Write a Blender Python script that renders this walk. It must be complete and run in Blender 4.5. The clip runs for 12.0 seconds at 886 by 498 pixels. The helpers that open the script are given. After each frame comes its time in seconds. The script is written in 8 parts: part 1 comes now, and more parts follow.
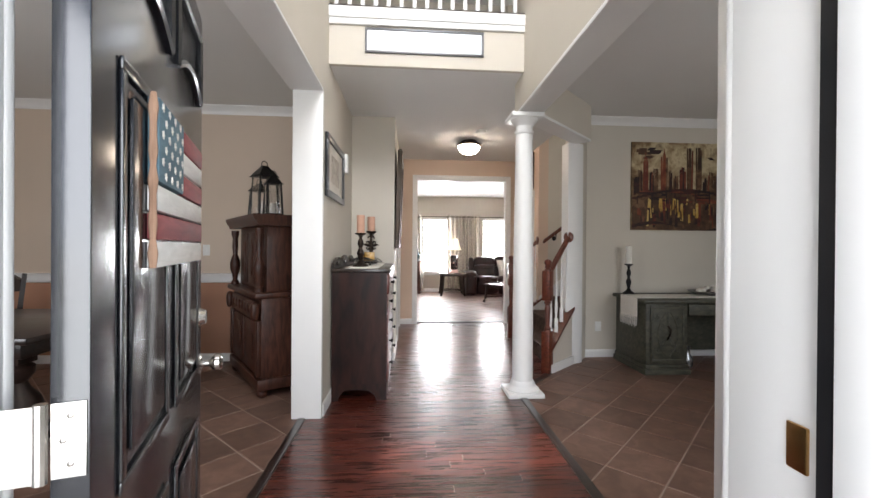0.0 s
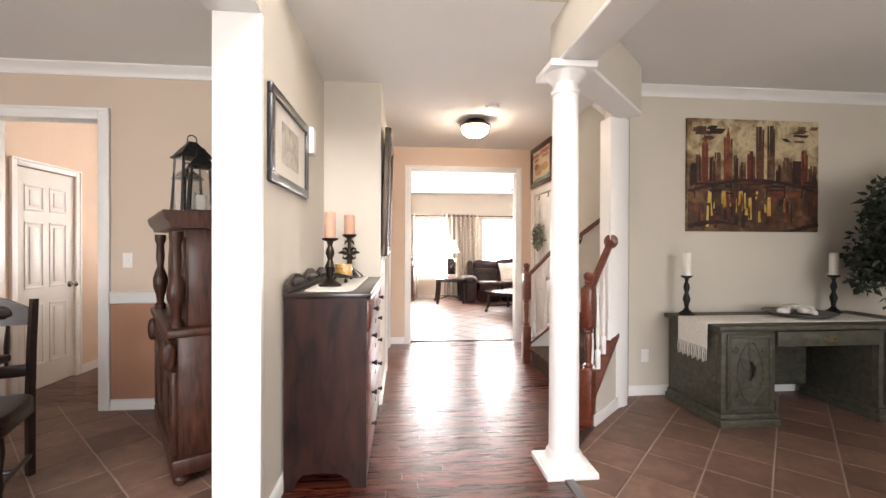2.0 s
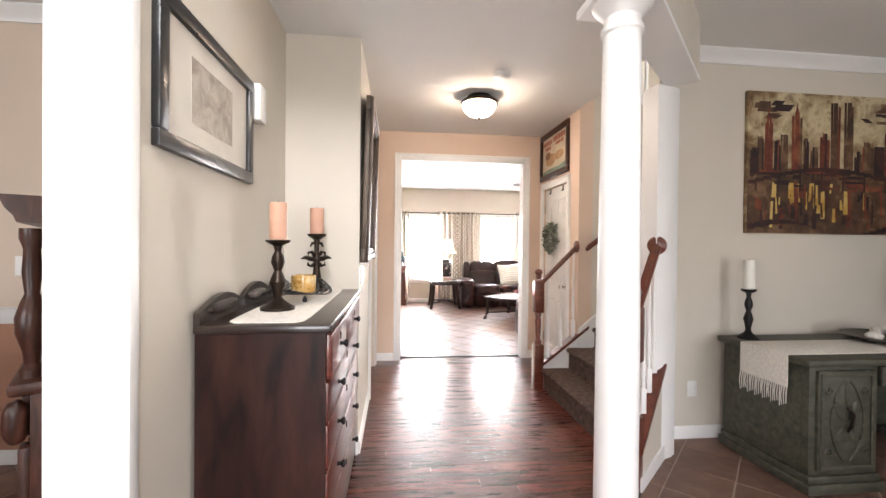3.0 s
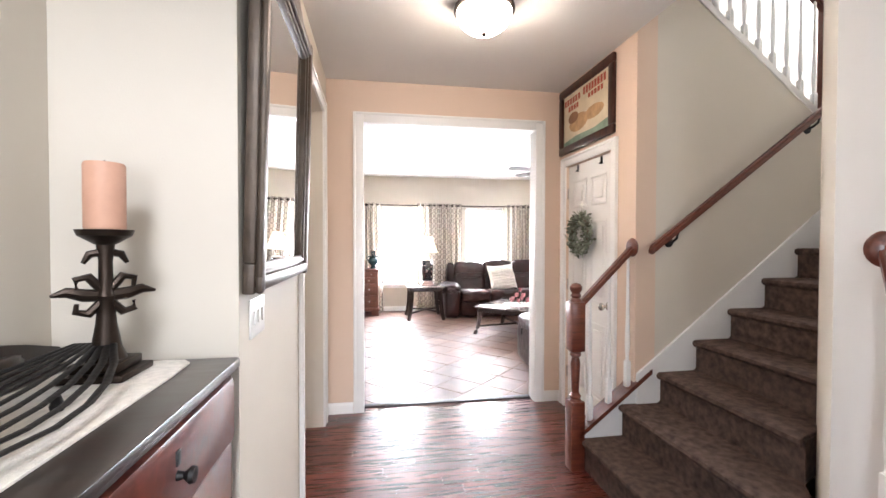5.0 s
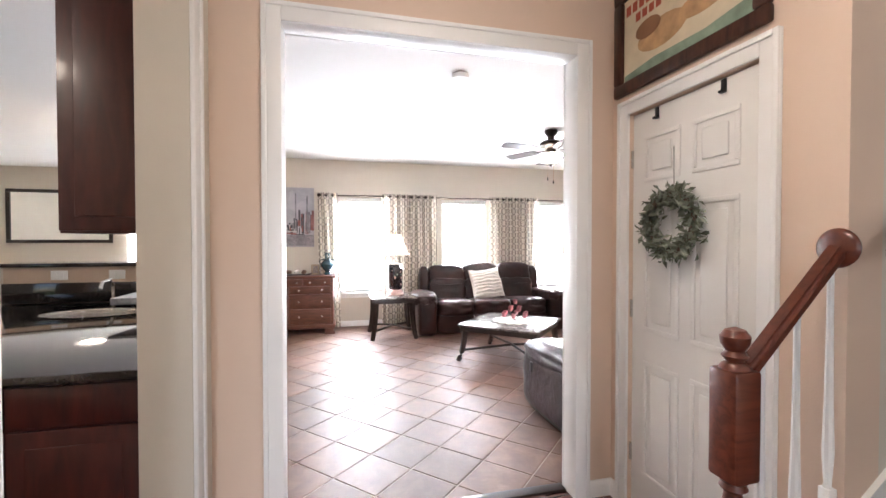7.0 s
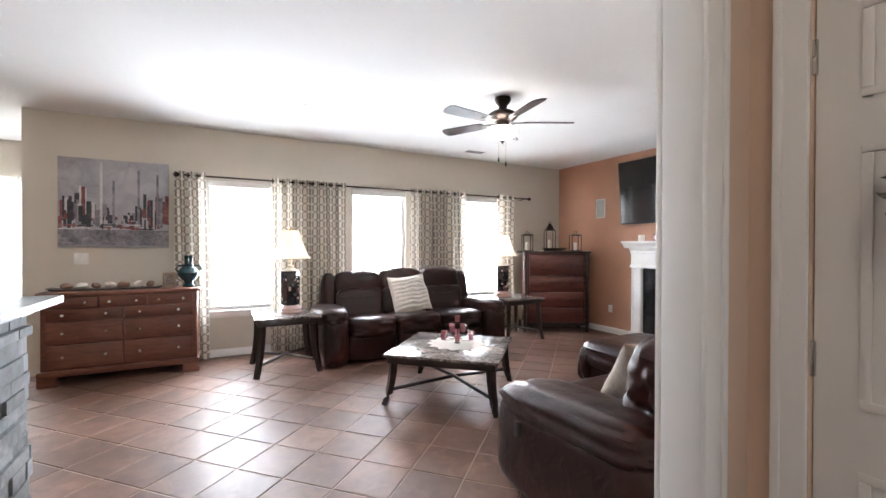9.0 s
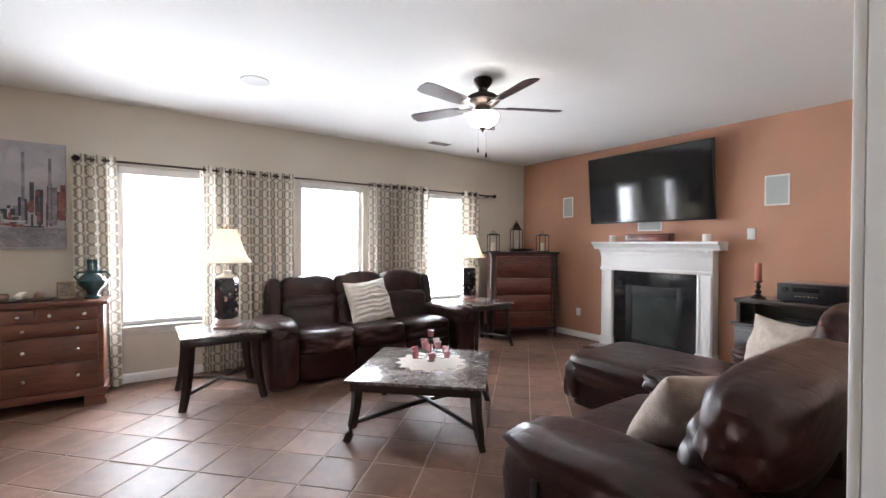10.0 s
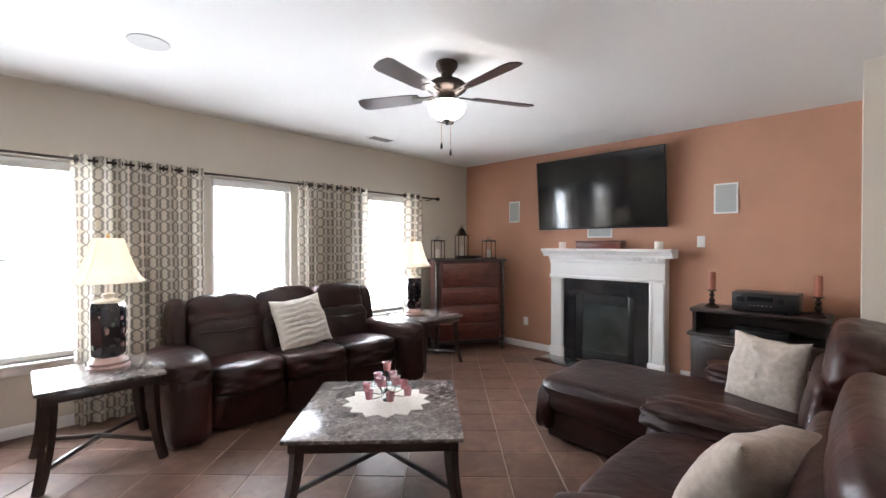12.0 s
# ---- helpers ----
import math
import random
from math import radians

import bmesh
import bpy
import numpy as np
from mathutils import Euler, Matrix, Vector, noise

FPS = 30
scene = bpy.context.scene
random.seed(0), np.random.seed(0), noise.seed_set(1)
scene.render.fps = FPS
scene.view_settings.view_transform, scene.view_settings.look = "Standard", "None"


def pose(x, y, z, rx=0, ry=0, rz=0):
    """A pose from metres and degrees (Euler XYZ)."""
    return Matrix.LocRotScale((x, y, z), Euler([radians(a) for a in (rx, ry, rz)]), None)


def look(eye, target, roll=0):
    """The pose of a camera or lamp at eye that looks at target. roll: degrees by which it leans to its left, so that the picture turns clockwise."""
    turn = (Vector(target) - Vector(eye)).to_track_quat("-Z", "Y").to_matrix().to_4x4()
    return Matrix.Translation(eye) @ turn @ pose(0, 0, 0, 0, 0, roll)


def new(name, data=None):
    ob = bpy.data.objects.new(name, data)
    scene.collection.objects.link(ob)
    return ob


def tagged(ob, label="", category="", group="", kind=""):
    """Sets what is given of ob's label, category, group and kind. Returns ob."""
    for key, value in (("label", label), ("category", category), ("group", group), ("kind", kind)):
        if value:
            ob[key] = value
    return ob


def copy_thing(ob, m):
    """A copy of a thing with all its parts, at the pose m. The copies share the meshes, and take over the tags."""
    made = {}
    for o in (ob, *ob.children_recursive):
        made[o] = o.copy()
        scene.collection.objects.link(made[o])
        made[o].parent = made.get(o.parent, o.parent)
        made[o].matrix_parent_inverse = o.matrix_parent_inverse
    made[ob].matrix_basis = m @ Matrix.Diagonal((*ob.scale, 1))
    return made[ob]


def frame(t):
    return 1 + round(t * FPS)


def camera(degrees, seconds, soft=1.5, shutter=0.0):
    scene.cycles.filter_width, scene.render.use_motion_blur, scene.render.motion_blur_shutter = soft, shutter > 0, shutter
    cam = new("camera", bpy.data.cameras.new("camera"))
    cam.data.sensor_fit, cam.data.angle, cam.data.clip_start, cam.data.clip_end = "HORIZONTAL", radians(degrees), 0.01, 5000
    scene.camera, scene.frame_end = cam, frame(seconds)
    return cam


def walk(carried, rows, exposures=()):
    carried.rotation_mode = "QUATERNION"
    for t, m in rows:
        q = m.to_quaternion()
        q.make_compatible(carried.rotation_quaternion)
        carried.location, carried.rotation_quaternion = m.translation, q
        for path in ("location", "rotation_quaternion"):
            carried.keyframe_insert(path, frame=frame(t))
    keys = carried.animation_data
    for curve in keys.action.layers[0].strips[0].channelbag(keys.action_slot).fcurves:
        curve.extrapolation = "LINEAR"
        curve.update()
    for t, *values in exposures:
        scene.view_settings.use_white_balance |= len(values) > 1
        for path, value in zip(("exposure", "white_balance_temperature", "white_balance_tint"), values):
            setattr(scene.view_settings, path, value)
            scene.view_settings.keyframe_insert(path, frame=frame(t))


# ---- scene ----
# ---------------------------------------------------------------- camera and walk
cam = camera(93.0, 12.0)
PATH = [
    (0, (-0.045, 0.381, 1.279), (0.111, 2.375, 1.271), 0.4),
    (0.5, (-0.041, 0.623, 1.284), (0.121, 2.616, 1.276), 0.4),
    (1, (-0.037, 0.867, 1.296), (0.133, 2.86, 1.291), 0.3),
    (1.5, (-0.027, 1.154, 1.3), (0.146, 3.146, 1.297), 0.3),
    (2, (-0.036, 1.528, 1.351), (0.154, 3.519, 1.34), 0.2),
    (2.5, (0.006, 1.906, 1.385), (0.205, 3.896, 1.365), 0.2),
    (2.7, (0.009, 2.08, 1.384), (0.217, 4.069, 1.366), 0.4),
    (4.5, (0.131, 3.506, 1.438), (0.41, 5.486, 1.398), 0.2),
    (5, (0.16, 3.864, 1.421), (0.483, 5.838, 1.385), 0.1),
    (5.5, (0.209, 4.239, 1.427), (0.571, 6.205, 1.39), 0.0),
    (6, (0.237, 4.631, 1.424), (0.615, 6.595, 1.388), 0.1),
    (6.5, (0.279, 5.008, 1.413), (0.678, 6.967, 1.378), 0.1),
    (7, (0.327, 5.367, 1.404), (0.804, 7.309, 1.369), 0.0),
    (7.2, (0.335, 5.507, 1.405), (0.853, 7.438, 1.366), 0.1),
    (9, (0.462, 6.746, 1.341), (1.394, 8.516, 1.33), 0.2),
    (9.5, (0.511, 7.044, 1.351), (1.567, 8.743, 1.339), 0.1),
    (10, (0.552, 7.332, 1.386), (1.698, 8.972, 1.363), 0.3),
    (10.5, (0.606, 7.595, 1.412), (1.837, 9.171, 1.386), 0.2),
    (11, (0.668, 7.764, 1.432), (1.988, 9.266, 1.406), 0.1),
    (11.5, (0.684, 7.877, 1.464), (2.067, 9.321, 1.44), 0.1),
    (12, (0.69, 7.946, 1.471), (2.115, 9.349, 1.453), 0.1),
]
EXPOSURES = [
    (0, 0.44, 6600, 13), (0.5, 1.10, 6800, 14), (1.0, 1.30, 7050, 17), (1.5, 1.37, 7200, 19), (2.0, 1.36, 7150, 18), (2.7, 1.28, 6950, 17),
    (4.5, 1.38, 6350, 15), (6.5, 1.22, 6300, 15), (7.5, 0.92, 6250, 15), (9.0, 0.36, 6250, 13), (10.0, 0.10, 6250, 13), (12.0, 0.05, 6250, 13),
]
walk(cam, [(t, look(eye, target, roll)) for t, eye, target, roll in PATH], EXPOSURES)

# ---------------------------------------------------------------- world, sun and daylight
world = bpy.data.worlds.new("sky_world")
scene.world = world
world.use_nodes = True
sky = world.node_tree.nodes.new("ShaderNodeTexSky")
sky.sky_type, sky.sun_disc, sky.sun_elevation, sky.sun_rotation = "NISHITA", False, radians(55), radians(200)
world.node_tree.links.new(sky.outputs[0], world.node_tree.nodes["Background"].inputs["Color"])
world.node_tree.nodes["Background"].inputs["Strength"].default_value = 0.1
sun = new("sun", bpy.data.lights.new("sun", "SUN"))
sun.data.energy, sun.data.angle, sun.data.color = 2.5, radians(0.5), (1, 0.95, 0.88)
sun.matrix_world = look((3, -8, 14), (3.6, -4, 6))


def window_light(name, place, target, wide, high, watts, color=(0.90, 0.955, 1.0)):
    """Sky light that enters through one opening."""
    lamp = new(name, bpy.data.lights.new(name, "AREA"))
    lamp.data.shape, lamp.data.size, lamp.data.size_y, lamp.data.energy, lamp.data.color = "RECTANGLE", wide, high, watts, color
    lamp.matrix_world = look(place, target)
    return lamp


DAY = 1.0
for wx, ww in ((0.70, 0.95), (2.46, 0.95), (4.20, 0.95)):
    window_light("living_window_sky", (wx, 12.66, 1.35), (wx, 10, 1.2), ww, 1.6, 145 * DAY)
window_light("nook_window_sky", (-2.6, 14.55, 1.4), (-2.6, 12, 1.2), 1.8, 1.9, 320 * DAY)
window_light("office_window_sky", (2.9, 0.70, 1.5), (2.9, 4, 1.0), 1.7, 1.6, 25 * DAY)
# dining and upper foyer windows are unseen; openings and lamps added for light
window_light("dining_added_sky", (-2.9, 0.70, 1.5), (-2.9, 4, 1.0), 1.7, 1.6, 42 * DAY)
window_light("foyer_added_sky", (0.05, 0.70, 4.2), (0.05, 4, 2.5), 1.2, 1.3, 88 * DAY)
window_light("door_sky", (0.0, -0.6, 1.5), (0.0, 4, 1.0), 1.6, 2.2, 75 * DAY)
window_light("stair_window_sky", (4.9, 6.85, 3.9), (2.5, 6.3, 2.4), 1.0, 1.3, 48 * DAY)

# ---------------------------------------------------------------- materials
def mat(name, base, rough=0.6, metal=0.0, vary=0.06, scale=6.0, bump=0.0, bump_scale=60.0, coat=0.0, spec=0.5):
    """A painted or plain surface with two scales of variation and fine relief."""
    m = bpy.data.materials.new(name)
    m.use_nodes = True
    nt = m.node_tree
    p = nt.nodes["Principled BSDF"]
    p.inputs["Metallic"].default_value = metal
    p.inputs["Coat Weight"].default_value = coat
    p.inputs["Coat Roughness"].default_value = 0.15
    p.inputs["Specular IOR Level"].default_value = spec
    tc = nt.nodes.new("ShaderNodeTexCoord")
    n1 = nt.nodes.new("ShaderNodeTexNoise")
    n1.inputs["Scale"].default_value, n1.inputs["Detail"].default_value = scale, 6
    nt.links.new(tc.outputs["Object"], n1.inputs["Vector"])
    r = nt.nodes.new("ShaderNodeValToRGB")
    b = Vector(base)
    r.color_ramp.elements[0].color = (*(b * (1 - vary)), 1)
    r.color_ramp.elements[1].color = (*(b * (1 + vary)), 1)
    r.color_ramp.elements[0].position, r.color_ramp.elements[1].position = 0.3, 0.7
    nt.links.new(n1.outputs["Fac"], r.inputs["Fac"])
    nt.links.new(r.outputs["Color"], p.inputs["Base Color"])
    mr = nt.nodes.new("ShaderNodeMapRange")
    mr.inputs["To Min"].default_value, mr.inputs["To Max"].default_value = max(rough - 0.07, 0.02), min(rough + 0.07, 1)
    n2 = nt.nodes.new("ShaderNodeTexNoise")
    n2.inputs["Scale"].default_value, n2.inputs["Detail"].default_value = bump_scale, 4
    nt.links.new(tc.outputs["Object"], n2.inputs["Vector"])
    nt.links.new(n1.outputs["Fac"], mr.inputs["Value"])
    nt.links.new(mr.outputs["Result"], p.inputs["Roughness"])
    if bump:
        bp = nt.nodes.new("ShaderNodeBump")
        bp.inputs["Strength"].default_value, bp.inputs["Distance"].default_value = bump, 0.004
        nt.links.new(n2.outputs["Fac"], bp.inputs["Height"])
        nt.links.new(bp.outputs["Normal"], p.inputs["Normal"])
    return m


def wood(name, dark, light, rough=0.35, stretch=(1, 12, 12), scale=3.0, random_by="Random", coat=0.3, jitter=0.25, bump=0.15, spec=0.5):
    """Grained wood; each piece takes its own tone and grain offset."""
    m = bpy.data.materials.new(name)
    m.use_nodes = True
    nt = m.node_tree
    p = nt.nodes["Principled BSDF"]
    tc = nt.nodes.new("ShaderNodeTexCoord")
    oi = nt.nodes.new("ShaderNodeObjectInfo")
    mp = nt.nodes.new("ShaderNodeMapping")
    mp.inputs["Scale"].default_value = stretch
    add = nt.nodes.new("ShaderNodeVectorMath")
    add.operation = "MULTIPLY_ADD"
    comb = nt.nodes.new("ShaderNodeCombineXYZ")
    for i in range(3):
        nt.links.new(oi.outputs["Random"], comb.inputs[i])
    nt.links.new(comb.outputs[0], add.inputs[0])
    add.inputs[1].default_value = (37, 23, 51)
    nt.links.new(tc.outputs["Object"], add.inputs[2])
    nt.links.new(add.outputs[0], mp.inputs["Vector"])
    n = nt.nodes.new("ShaderNodeTexNoise")
    n.inputs["Scale"].default_value, n.inputs["Detail"].default_value, n.inputs["Distortion"].default_value = scale, 8, 0.6
    nt.links.new(mp.outputs[0], n.inputs["Vector"])
    r = nt.nodes.new("ShaderNodeValToRGB")
    r.color_ramp.elements[0].color, r.color_ramp.elements[1].color = (*dark, 1), (*light, 1)
    r.color_ramp.elements[0].position, r.color_ramp.elements[1].position = 0.3, 0.72
    nt.links.new(n.outputs["Fac"], r.inputs["Fac"])
    hv = nt.nodes.new("ShaderNodeHueSaturation")
    mr = nt.nodes.new("ShaderNodeMapRange")
    mr.inputs["To Min"].default_value, mr.inputs["To Max"].default_value = 1 - jitter, 1 + jitter
    nt.links.new(oi.outputs["Random"], mr.inputs["Value"])
    nt.links.new(mr.outputs[0], hv.inputs["Value"])
    nt.links.new(r.outputs["Color"], hv.inputs["Color"])
    nt.links.new(hv.outputs["Color"], p.inputs["Base Color"])
    rr = nt.nodes.new("ShaderNodeMapRange")
    rr.inputs["To Min"].default_value, rr.inputs["To Max"].default_value = rough - 0.06, rough + 0.1
    nt.links.new(n.outputs["Fac"], rr.inputs["Value"])
    nt.links.new(rr.outputs[0], p.inputs["Roughness"])
    p.inputs["Coat Weight"].default_value, p.inputs["Coat Roughness"].default_value = coat, 0.12
    p.inputs["Specular IOR Level"].default_value = spec
    bp = nt.nodes.new("ShaderNodeBump")
    bp.inputs["Strength"].default_value, bp.inputs["Distance"].default_value = bump, 0.002
    nt.links.new(n.outputs["Fac"], bp.inputs["Height"])
    nt.links.new(bp.outputs["Normal"], p.inputs["Normal"])
    return m


def speckle(name, cols, scale=14.0, rough=0.2, coat=0.4, bump=0.0, object_random=0.0, wear=0.15):
    """Mottled stone or tile: cloudy patches with finer specks, colours dark to light."""
    m = bpy.data.materials.new(name)
    m.use_nodes = True
    nt = m.node_tree
    p = nt.nodes["Principled BSDF"]
    tc = nt.nodes.new("ShaderNodeTexCoord")
    geo = nt.nodes.new("ShaderNodeNewGeometry")
    oi = nt.nodes.new("ShaderNodeObjectInfo")
    n1 = nt.nodes.new("ShaderNodeTexNoise")
    n1.inputs["Scale"].default_value, n1.inputs["Detail"].default_value, n1.inputs["Distortion"].default_value = scale, 9, 0.8
    n1.inputs["Roughness"].default_value = 0.62
    nt.links.new(geo.outputs["Position"], n1.inputs["Vector"])
    n2 = nt.nodes.new("ShaderNodeTexNoise")
    n2.inputs["Scale"].default_value, n2.inputs["Detail"].default_value = scale * 0.22, 4
    nt.links.new(geo.outputs["Position"], n2.inputs["Vector"])
    mix = nt.nodes.new("ShaderNodeMath")
    mix.operation = "MULTIPLY_ADD"
    mix.inputs[1].default_value = 0.6
    s = nt.nodes.new("ShaderNodeMath")
    s.operation = "MULTIPLY"
    s.inputs[1].default_value = 0.4
    nt.links.new(n2.outputs["Fac"], s.inputs[0])
    nt.links.new(n1.outputs["Fac"], mix.inputs[0])
    nt.links.new(s.outputs[0], mix.inputs[2])
    r = nt.nodes.new("ShaderNodeValToRGB")
    e = r.color_ramp.elements
    e[0].position, e[1].position = 0.34, 0.66
    e[0].color, e[1].color = (*cols[0], 1), (*cols[-1], 1)
    for i, c in enumerate(cols[1:-1]):
        k = e.new(0.34 + 0.32 * (i + 1) / (len(cols) - 1))
        k.color = (*c, 1)
    nt.links.new(mix.outputs[0], r.inputs["Fac"])
    hv = nt.nodes.new("ShaderNodeHueSaturation")
    mr = nt.nodes.new("ShaderNodeMapRange")
    mr.inputs["To Min"].default_value, mr.inputs["To Max"].default_value = 1 - object_random, 1 + object_random
    nt.links.new(oi.outputs["Random"], mr.inputs["Value"])
    nt.links.new(mr.outputs[0], hv.inputs["Value"])
    nt.links.new(r.outputs["Color"], hv.inputs["Color"])
    nt.links.new(hv.outputs["Color"], p.inputs["Base Color"])
    rr = nt.nodes.new("ShaderNodeMapRange")
    rr.inputs["To Min"].default_value, rr.inputs["To Max"].default_value = rough - wear / 3, rough + wear * 2 / 3
    nt.links.new(n1.outputs["Fac"], rr.inputs["Value"])
    nt.links.new(rr.outputs[0], p.inputs["Roughness"])
    p.inputs["Coat Weight"].default_value = coat
    if bump:
        bp = nt.nodes.new("ShaderNodeBump")
        bp.inputs["Strength"].default_value, bp.inputs["Distance"].default_value = bump, 0.004
        nt.links.new(n1.outputs["Fac"], bp.inputs["Height"])
        nt.links.new(bp.outputs["Normal"], p.inputs["Normal"])
    return m


def glow(name, color, strength):
    m = bpy.data.materials.new(name)
    m.use_nodes = True
    p = m.node_tree.nodes["Principled BSDF"]
    p.inputs["Base Color"].default_value = (*color, 1)
    p.inputs["Emission Color"].default_value = (*color, 1)
    p.inputs["Emission Strength"].default_value = strength
    p.inputs["Roughness"].default_value = 0.7
    return m


def glass(name, tint=(1, 1, 1), rough=0.0):
    m = bpy.data.materials.new(name)
    m.use_nodes = True
    p = m.node_tree.nodes["Principled BSDF"]
    p.inputs["Base Color"].default_value = (*tint, 1)
    p.inputs["Transmission Weight"].default_value = 1
    p.inputs["Roughness"].default_value = rough
    p.inputs["IOR"].default_value = 1.45
    return m


def carpet_mat():
    m = mat("carpet", (0.090, 0.061, 0.050), 0.95, vary=0.45, scale=26, bump=1.0, bump_scale=320, spec=0.1)
    return m


def leather_mat():
    """Soft brown hide: pebbled grain, wandering wrinkles and worn, redder patches."""
    m = bpy.data.materials.new("dark_leather")
    m.use_nodes = True
    nt = m.node_tree
    p = nt.nodes["Principled BSDF"]
    tc = nt.nodes.new("ShaderNodeTexCoord")

    def noise_of(scale, detail, distortion):
        n = nt.nodes.new("ShaderNodeTexNoise")
        n.inputs["Scale"].default_value, n.inputs["Detail"].default_value, n.inputs["Distortion"].default_value = scale, detail, distortion
        nt.links.new(tc.outputs["Object"], n.inputs["Vector"])
        return n.outputs["Fac"]
    patch, wrinkle = noise_of(3.0, 5, 0.5), noise_of(11.0, 3, 0.6)
    grain = nt.nodes.new("ShaderNodeTexVoronoi")
    grain.inputs["Scale"].default_value = 220
    nt.links.new(tc.outputs["Object"], grain.inputs["Vector"])
    r = nt.nodes.new("ShaderNodeValToRGB")
    r.color_ramp.elements[0].position, r.color_ramp.elements[1].position = 0.32, 0.72
    r.color_ramp.elements[0].color, r.color_ramp.elements[1].color = (0.011, 0.0046, 0.0042, 1), (0.040, 0.0115, 0.0088, 1)
    nt.links.new(patch, r.inputs["Fac"])
    nt.links.new(r.outputs["Color"], p.inputs["Base Color"])
    rr = nt.nodes.new("ShaderNodeMapRange")
    rr.inputs["To Min"].default_value, rr.inputs["To Max"].default_value = 0.24, 0.42
    nt.links.new(wrinkle, rr.inputs["Value"])
    nt.links.new(rr.outputs[0], p.inputs["Roughness"])
    p.inputs["Specular IOR Level"].default_value = 0.34
    b1, b2 = nt.nodes.new("ShaderNodeBump"), nt.nodes.new("ShaderNodeBump")
    b1.inputs["Strength"].default_value, b1.inputs["Distance"].default_value = 0.5, 0.012
    b2.inputs["Strength"].default_value, b2.inputs["Distance"].default_value = 0.25, 0.001
    nt.links.new(wrinkle, b1.inputs["Height"])
    nt.links.new(grain.outputs["Distance"], b2.inputs["Height"])
    nt.links.new(b1.outputs["Normal"], b2.inputs["Normal"])
    nt.links.new(b2.outputs["Normal"], p.inputs["Normal"])
    return m


def trellis_mat():
    """Cream curtain cloth woven with a grey interlaced ogee lattice."""
    m = bpy.data.materials.new("trellis_cloth")
    m.use_nodes = True
    nt = m.node_tree
    p = nt.nodes["Principled BSDF"]
    uv = nt.nodes.new("ShaderNodeUVMap")
    sep = nt.nodes.new("ShaderNodeSeparateXYZ")
    nt.links.new(uv.outputs[0], sep.inputs[0])

    def op(kind, a, b=None, c=None):
        n = nt.nodes.new("ShaderNodeMath")
        n.operation = kind
        for i, v in enumerate((a, b, c)):
            if v is None:
                continue
            if isinstance(v, (int, float)):
                n.inputs[i].default_value = v
            else:
                nt.links.new(v, n.inputs[i])
        return n.outputs[0]
    u, v = sep.outputs[0], sep.outputs[1]
    wave = op("MULTIPLY", op("SINE", op("MULTIPLY", v, 2 * math.pi / 0.21)), 0.047)
    second = op("MULTIPLY", op("SINE", op("MULTIPLY", v, 6 * math.pi / 0.21)), 0.011)
    w = op("ADD", wave, second)
    lines = []
    for sign in (1, -1):
        q = op("MULTIPLY_ADD", w, sign, u)
        f = op("ABSOLUTE", op("SUBTRACT", op("FRACT", op("DIVIDE", q, 0.125)), 0.5))
        lines.append(op("LESS_THAN", f, 0.105))
    pat = op("MAXIMUM", *lines)
    no = nt.nodes.new("ShaderNodeTexNoise")
    no.inputs["Scale"].default_value = 350
    nt.links.new(uv.outputs[0], no.inputs["Vector"])
    mx = nt.nodes.new("ShaderNodeMix")
    mx.data_type = "RGBA"
    mx.inputs["A"].default_value = (0.68, 0.62, 0.53, 1)
    mx.inputs["B"].default_value = (0.29, 0.26, 0.225, 1)
    nt.links.new(pat, mx.inputs["Factor"])
    nt.links.new(mx.outputs["Result"], p.inputs["Base Color"])
    p.inputs["Roughness"].default_value = 0.9
    bp = nt.nodes.new("ShaderNodeBump")
    bp.inputs["Strength"].default_value, bp.inputs["Distance"].default_value = 0.3, 0.002
    nt.links.new(no.outputs["Fac"], bp.inputs["Height"])
    nt.links.new(bp.outputs["Normal"], p.inputs["Normal"])
    tr = nt.nodes.new("ShaderNodeBsdfTranslucent")
    nt.links.new(mx.outputs["Result"], tr.inputs["Color"])
    ms = nt.nodes.new("ShaderNodeMixShader")
    ms.inputs[0].default_value = 0.35
    nt.links.new(p.outputs[0], ms.inputs[1])
    nt.links.new(tr.outputs[0], ms.inputs[2])
    nt.links.new(ms.outputs[0], nt.nodes["Material Output"].inputs["Surface"])
    return m


def shade_mat():
    m = mat("lamp_shade", (0.80, 0.74, 0.62), 0.85, vary=0.03, scale=30, bump=0.2, bump_scale=200)
    nt = m.node_tree
    p = nt.nodes["Principled BSDF"]
    tr = nt.nodes.new("ShaderNodeBsdfTranslucent")
    tr.inputs["Color"].default_value = (0.9, 0.84, 0.70, 1)
    ms = nt.nodes.new("ShaderNodeMixShader")
    ms.inputs[0].default_value = 0.5
    nt.links.new(p.outputs[0], ms.inputs[1])
    nt.links.new(tr.outputs[0], ms.inputs[2])
    nt.links.new(ms.outputs[0], nt.nodes["Material Output"].inputs["Surface"])
    return m


BEIGE = mat("beige_paint", (0.61, 0.56, 0.482), 0.75, vary=0.03, scale=1.5, bump=0.12, bump_scale=180)
DINE = mat("tan_paint", (0.62, 0.505, 0.405), 0.75, vary=0.03, scale=1.5, bump=0.12, bump_scale=180)
# beige walls with warm lamp light put into their colour
WARMBEIGE = mat("lamp_warmed_beige", (0.67, 0.515, 0.405), 0.75, vary=0.03, scale=1.5, bump=0.12, bump_scale=180)
RUST = mat("rust_paint", (0.45, 0.235, 0.150), 0.7, vary=0.07, scale=2.0, bump=0.15, bump_scale=160)
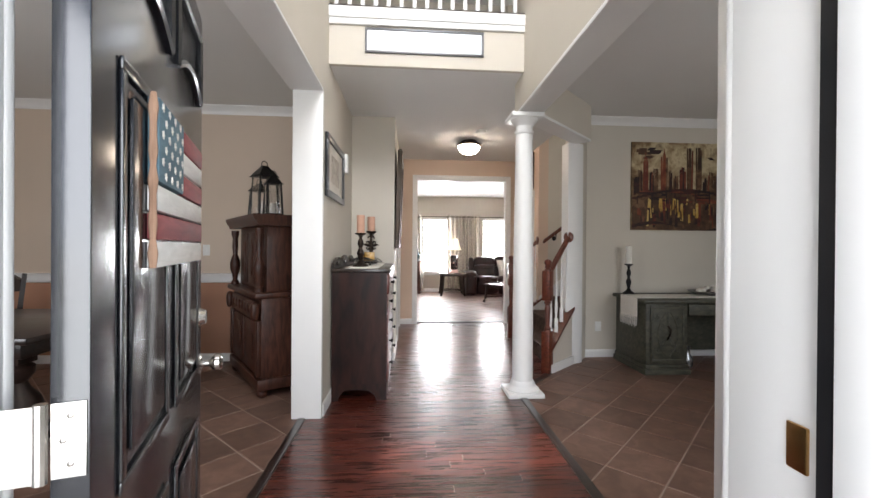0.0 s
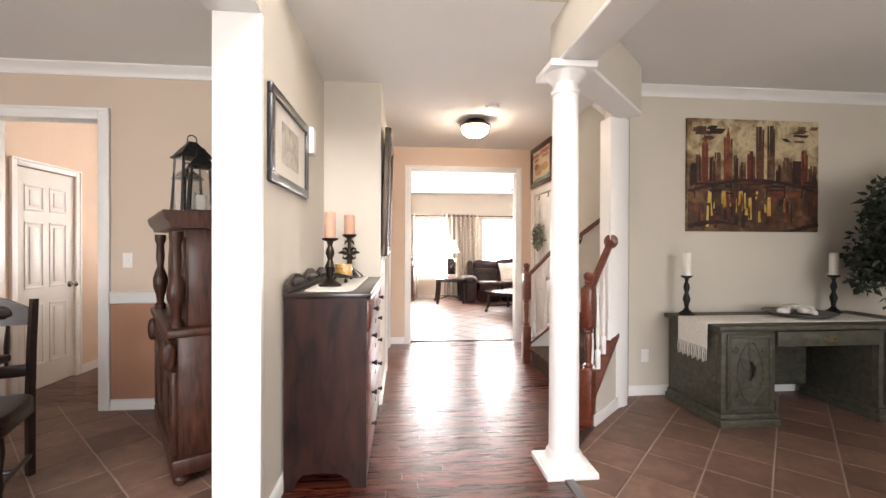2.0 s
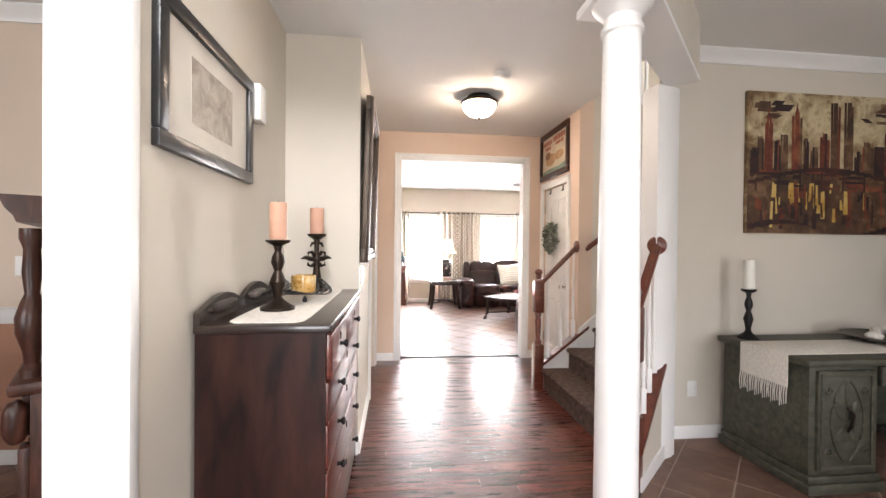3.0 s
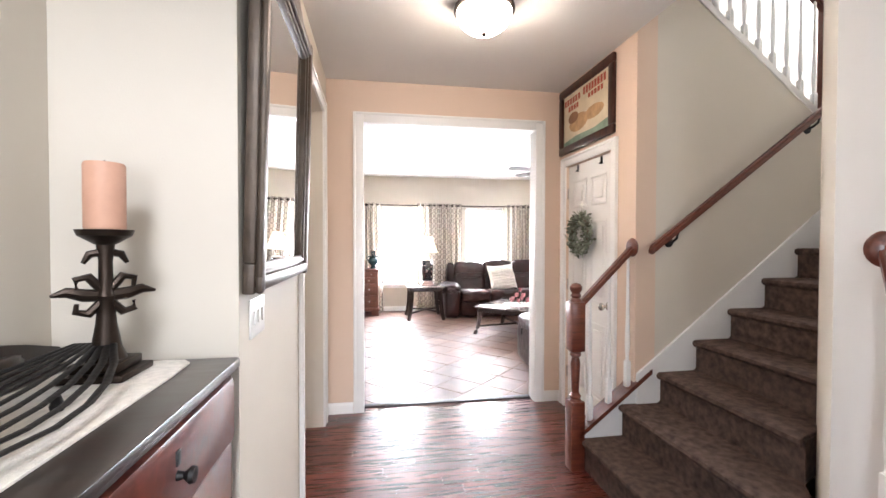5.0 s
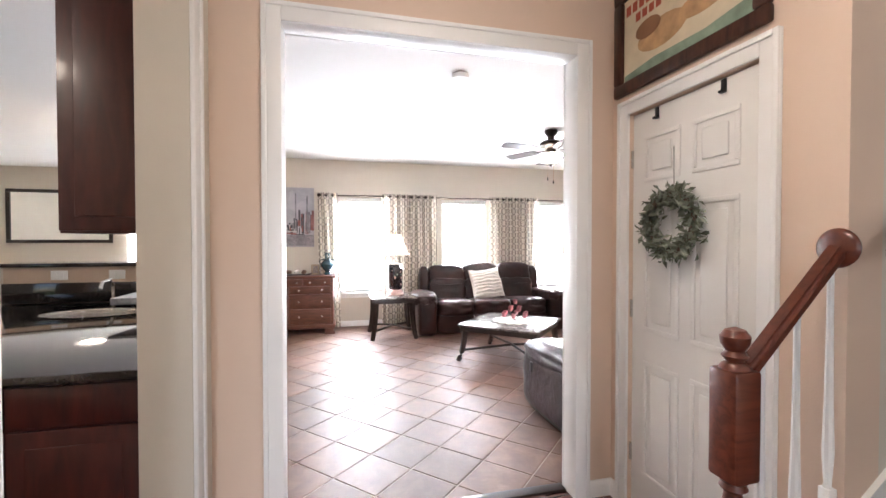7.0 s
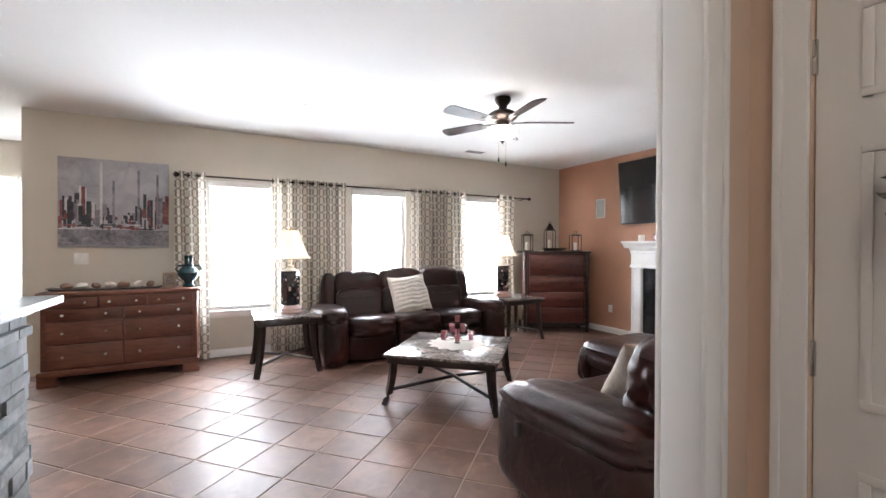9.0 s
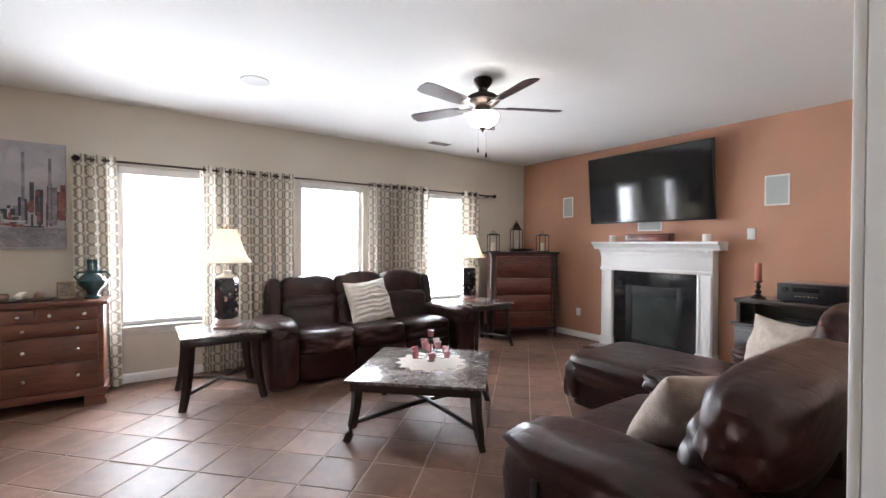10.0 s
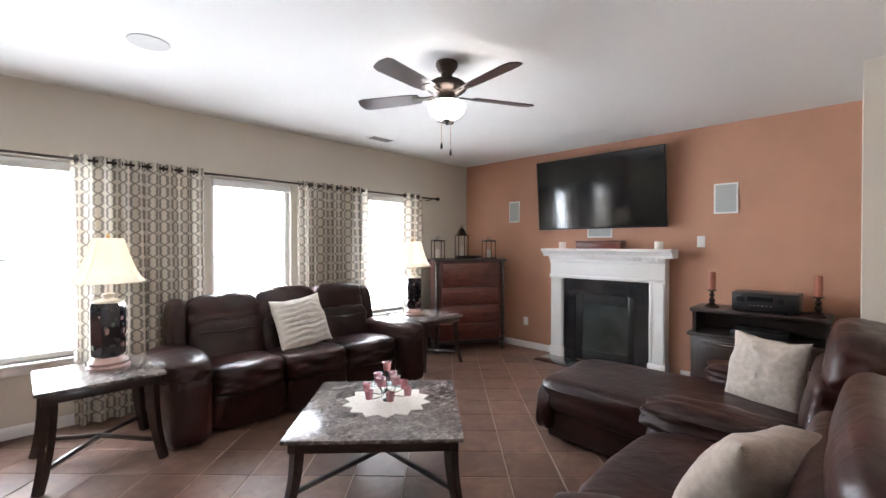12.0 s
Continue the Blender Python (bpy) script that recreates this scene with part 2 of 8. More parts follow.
WHITE = mat("white_trim", (0.80, 0.79, 0.77), 0.38, vary=0.02, scale=2, bump=0.04, bump_scale=40)
CEIL = mat("ceiling_paint", (0.76, 0.75, 0.73), 0.9, vary=0.02, scale=1.2, bump=0.15, bump_scale=240)
DOORWHITE = mat("white_door_paint", (0.78, 0.76, 0.73), 0.4, vary=0.02, scale=3, bump=0.1, bump_scale=90)
BLACKDOOR = mat("black_gloss_paint", (0.012, 0.013, 0.016), 0.22, vary=0.3, scale=5, bump=0.08, bump_scale=50, coat=0.6)
CHERRY = wood("cherry_plank", (0.036, 0.0075, 0.005), (0.125, 0.028, 0.016), 0.26, (1.2, 14, 14), 3.2, coat=0.3, jitter=0.34, bump=0.14)
CHERRYRAIL = wood("cherry_rail", (0.068, 0.015, 0.008), (0.16, 0.040, 0.020), 0.3, (2, 14, 14), 3, coat=0.4, jitter=0.05)
DARKWOOD = wood("espresso_wood", (0.010, 0.006, 0.005), (0.030, 0.016, 0.012), 0.32, (2, 10, 10), 3, coat=0.4, jitter=0.1)
WALNUT = wood("walnut_wood", (0.020, 0.0065, 0.004), (0.082, 0.028, 0.016), 0.4, (9, 9, 2), 3, coat=0.1, jitter=0.12, spec=0.3)
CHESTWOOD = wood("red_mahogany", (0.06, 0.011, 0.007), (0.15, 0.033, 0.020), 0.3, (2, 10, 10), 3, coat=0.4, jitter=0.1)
PINE = wood("brown_cherry_dresser", (0.085, 0.027, 0.015), (0.17, 0.058, 0.032), 0.42, (2, 12, 12), 3, coat=0.2, jitter=0.08)
GREENWOOD = wood("green_distressed_wood", (0.030, 0.030, 0.020), (0.085, 0.080, 0.055), 0.55, (3, 6, 6), 4, coat=0.05, jitter=0.1, bump=0.4)
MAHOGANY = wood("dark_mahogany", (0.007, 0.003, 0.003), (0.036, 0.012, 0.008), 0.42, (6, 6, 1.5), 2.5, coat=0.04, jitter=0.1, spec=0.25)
CABINETRED = wood("burgundy_cabinet", (0.035, 0.006, 0.005), (0.075, 0.014, 0.010), 0.4, (10, 10, 2), 2, coat=0.2, jitter=0.05)
TILE = speckle("brown_floor_tile", [(0.108, 0.060, 0.043), (0.155, 0.088, 0.063), (0.215, 0.128, 0.095)], 8.0, 0.42, 0.0, 0.06, 0.2, 0.10)
TILE.node_tree.nodes["Principled BSDF"].inputs["Specular IOR Level"].default_value = 0.3
GROUT = mat("grout", (0.33, 0.265, 0.215), 0.9, vary=0.15, scale=8, bump=0.4, bump_scale=200)
GRANITE = speckle("veined_marble", [(0.028, 0.024, 0.024), (0.10, 0.085, 0.08), (0.22, 0.19, 0.175), (0.46, 0.41, 0.38)], 32.0, 0.20, 0.3)
LEATHER = leather_mat()
CARPET = carpet_mat()
TRELLIS = trellis_mat()
SHADE = shade_mat()
CREAM = mat("cream_knit", (0.72, 0.68, 0.62), 0.95, vary=0.08, scale=20, bump=0.8, bump_scale=90)
OATMEAL = mat("oatmeal_weave", (0.46, 0.40, 0.345), 0.95, vary=0.14, scale=30, bump=0.8, bump_scale=110)
TAN = mat("tan_plush", (0.36, 0.295, 0.25), 0.95, vary=0.15, scale=25, bump=0.8, bump_scale=150)
LACE = mat("ivory_lace", (0.74, 0.70, 0.64), 0.95, vary=0.12, scale=60, bump=0.8, bump_scale=260)
BLACKMETAL = mat("black_iron", (0.014, 0.013, 0.013), 0.45, metal=0.6, vary=0.3, scale=20, bump=0.3, bump_scale=80)
BRONZE = mat("oil_rubbed_bronze", (0.035, 0.024, 0.018), 0.38, metal=0.8, vary=0.25, scale=20, bump=0.1)
NICKEL = mat("satin_nickel", (0.55, 0.53, 0.50), 0.25, metal=1.0, vary=0.08, scale=20)
BRASS = mat("aged_brass", (0.52, 0.30, 0.12), 0.3, metal=1.0, vary=0.1, scale=30)
WAXPEACH = mat("peach_wax", (0.58, 0.33, 0.23), 0.55, vary=0.06, scale=20)
WAXWHITE = mat("white_wax", (0.78, 0.75, 0.68), 0.5, vary=0.03, scale=20)
WAXRUST = mat("rust_wax", (0.33, 0.10, 0.055), 0.5, vary=0.05, scale=20)
WAXROSE = mat("rose_wax", (0.40, 0.12, 0.13), 0.5, vary=0.05, scale=20)
BLACKPLASTIC = mat("black_plastic", (0.012, 0.012, 0.013), 0.3, vary=0.1, scale=20)
SCREEN = mat("tv_glass", (0.004, 0.004, 0.005), 0.09, vary=0.05, scale=3, spec=0.6)
GREYPLASTIC = mat("grey_grille", (0.42, 0.44, 0.43), 0.6, vary=0.06, scale=200)
WHITEPLASTIC = mat("white_plastic", (0.80, 0.79, 0.76), 0.4, vary=0.02, scale=20)
MIRROR = mat("mirror_silver", (0.93, 0.93, 0.92), 0.02, metal=1.0, vary=0.0, scale=3)
MIRROR.node_tree.nodes["Principled BSDF"].inputs["Roughness"].links and MIRROR.node_tree.links.remove(MIRROR.node_tree.nodes["Principled BSDF"].inputs["Roughness"].links[0])
MIRROR.node_tree.nodes["Principled BSDF"].inputs["Roughness"].default_value = 0.01
GLASS = glass("clear_glass")
SKYGLOW = glow("hazy_daylight", (1.0, 0.99, 0.97), 4.0)
LAMPGLASS = glow("lit_frosted_glass", (1.0, 0.85, 0.68), 27.0)
FANGLASS = glow("lit_fan_bowl", (1.0, 0.96, 0.90), 30.0)
BULB = glow("warm_bulb", (1.0, 0.84, 0.62), 22.0)

# ---------------------------------------------------------------- building helpers
def box(bm, x0, x1, y0, y1, z0, z1, bevel=0.0, m=None):
    """Adds a box to bm, with bevelled edges where asked."""
    r = bmesh.ops.create_cube(bm, size=1)
    vs = r["verts"]
    bmesh.ops.scale(bm, vec=(abs(x1 - x0), abs(y1 - y0), abs(z1 - z0)), verts=vs)
    bmesh.ops.translate(bm, vec=((x0 + x1) / 2, (y0 + y1) / 2, (z0 + z1) / 2), verts=vs)
    if bevel:
        es = list({e for v in vs for e in v.link_edges})
        out = bmesh.ops.bevel(bm, geom=es, offset=bevel, segments=2, affect="EDGES", profile=0.5)
        vs = list({v for f in out["faces"] for v in f.verts} | {v for v in vs if v.is_valid})
    if m is not None:
        bmesh.ops.transform(bm, matrix=m, verts=[v for v in vs if v.is_valid])
    return vs


def boxes(*args, bevel=0.0):
    bm = bmesh.new()
    for a in args:
        box(bm, *a, bevel=bevel)
    return bm


def lathe(profile, steps=20, bm=None, m=None, cap=True):
    """Turns a profile of (radius, height) round the z axis."""
    bm = bm or bmesh.new()
    rings = []
    for r, z in profile:
        ring = [bm.verts.new((r * math.cos(2 * math.pi * i / steps), r * math.sin(2 * math.pi * i / steps), z)) for i in range(steps)]
        rings.append(ring)
    for a, b in zip(rings, rings[1:]):
        for i in range(steps):
            bm.faces.new((a[i], a[(i + 1) % steps], b[(i + 1) % steps], b[i]))
    if cap:
        bm.faces.new(rings[0][::-1])
        bm.faces.new(rings[-1])
    if m is not None:
        bmesh.ops.transform(bm, matrix=m, verts=[v for ring in rings for v in ring])
    return bm


def sweep(points, radius, steps=8, bm=None, flat=1.0):
    """A rod of round section along a line of points; radius may be a list."""
    bm = bm or bmesh.new()
    pts = [Vector(p) for p in points]
    rads = radius if isinstance(radius, (list, tuple)) else [radius] * len(pts)
    rings = []
    for i, p in enumerate(pts):
        d = (pts[min(i + 1, len(pts) - 1)] - pts[max(i - 1, 0)]).normalized()
        up = Vector((0, 0, 1)) if abs(d.z) < 0.95 else Vector((1, 0, 0))
        s = d.cross(up).normalized()
        u = s.cross(d).normalized()
        rings.append([bm.verts.new(p + rads[i] * (math.cos(a) * s + flat * math.sin(a) * u)) for a in [2 * math.pi * k / steps for k in range(steps)]])
    for a, b in zip(rings, rings[1:]):
        for k in range(steps):
            bm.faces.new((a[k], a[(k + 1) % steps], b[(k + 1) % steps], b[k]))
    bm.faces.new(rings[0][::-1])
    bm.faces.new(rings[-1])
    return bm


def prism(outline, z0, z1, bm=None):
    """An upright prism over a plan outline of (x, y)."""
    bm = bm or bmesh.new()
    lo = [bm.verts.new((x, y, z0)) for x, y in outline]
    hi = [bm.verts.new((x, y, z1)) for x, y in outline]
    n = len(outline)
    bm.faces.new(lo[::-1])
    bm.faces.new(hi)
    for i in range(n):
        bm.faces.new((lo[i], lo[(i + 1) % n], hi[(i + 1) % n], hi[i]))
    bmesh.ops.recalc_face_normals(bm, faces=bm.faces)
    return bm


def extrude_profile(outline, axis, a0, a1, bm=None):
    """A bar of constant section: outline of two coordinates, run along 'x' or 'y' from a0 to a1."""
    bm = bm or bmesh.new()
    put = (lambda a, p, q: (a, p, q)) if axis == "x" else (lambda a, p, q: (p, a, q))
    lo = [bm.verts.new(put(a0, p, q)) for p, q in outline]
    hi = [bm.verts.new(put(a1, p, q)) for p, q in outline]
    n = len(outline)
    bm.faces.new(lo)
    bm.faces.new(hi[::-1])
    for i in range(n):
        bm.faces.new((lo[i], hi[i], hi[(i + 1) % n], lo[(i + 1) % n]))
    bmesh.ops.recalc_face_normals(bm, faces=bm.faces)
    return bm


def mesh_of(bm, name, material, smooth=True, auto=35):
    me = bpy.data.meshes.new(name)
    bmesh.ops.recalc_face_normals(bm, faces=bm.faces)
    if smooth:
        for f in bm.faces:
            f.smooth = True
        for e in bm.edges:
            if len(e.link_faces) == 2 and e.calc_face_angle(0) > radians(auto):
                e.smooth = False
    bm.to_mesh(me)
    bm.free()
    me.materials.append(material)
    return me


def part(name, bm, material, parent, label="", smooth=True):
    ob = new(name, mesh_of(bm, name, material, smooth))
    if parent is not None:
        ob.parent = parent
    if label:
        ob["label"] = label
    return ob


def thing(name, m, label, category, group=""):
    ob = new(name)
    ob.empty_display_size = 0.1
    ob.matrix_world = m
    return tagged(ob, label, category, group)


def solid(name, bm, material, m, label, category, group=""):
    ob = new(name, mesh_of(bm, name, material))
    ob.matrix_world = m
    return tagged(ob, label, category, group)


def structure(name, bm, material, label, category, parent=None):
    ob = new(name, mesh_of(bm, name, material))
    if parent is not None:
        ob.parent = parent
        ob["label"] = label
        return ob
    return tagged(ob, label, category, "", "structure")


def wall(name, axis, p0, p1, a0, a1, z0, z1, holes, material, label):
    """An upright slab from p0 to p1 thick, a0 to a1 long, with rectangular holes (a, b, za, zb) cut through."""
    bm = bmesh.new()
    put = (lambda u, v, za, zb: box(bm, u, v, p0, p1, za, zb)) if axis == "x" else (lambda u, v, za, zb: box(bm, p0, p1, u, v, za, zb))
    at = a0
    for a, b, za, zb in sorted(holes):
        if a > at:
            put(at, a, z0, z1)
        if za > z0:
            put(a, b, z0, za)
        if zb < z1:
            put(a, b, zb, z1)
        at = b
    if at < a1:
        put(at, a1, z0, z1)
    return structure(name, bm, material, label, "wall")


def casing(name, axis, face, out, a, b, top, width=0.09, thick=0.02, bottom=0.0, sill=False, depth=None):
    """Moulded trim round an opening on the wall face; out is +1 or -1, the way the face looks. With depth it also lines the jambs."""
    bm = bmesh.new()

    def bar(u0, u1, z0, z1, t0, t1):
        q0, q1 = face + out * t0, face + out * t1
        if axis == "x":
            box(bm, u0, u1, min(q0, q1), max(q0, q1), z0, z1, bevel=0.004)
        else:
            box(bm, min(q0, q1), max(q0, q1), u0, u1, z0, z1, bevel=0.004)
    for u0, u1, s in ((a - width, a, -1), (b, b + width, 1)):
        bar(u0, u1, bottom, top + width, 0.0, thick)
        e0, e1 = (u0, u0 + 0.022) if s < 0 else (u1 - 0.022, u1)
        bar(e0, e1, bottom, top + width, thick - 0.001, thick + 0.009)
    bar(a, b, top, top + width, 0.0, thick)
    bar(a - width + 0.022, b + width - 0.022, top + width - 0.022, top + width, thick - 0.001, thick + 0.009)
    if sill:
        bar(a - width - 0.03, b + width + 0.03, bottom - 0.03, bottom, 0.0, thick + 0.05)
        bar(a - width, b + width, bottom - 0.10, bottom - 0.03, 0.0, thick)
    if depth:
        bar(a - 0.016, a, bottom, top, -depth, thick * 0.5)
        bar(b, b + 0.016, bottom, top, -depth, thick * 0.5)
        bar(a - 0.016, b + 0.016, top, top + 0.016, -depth, thick * 0.5)
    return structure(name, bm, WHITE, "white painted moulded door and window trim", "trim")


def baseboard(axis, face, out, a, b, name="baseboard"):
    prof = [(0, 0), (0.016, 0), (0.016, 0.065), (0.012, 0.078), (0.006, 0.088), (0, 0.09)]
    out_line = [(face + out * p, q) for p, q in prof]
    return structure(name, extrude_profile(out_line, axis, a, b), WHITE, "white painted baseboard along the wall", "baseboard")


def crown(axis, face, out, a, b, top=2.82):
    prof = [(0, 0), (0.075, 0), (0.075, -0.012), (0.055, -0.03), (0.030, -0.048), (0.014, -0.078), (0.014, -0.09), (0, -0.09)]
    return structure("crown_trim", extrude_profile([(face + out * p, top + q) for p, q in prof], axis, a, b), WHITE, "white painted crown moulding under the ceiling", "trim")


H = 2.74          # ceiling height
HF = 2.82         # ceiling of the dining room and study
TOP = 5.45        # ceiling of the two-storey foyer
LX, RX = -0.70, 0.885      # faces of the foyer walls
HX0, HX1 = -0.225, 1.79    # faces of the rear hall
YEND = 7.40       # hall end wall
WY = 12.50        # living room window wall
EX = 5.86         # living room fireplace wall

# ---------------------------------------------------------------- ground, floor beds and ceilings
structure("ground", boxes((-40, 60, -40, 60, -0.45, -0.25)), mat("lawn", (0.07, 0.10, 0.035), 0.95, vary=0.3, scale=3, bump=0.6), "flat mown lawn round the house", "ground")
structure("porch_floor", boxes((-3, 3.5, -2.6, 0.72, -0.25, -0.03)), mat("porch_concrete", (0.36, 0.35, 0.33), 0.9, vary=0.15, scale=4, bump=0.3), "grey concrete porch floor before the front door", "floor")
structure("floor_bed", boxes((-6.2, 6.1, 0.72, 15.0, -0.25, -0.0035)), GROUT, "pale mortar bed under the floor tiles", "floor")
structure("door_threshold", boxes((-0.60, 0.455, 0.74, 1.02, -0.012, 0.012), bevel=0.004), BRONZE, "dark metal front door threshold", "trim")
structure("ceiling_dining", boxes((-5.2, -0.92, 1.0, 5.3, HF, HF + 0.12)), CEIL, "white painted dining room ceiling", "ceiling")
structure("ceiling_office", prism([(1.08, 1.0), (4.85, 1.0), (4.85, 5.36), (1.80, 5.36), (1.80, 4.86), (1.09, 4.06)], HF, HF + 0.12), CEIL, "white painted study ceiling", "ceiling")
structure("ceiling_hall", prism([(-0.92, 3.84), (0.90, 3.84), (0.98, 4.10), (1.79, 4.91), (1.79, YEND + 0.11), (-0.92, YEND + 0.11)], H, H + 0.30), CEIL, "white painted hall ceiling under the landing", "ceiling")
structure("ceiling_living", boxes((-6.2, EX + 0.15, YEND + 0.11, 15.0, H, H + 0.12), (-6.2, -0.92, 5.36, YEND + 0.11, H, H + 0.12)), CEIL, "white painted living room ceiling", "ceiling")
structure("ceiling_upper", boxes((-1.0, 6.0, 0.7, 9.2, TOP, TOP + 0.12)), CEIL, "white painted upper floor ceiling", "ceiling")

# ---------------------------------------------------------------- foyer, dining room and study walls
# upper opening and dining opening are added out of view for their lamps
wall("wall_front_upper", "x", 0.75, 1.0, -5.2, 4.85, 3.0, TOP, [(-0.55, 0.65, 3.5, 4.9)], BEIGE, "beige painted upper front wall with an added, unseen window")
wall("wall_front", "x", 0.75, 1.0, -5.2, 4.85, -0.05, 3.0,
     [(-3.75, -2.05, 0.75, 2.25), (-0.69, 0.54, 0.0, 2.12), (2.05, 3.75, 0.75, 2.25)], BEIGE, "beige painted front wall with door and windows")
wall("wall_dining_side", "y", -0.92, LX, 1.0, 5.15, 2.44, TOP, [], BEIGE, "beige painted foyer wall above the dining opening")
structure("wall_foyer_left", boxes((-0.885, LX, 3.585, 5.15, 0, 2.44)), BEIGE, "beige painted wall between foyer and dining room", "wall")
structure("dining_pier_trim", boxes((-0.905, LX + 0.006, 3.555, 3.60, 0, 2.44), (-0.915, -0.885, 3.56, 3.65, 0, 2.44), bevel=0.004), WHITE, "white painted casing on the end of the wall", "trim")
wall("wall_study_side", "y", RX, 1.08, 1.0, 4.10, 2.47, TOP, [], BEIGE, "beige painted foyer wall above the study opening")
structure("study_header_trim", boxes((RX - 0.008, 1.09, 1.0, 4.02, 2.44, 2.468), bevel=0.005), WHITE, "white painted trim under the foyer header", "trim")
structure("dining_header_trim", boxes((-0.93, LX + 0.008, 1.0, 3.555, 2.43, 2.452), bevel=0.005), WHITE, "white painted trim under the dining header", "trim")
for nm, x0, x1 in (("study", 0.775, 1.08),):
    structure("wall_front_pier_" + nm, boxes((x0, x1, 1.021, 1.40, 0, 2.43)), WHITE, "white painted short wall beside the front door", "wall")
    structure("front_pier_trim", boxes((x0 - 0.018, x1 + 0.018, 1.33, 1.43, 0, 2.428), bevel=0.005), WHITE, "white painted casing on the short wall end", "trim")
structure("diagonal_header", prism([(0.93, 4.10), (1.08, 3.98), (1.90, 4.80), (1.77, 4.93)], 2.46, H + 1.2), BEIGE, "beige painted slanting header from column to stair wall", "wall")
structure("diagonal_header_trim", prism([(0.925, 4.10), (1.085, 3.97), (1.895, 4.79), (1.765, 4.925)], 2.432, 2.458), WHITE, "white painted trim under the slanting header", "trim")
structure("wall_stair_post", prism([(1.70, 4.90), (1.872, 4.975), (2.02, 5.18), (2.02, 5.36), (1.70, 5.02)], 0, TOP), BEIGE, "beige painted wall end beside the stairs", "wall")
structure("stair_post_trim", prism([(1.685, 4.885), (1.735, 4.885), (1.84, 4.928), (1.885, 4.962), (1.872, 4.975), (1.70, 4.90), (1.69, 5.03), (1.665, 5.03)], 0, 2.44), WHITE, "white painted casing on the wall end beside the stairs", "trim")
wall("wall_study_back", "x", 5.18, 5.36, 2.02, 4.85, 0, TOP, [], BEIGE, "beige painted study wall behind the desk")
wall("wall_study_right", "y", 4.68, 4.85, 1.0, 5.18, 0, TOP, [], BEIGE, "beige painted study side wall")
wall("wall_dining_back", "x", 5.22, 5.36, -5.2, -0.92, 0, TOP, [(-3.347, -2.493, 0, 2.397)], DINE, "beige painted dining room wall with a doorway")
wall("wall_dining_left", "y", -5.2, -5.05, 1.0, 5.22, 0, TOP, [], DINE, "beige painted dining room side wall")
wall("wall_return", "x", 5.15, 5.30, -0.92, HX0, 0, H, [], BEIGE, "beige painted hall wall return behind the chest")
wall("wall_hall_left", "y", -0.41, HX0, 5.30, YEND, 0, H, [(6.20, 7.16, 0, 2.40)], BEIGE, "beige painted hall wall with a cased opening to the kitchen")
wall("wall_hall_end", "x", YEND, YEND + 0.11, -0.36, 6.0, 0, H, [(0.058, 1.577, 0, 2.412)], WARMBEIGE, "beige wall tinted peach for lamp light, with a cased opening to the living room")
casing("living_opening_trim", "x", YEND, -1, 0.075, 1.56, 2.395, 0.085, 0.018, depth=0.11)
casing("living_opening_trim_rear", "x", YEND + 0.11, 1, 0.075, 1.56, 2.395, 0.085, 0.018)
casing("kitchen_opening_trim", "y", HX0, 1, 6.20, 7.16, 2.40, 0.085, 0.018)
casing("dining_door_trim", "x", 5.22, -1, -3.33, -2.51, 2.38, 0.09, 0.018, depth=0.14)
wall("wall_closet", "y", HX1, 1.93, 6.29, YEND, 0, H + 0.3, [(6.56, 7.26, 0, 2.06)], WARMBEIGE, "beige hall wall tinted peach for lamp light, with the closet door")
casing("closet_trim", "y", HX1, -1, 6.56, 7.26, 2.06, 0.075, 0.016)
# stair wall under the upper flight, cut on the slope
sw = [(1.93, 0), (5.0, 0), (5.0, 1.87), (3.55, 1.95), (2.10, 3.06), (1.93, 3.06)]
structure("wall_stair", extrude_profile([(x, z) for x, z in sw], "y", 0, 0.13), BEIGE, "beige painted wall along the stairs", "wall")
bpy.data.objects["wall_stair"].data.transform(Matrix.Translation((0, 6.29, 0)))
wall("wall_stair_near", "x", 5.36, 5.46, 2.14, 5.0, 0, TOP, [], BEIGE, "beige painted wall on the near side of the stairs")
wall("wall_stair_end", "y", 5.0, 5.15, 5.46, 7.62, 0, TOP, [(6.35, 7.35, 3.25, 4.55)], BEIGE, "beige painted wall at the stair landing with a window")
wall("wall_upper_back", "x", 7.51, 7.62, 1.6, 5.0, 2.5, TOP, [], BEIGE, "beige painted upper floor wall beyond the stairs")
structure("landing_front", boxes((LX, RX, 3.80, 3.84, H - 0.004, 3.10)), BEIGE, "beige painted front of the upper landing", "wall")
structure("landing_trim", boxes((LX, RX, 3.765, 3.86, 3.10, 3.19), (LX, RX, 3.775, 3.80, 3.05, 3.10), bevel=0.006), WHITE, "white painted trim along the landing edge", "trim")
structure("landing_floor", boxes((LX - 0.2, 1.78, 3.86, 7.5, H + 0.31, 3.17)), CARPET, "brown carpet of the upper landing", "floor")
wall("wall_landing_back", "x", 7.55, 7.65, -0.92, 1.8, 3.04, TOP, [], BEIGE, "beige painted wall behind the landing")
wall("wall_landing_left", "y", -1.0, -0.88, 5.0, 7.6, 3.04, TOP, [], BEIGE, "beige painted landing side wall")
# ---------------------------------------------------------------- living room, kitchen and nook walls
wins = [(0.30, 1.12), (2.05, 2.87), (3.80, 4.60)]
wall("wall_window", "x", WY, WY + 0.16, -1.18, EX, 0, H, [(a, b, 0.56, 2.14) for a, b in wins], BEIGE, "beige painted living room wall with three windows")
wall("wall_fireplace", "y", EX, EX + 0.15, YEND + 0.11, WY + 0.16, 0, H, [], RUST, "terracotta painted living room wall with fireplace")
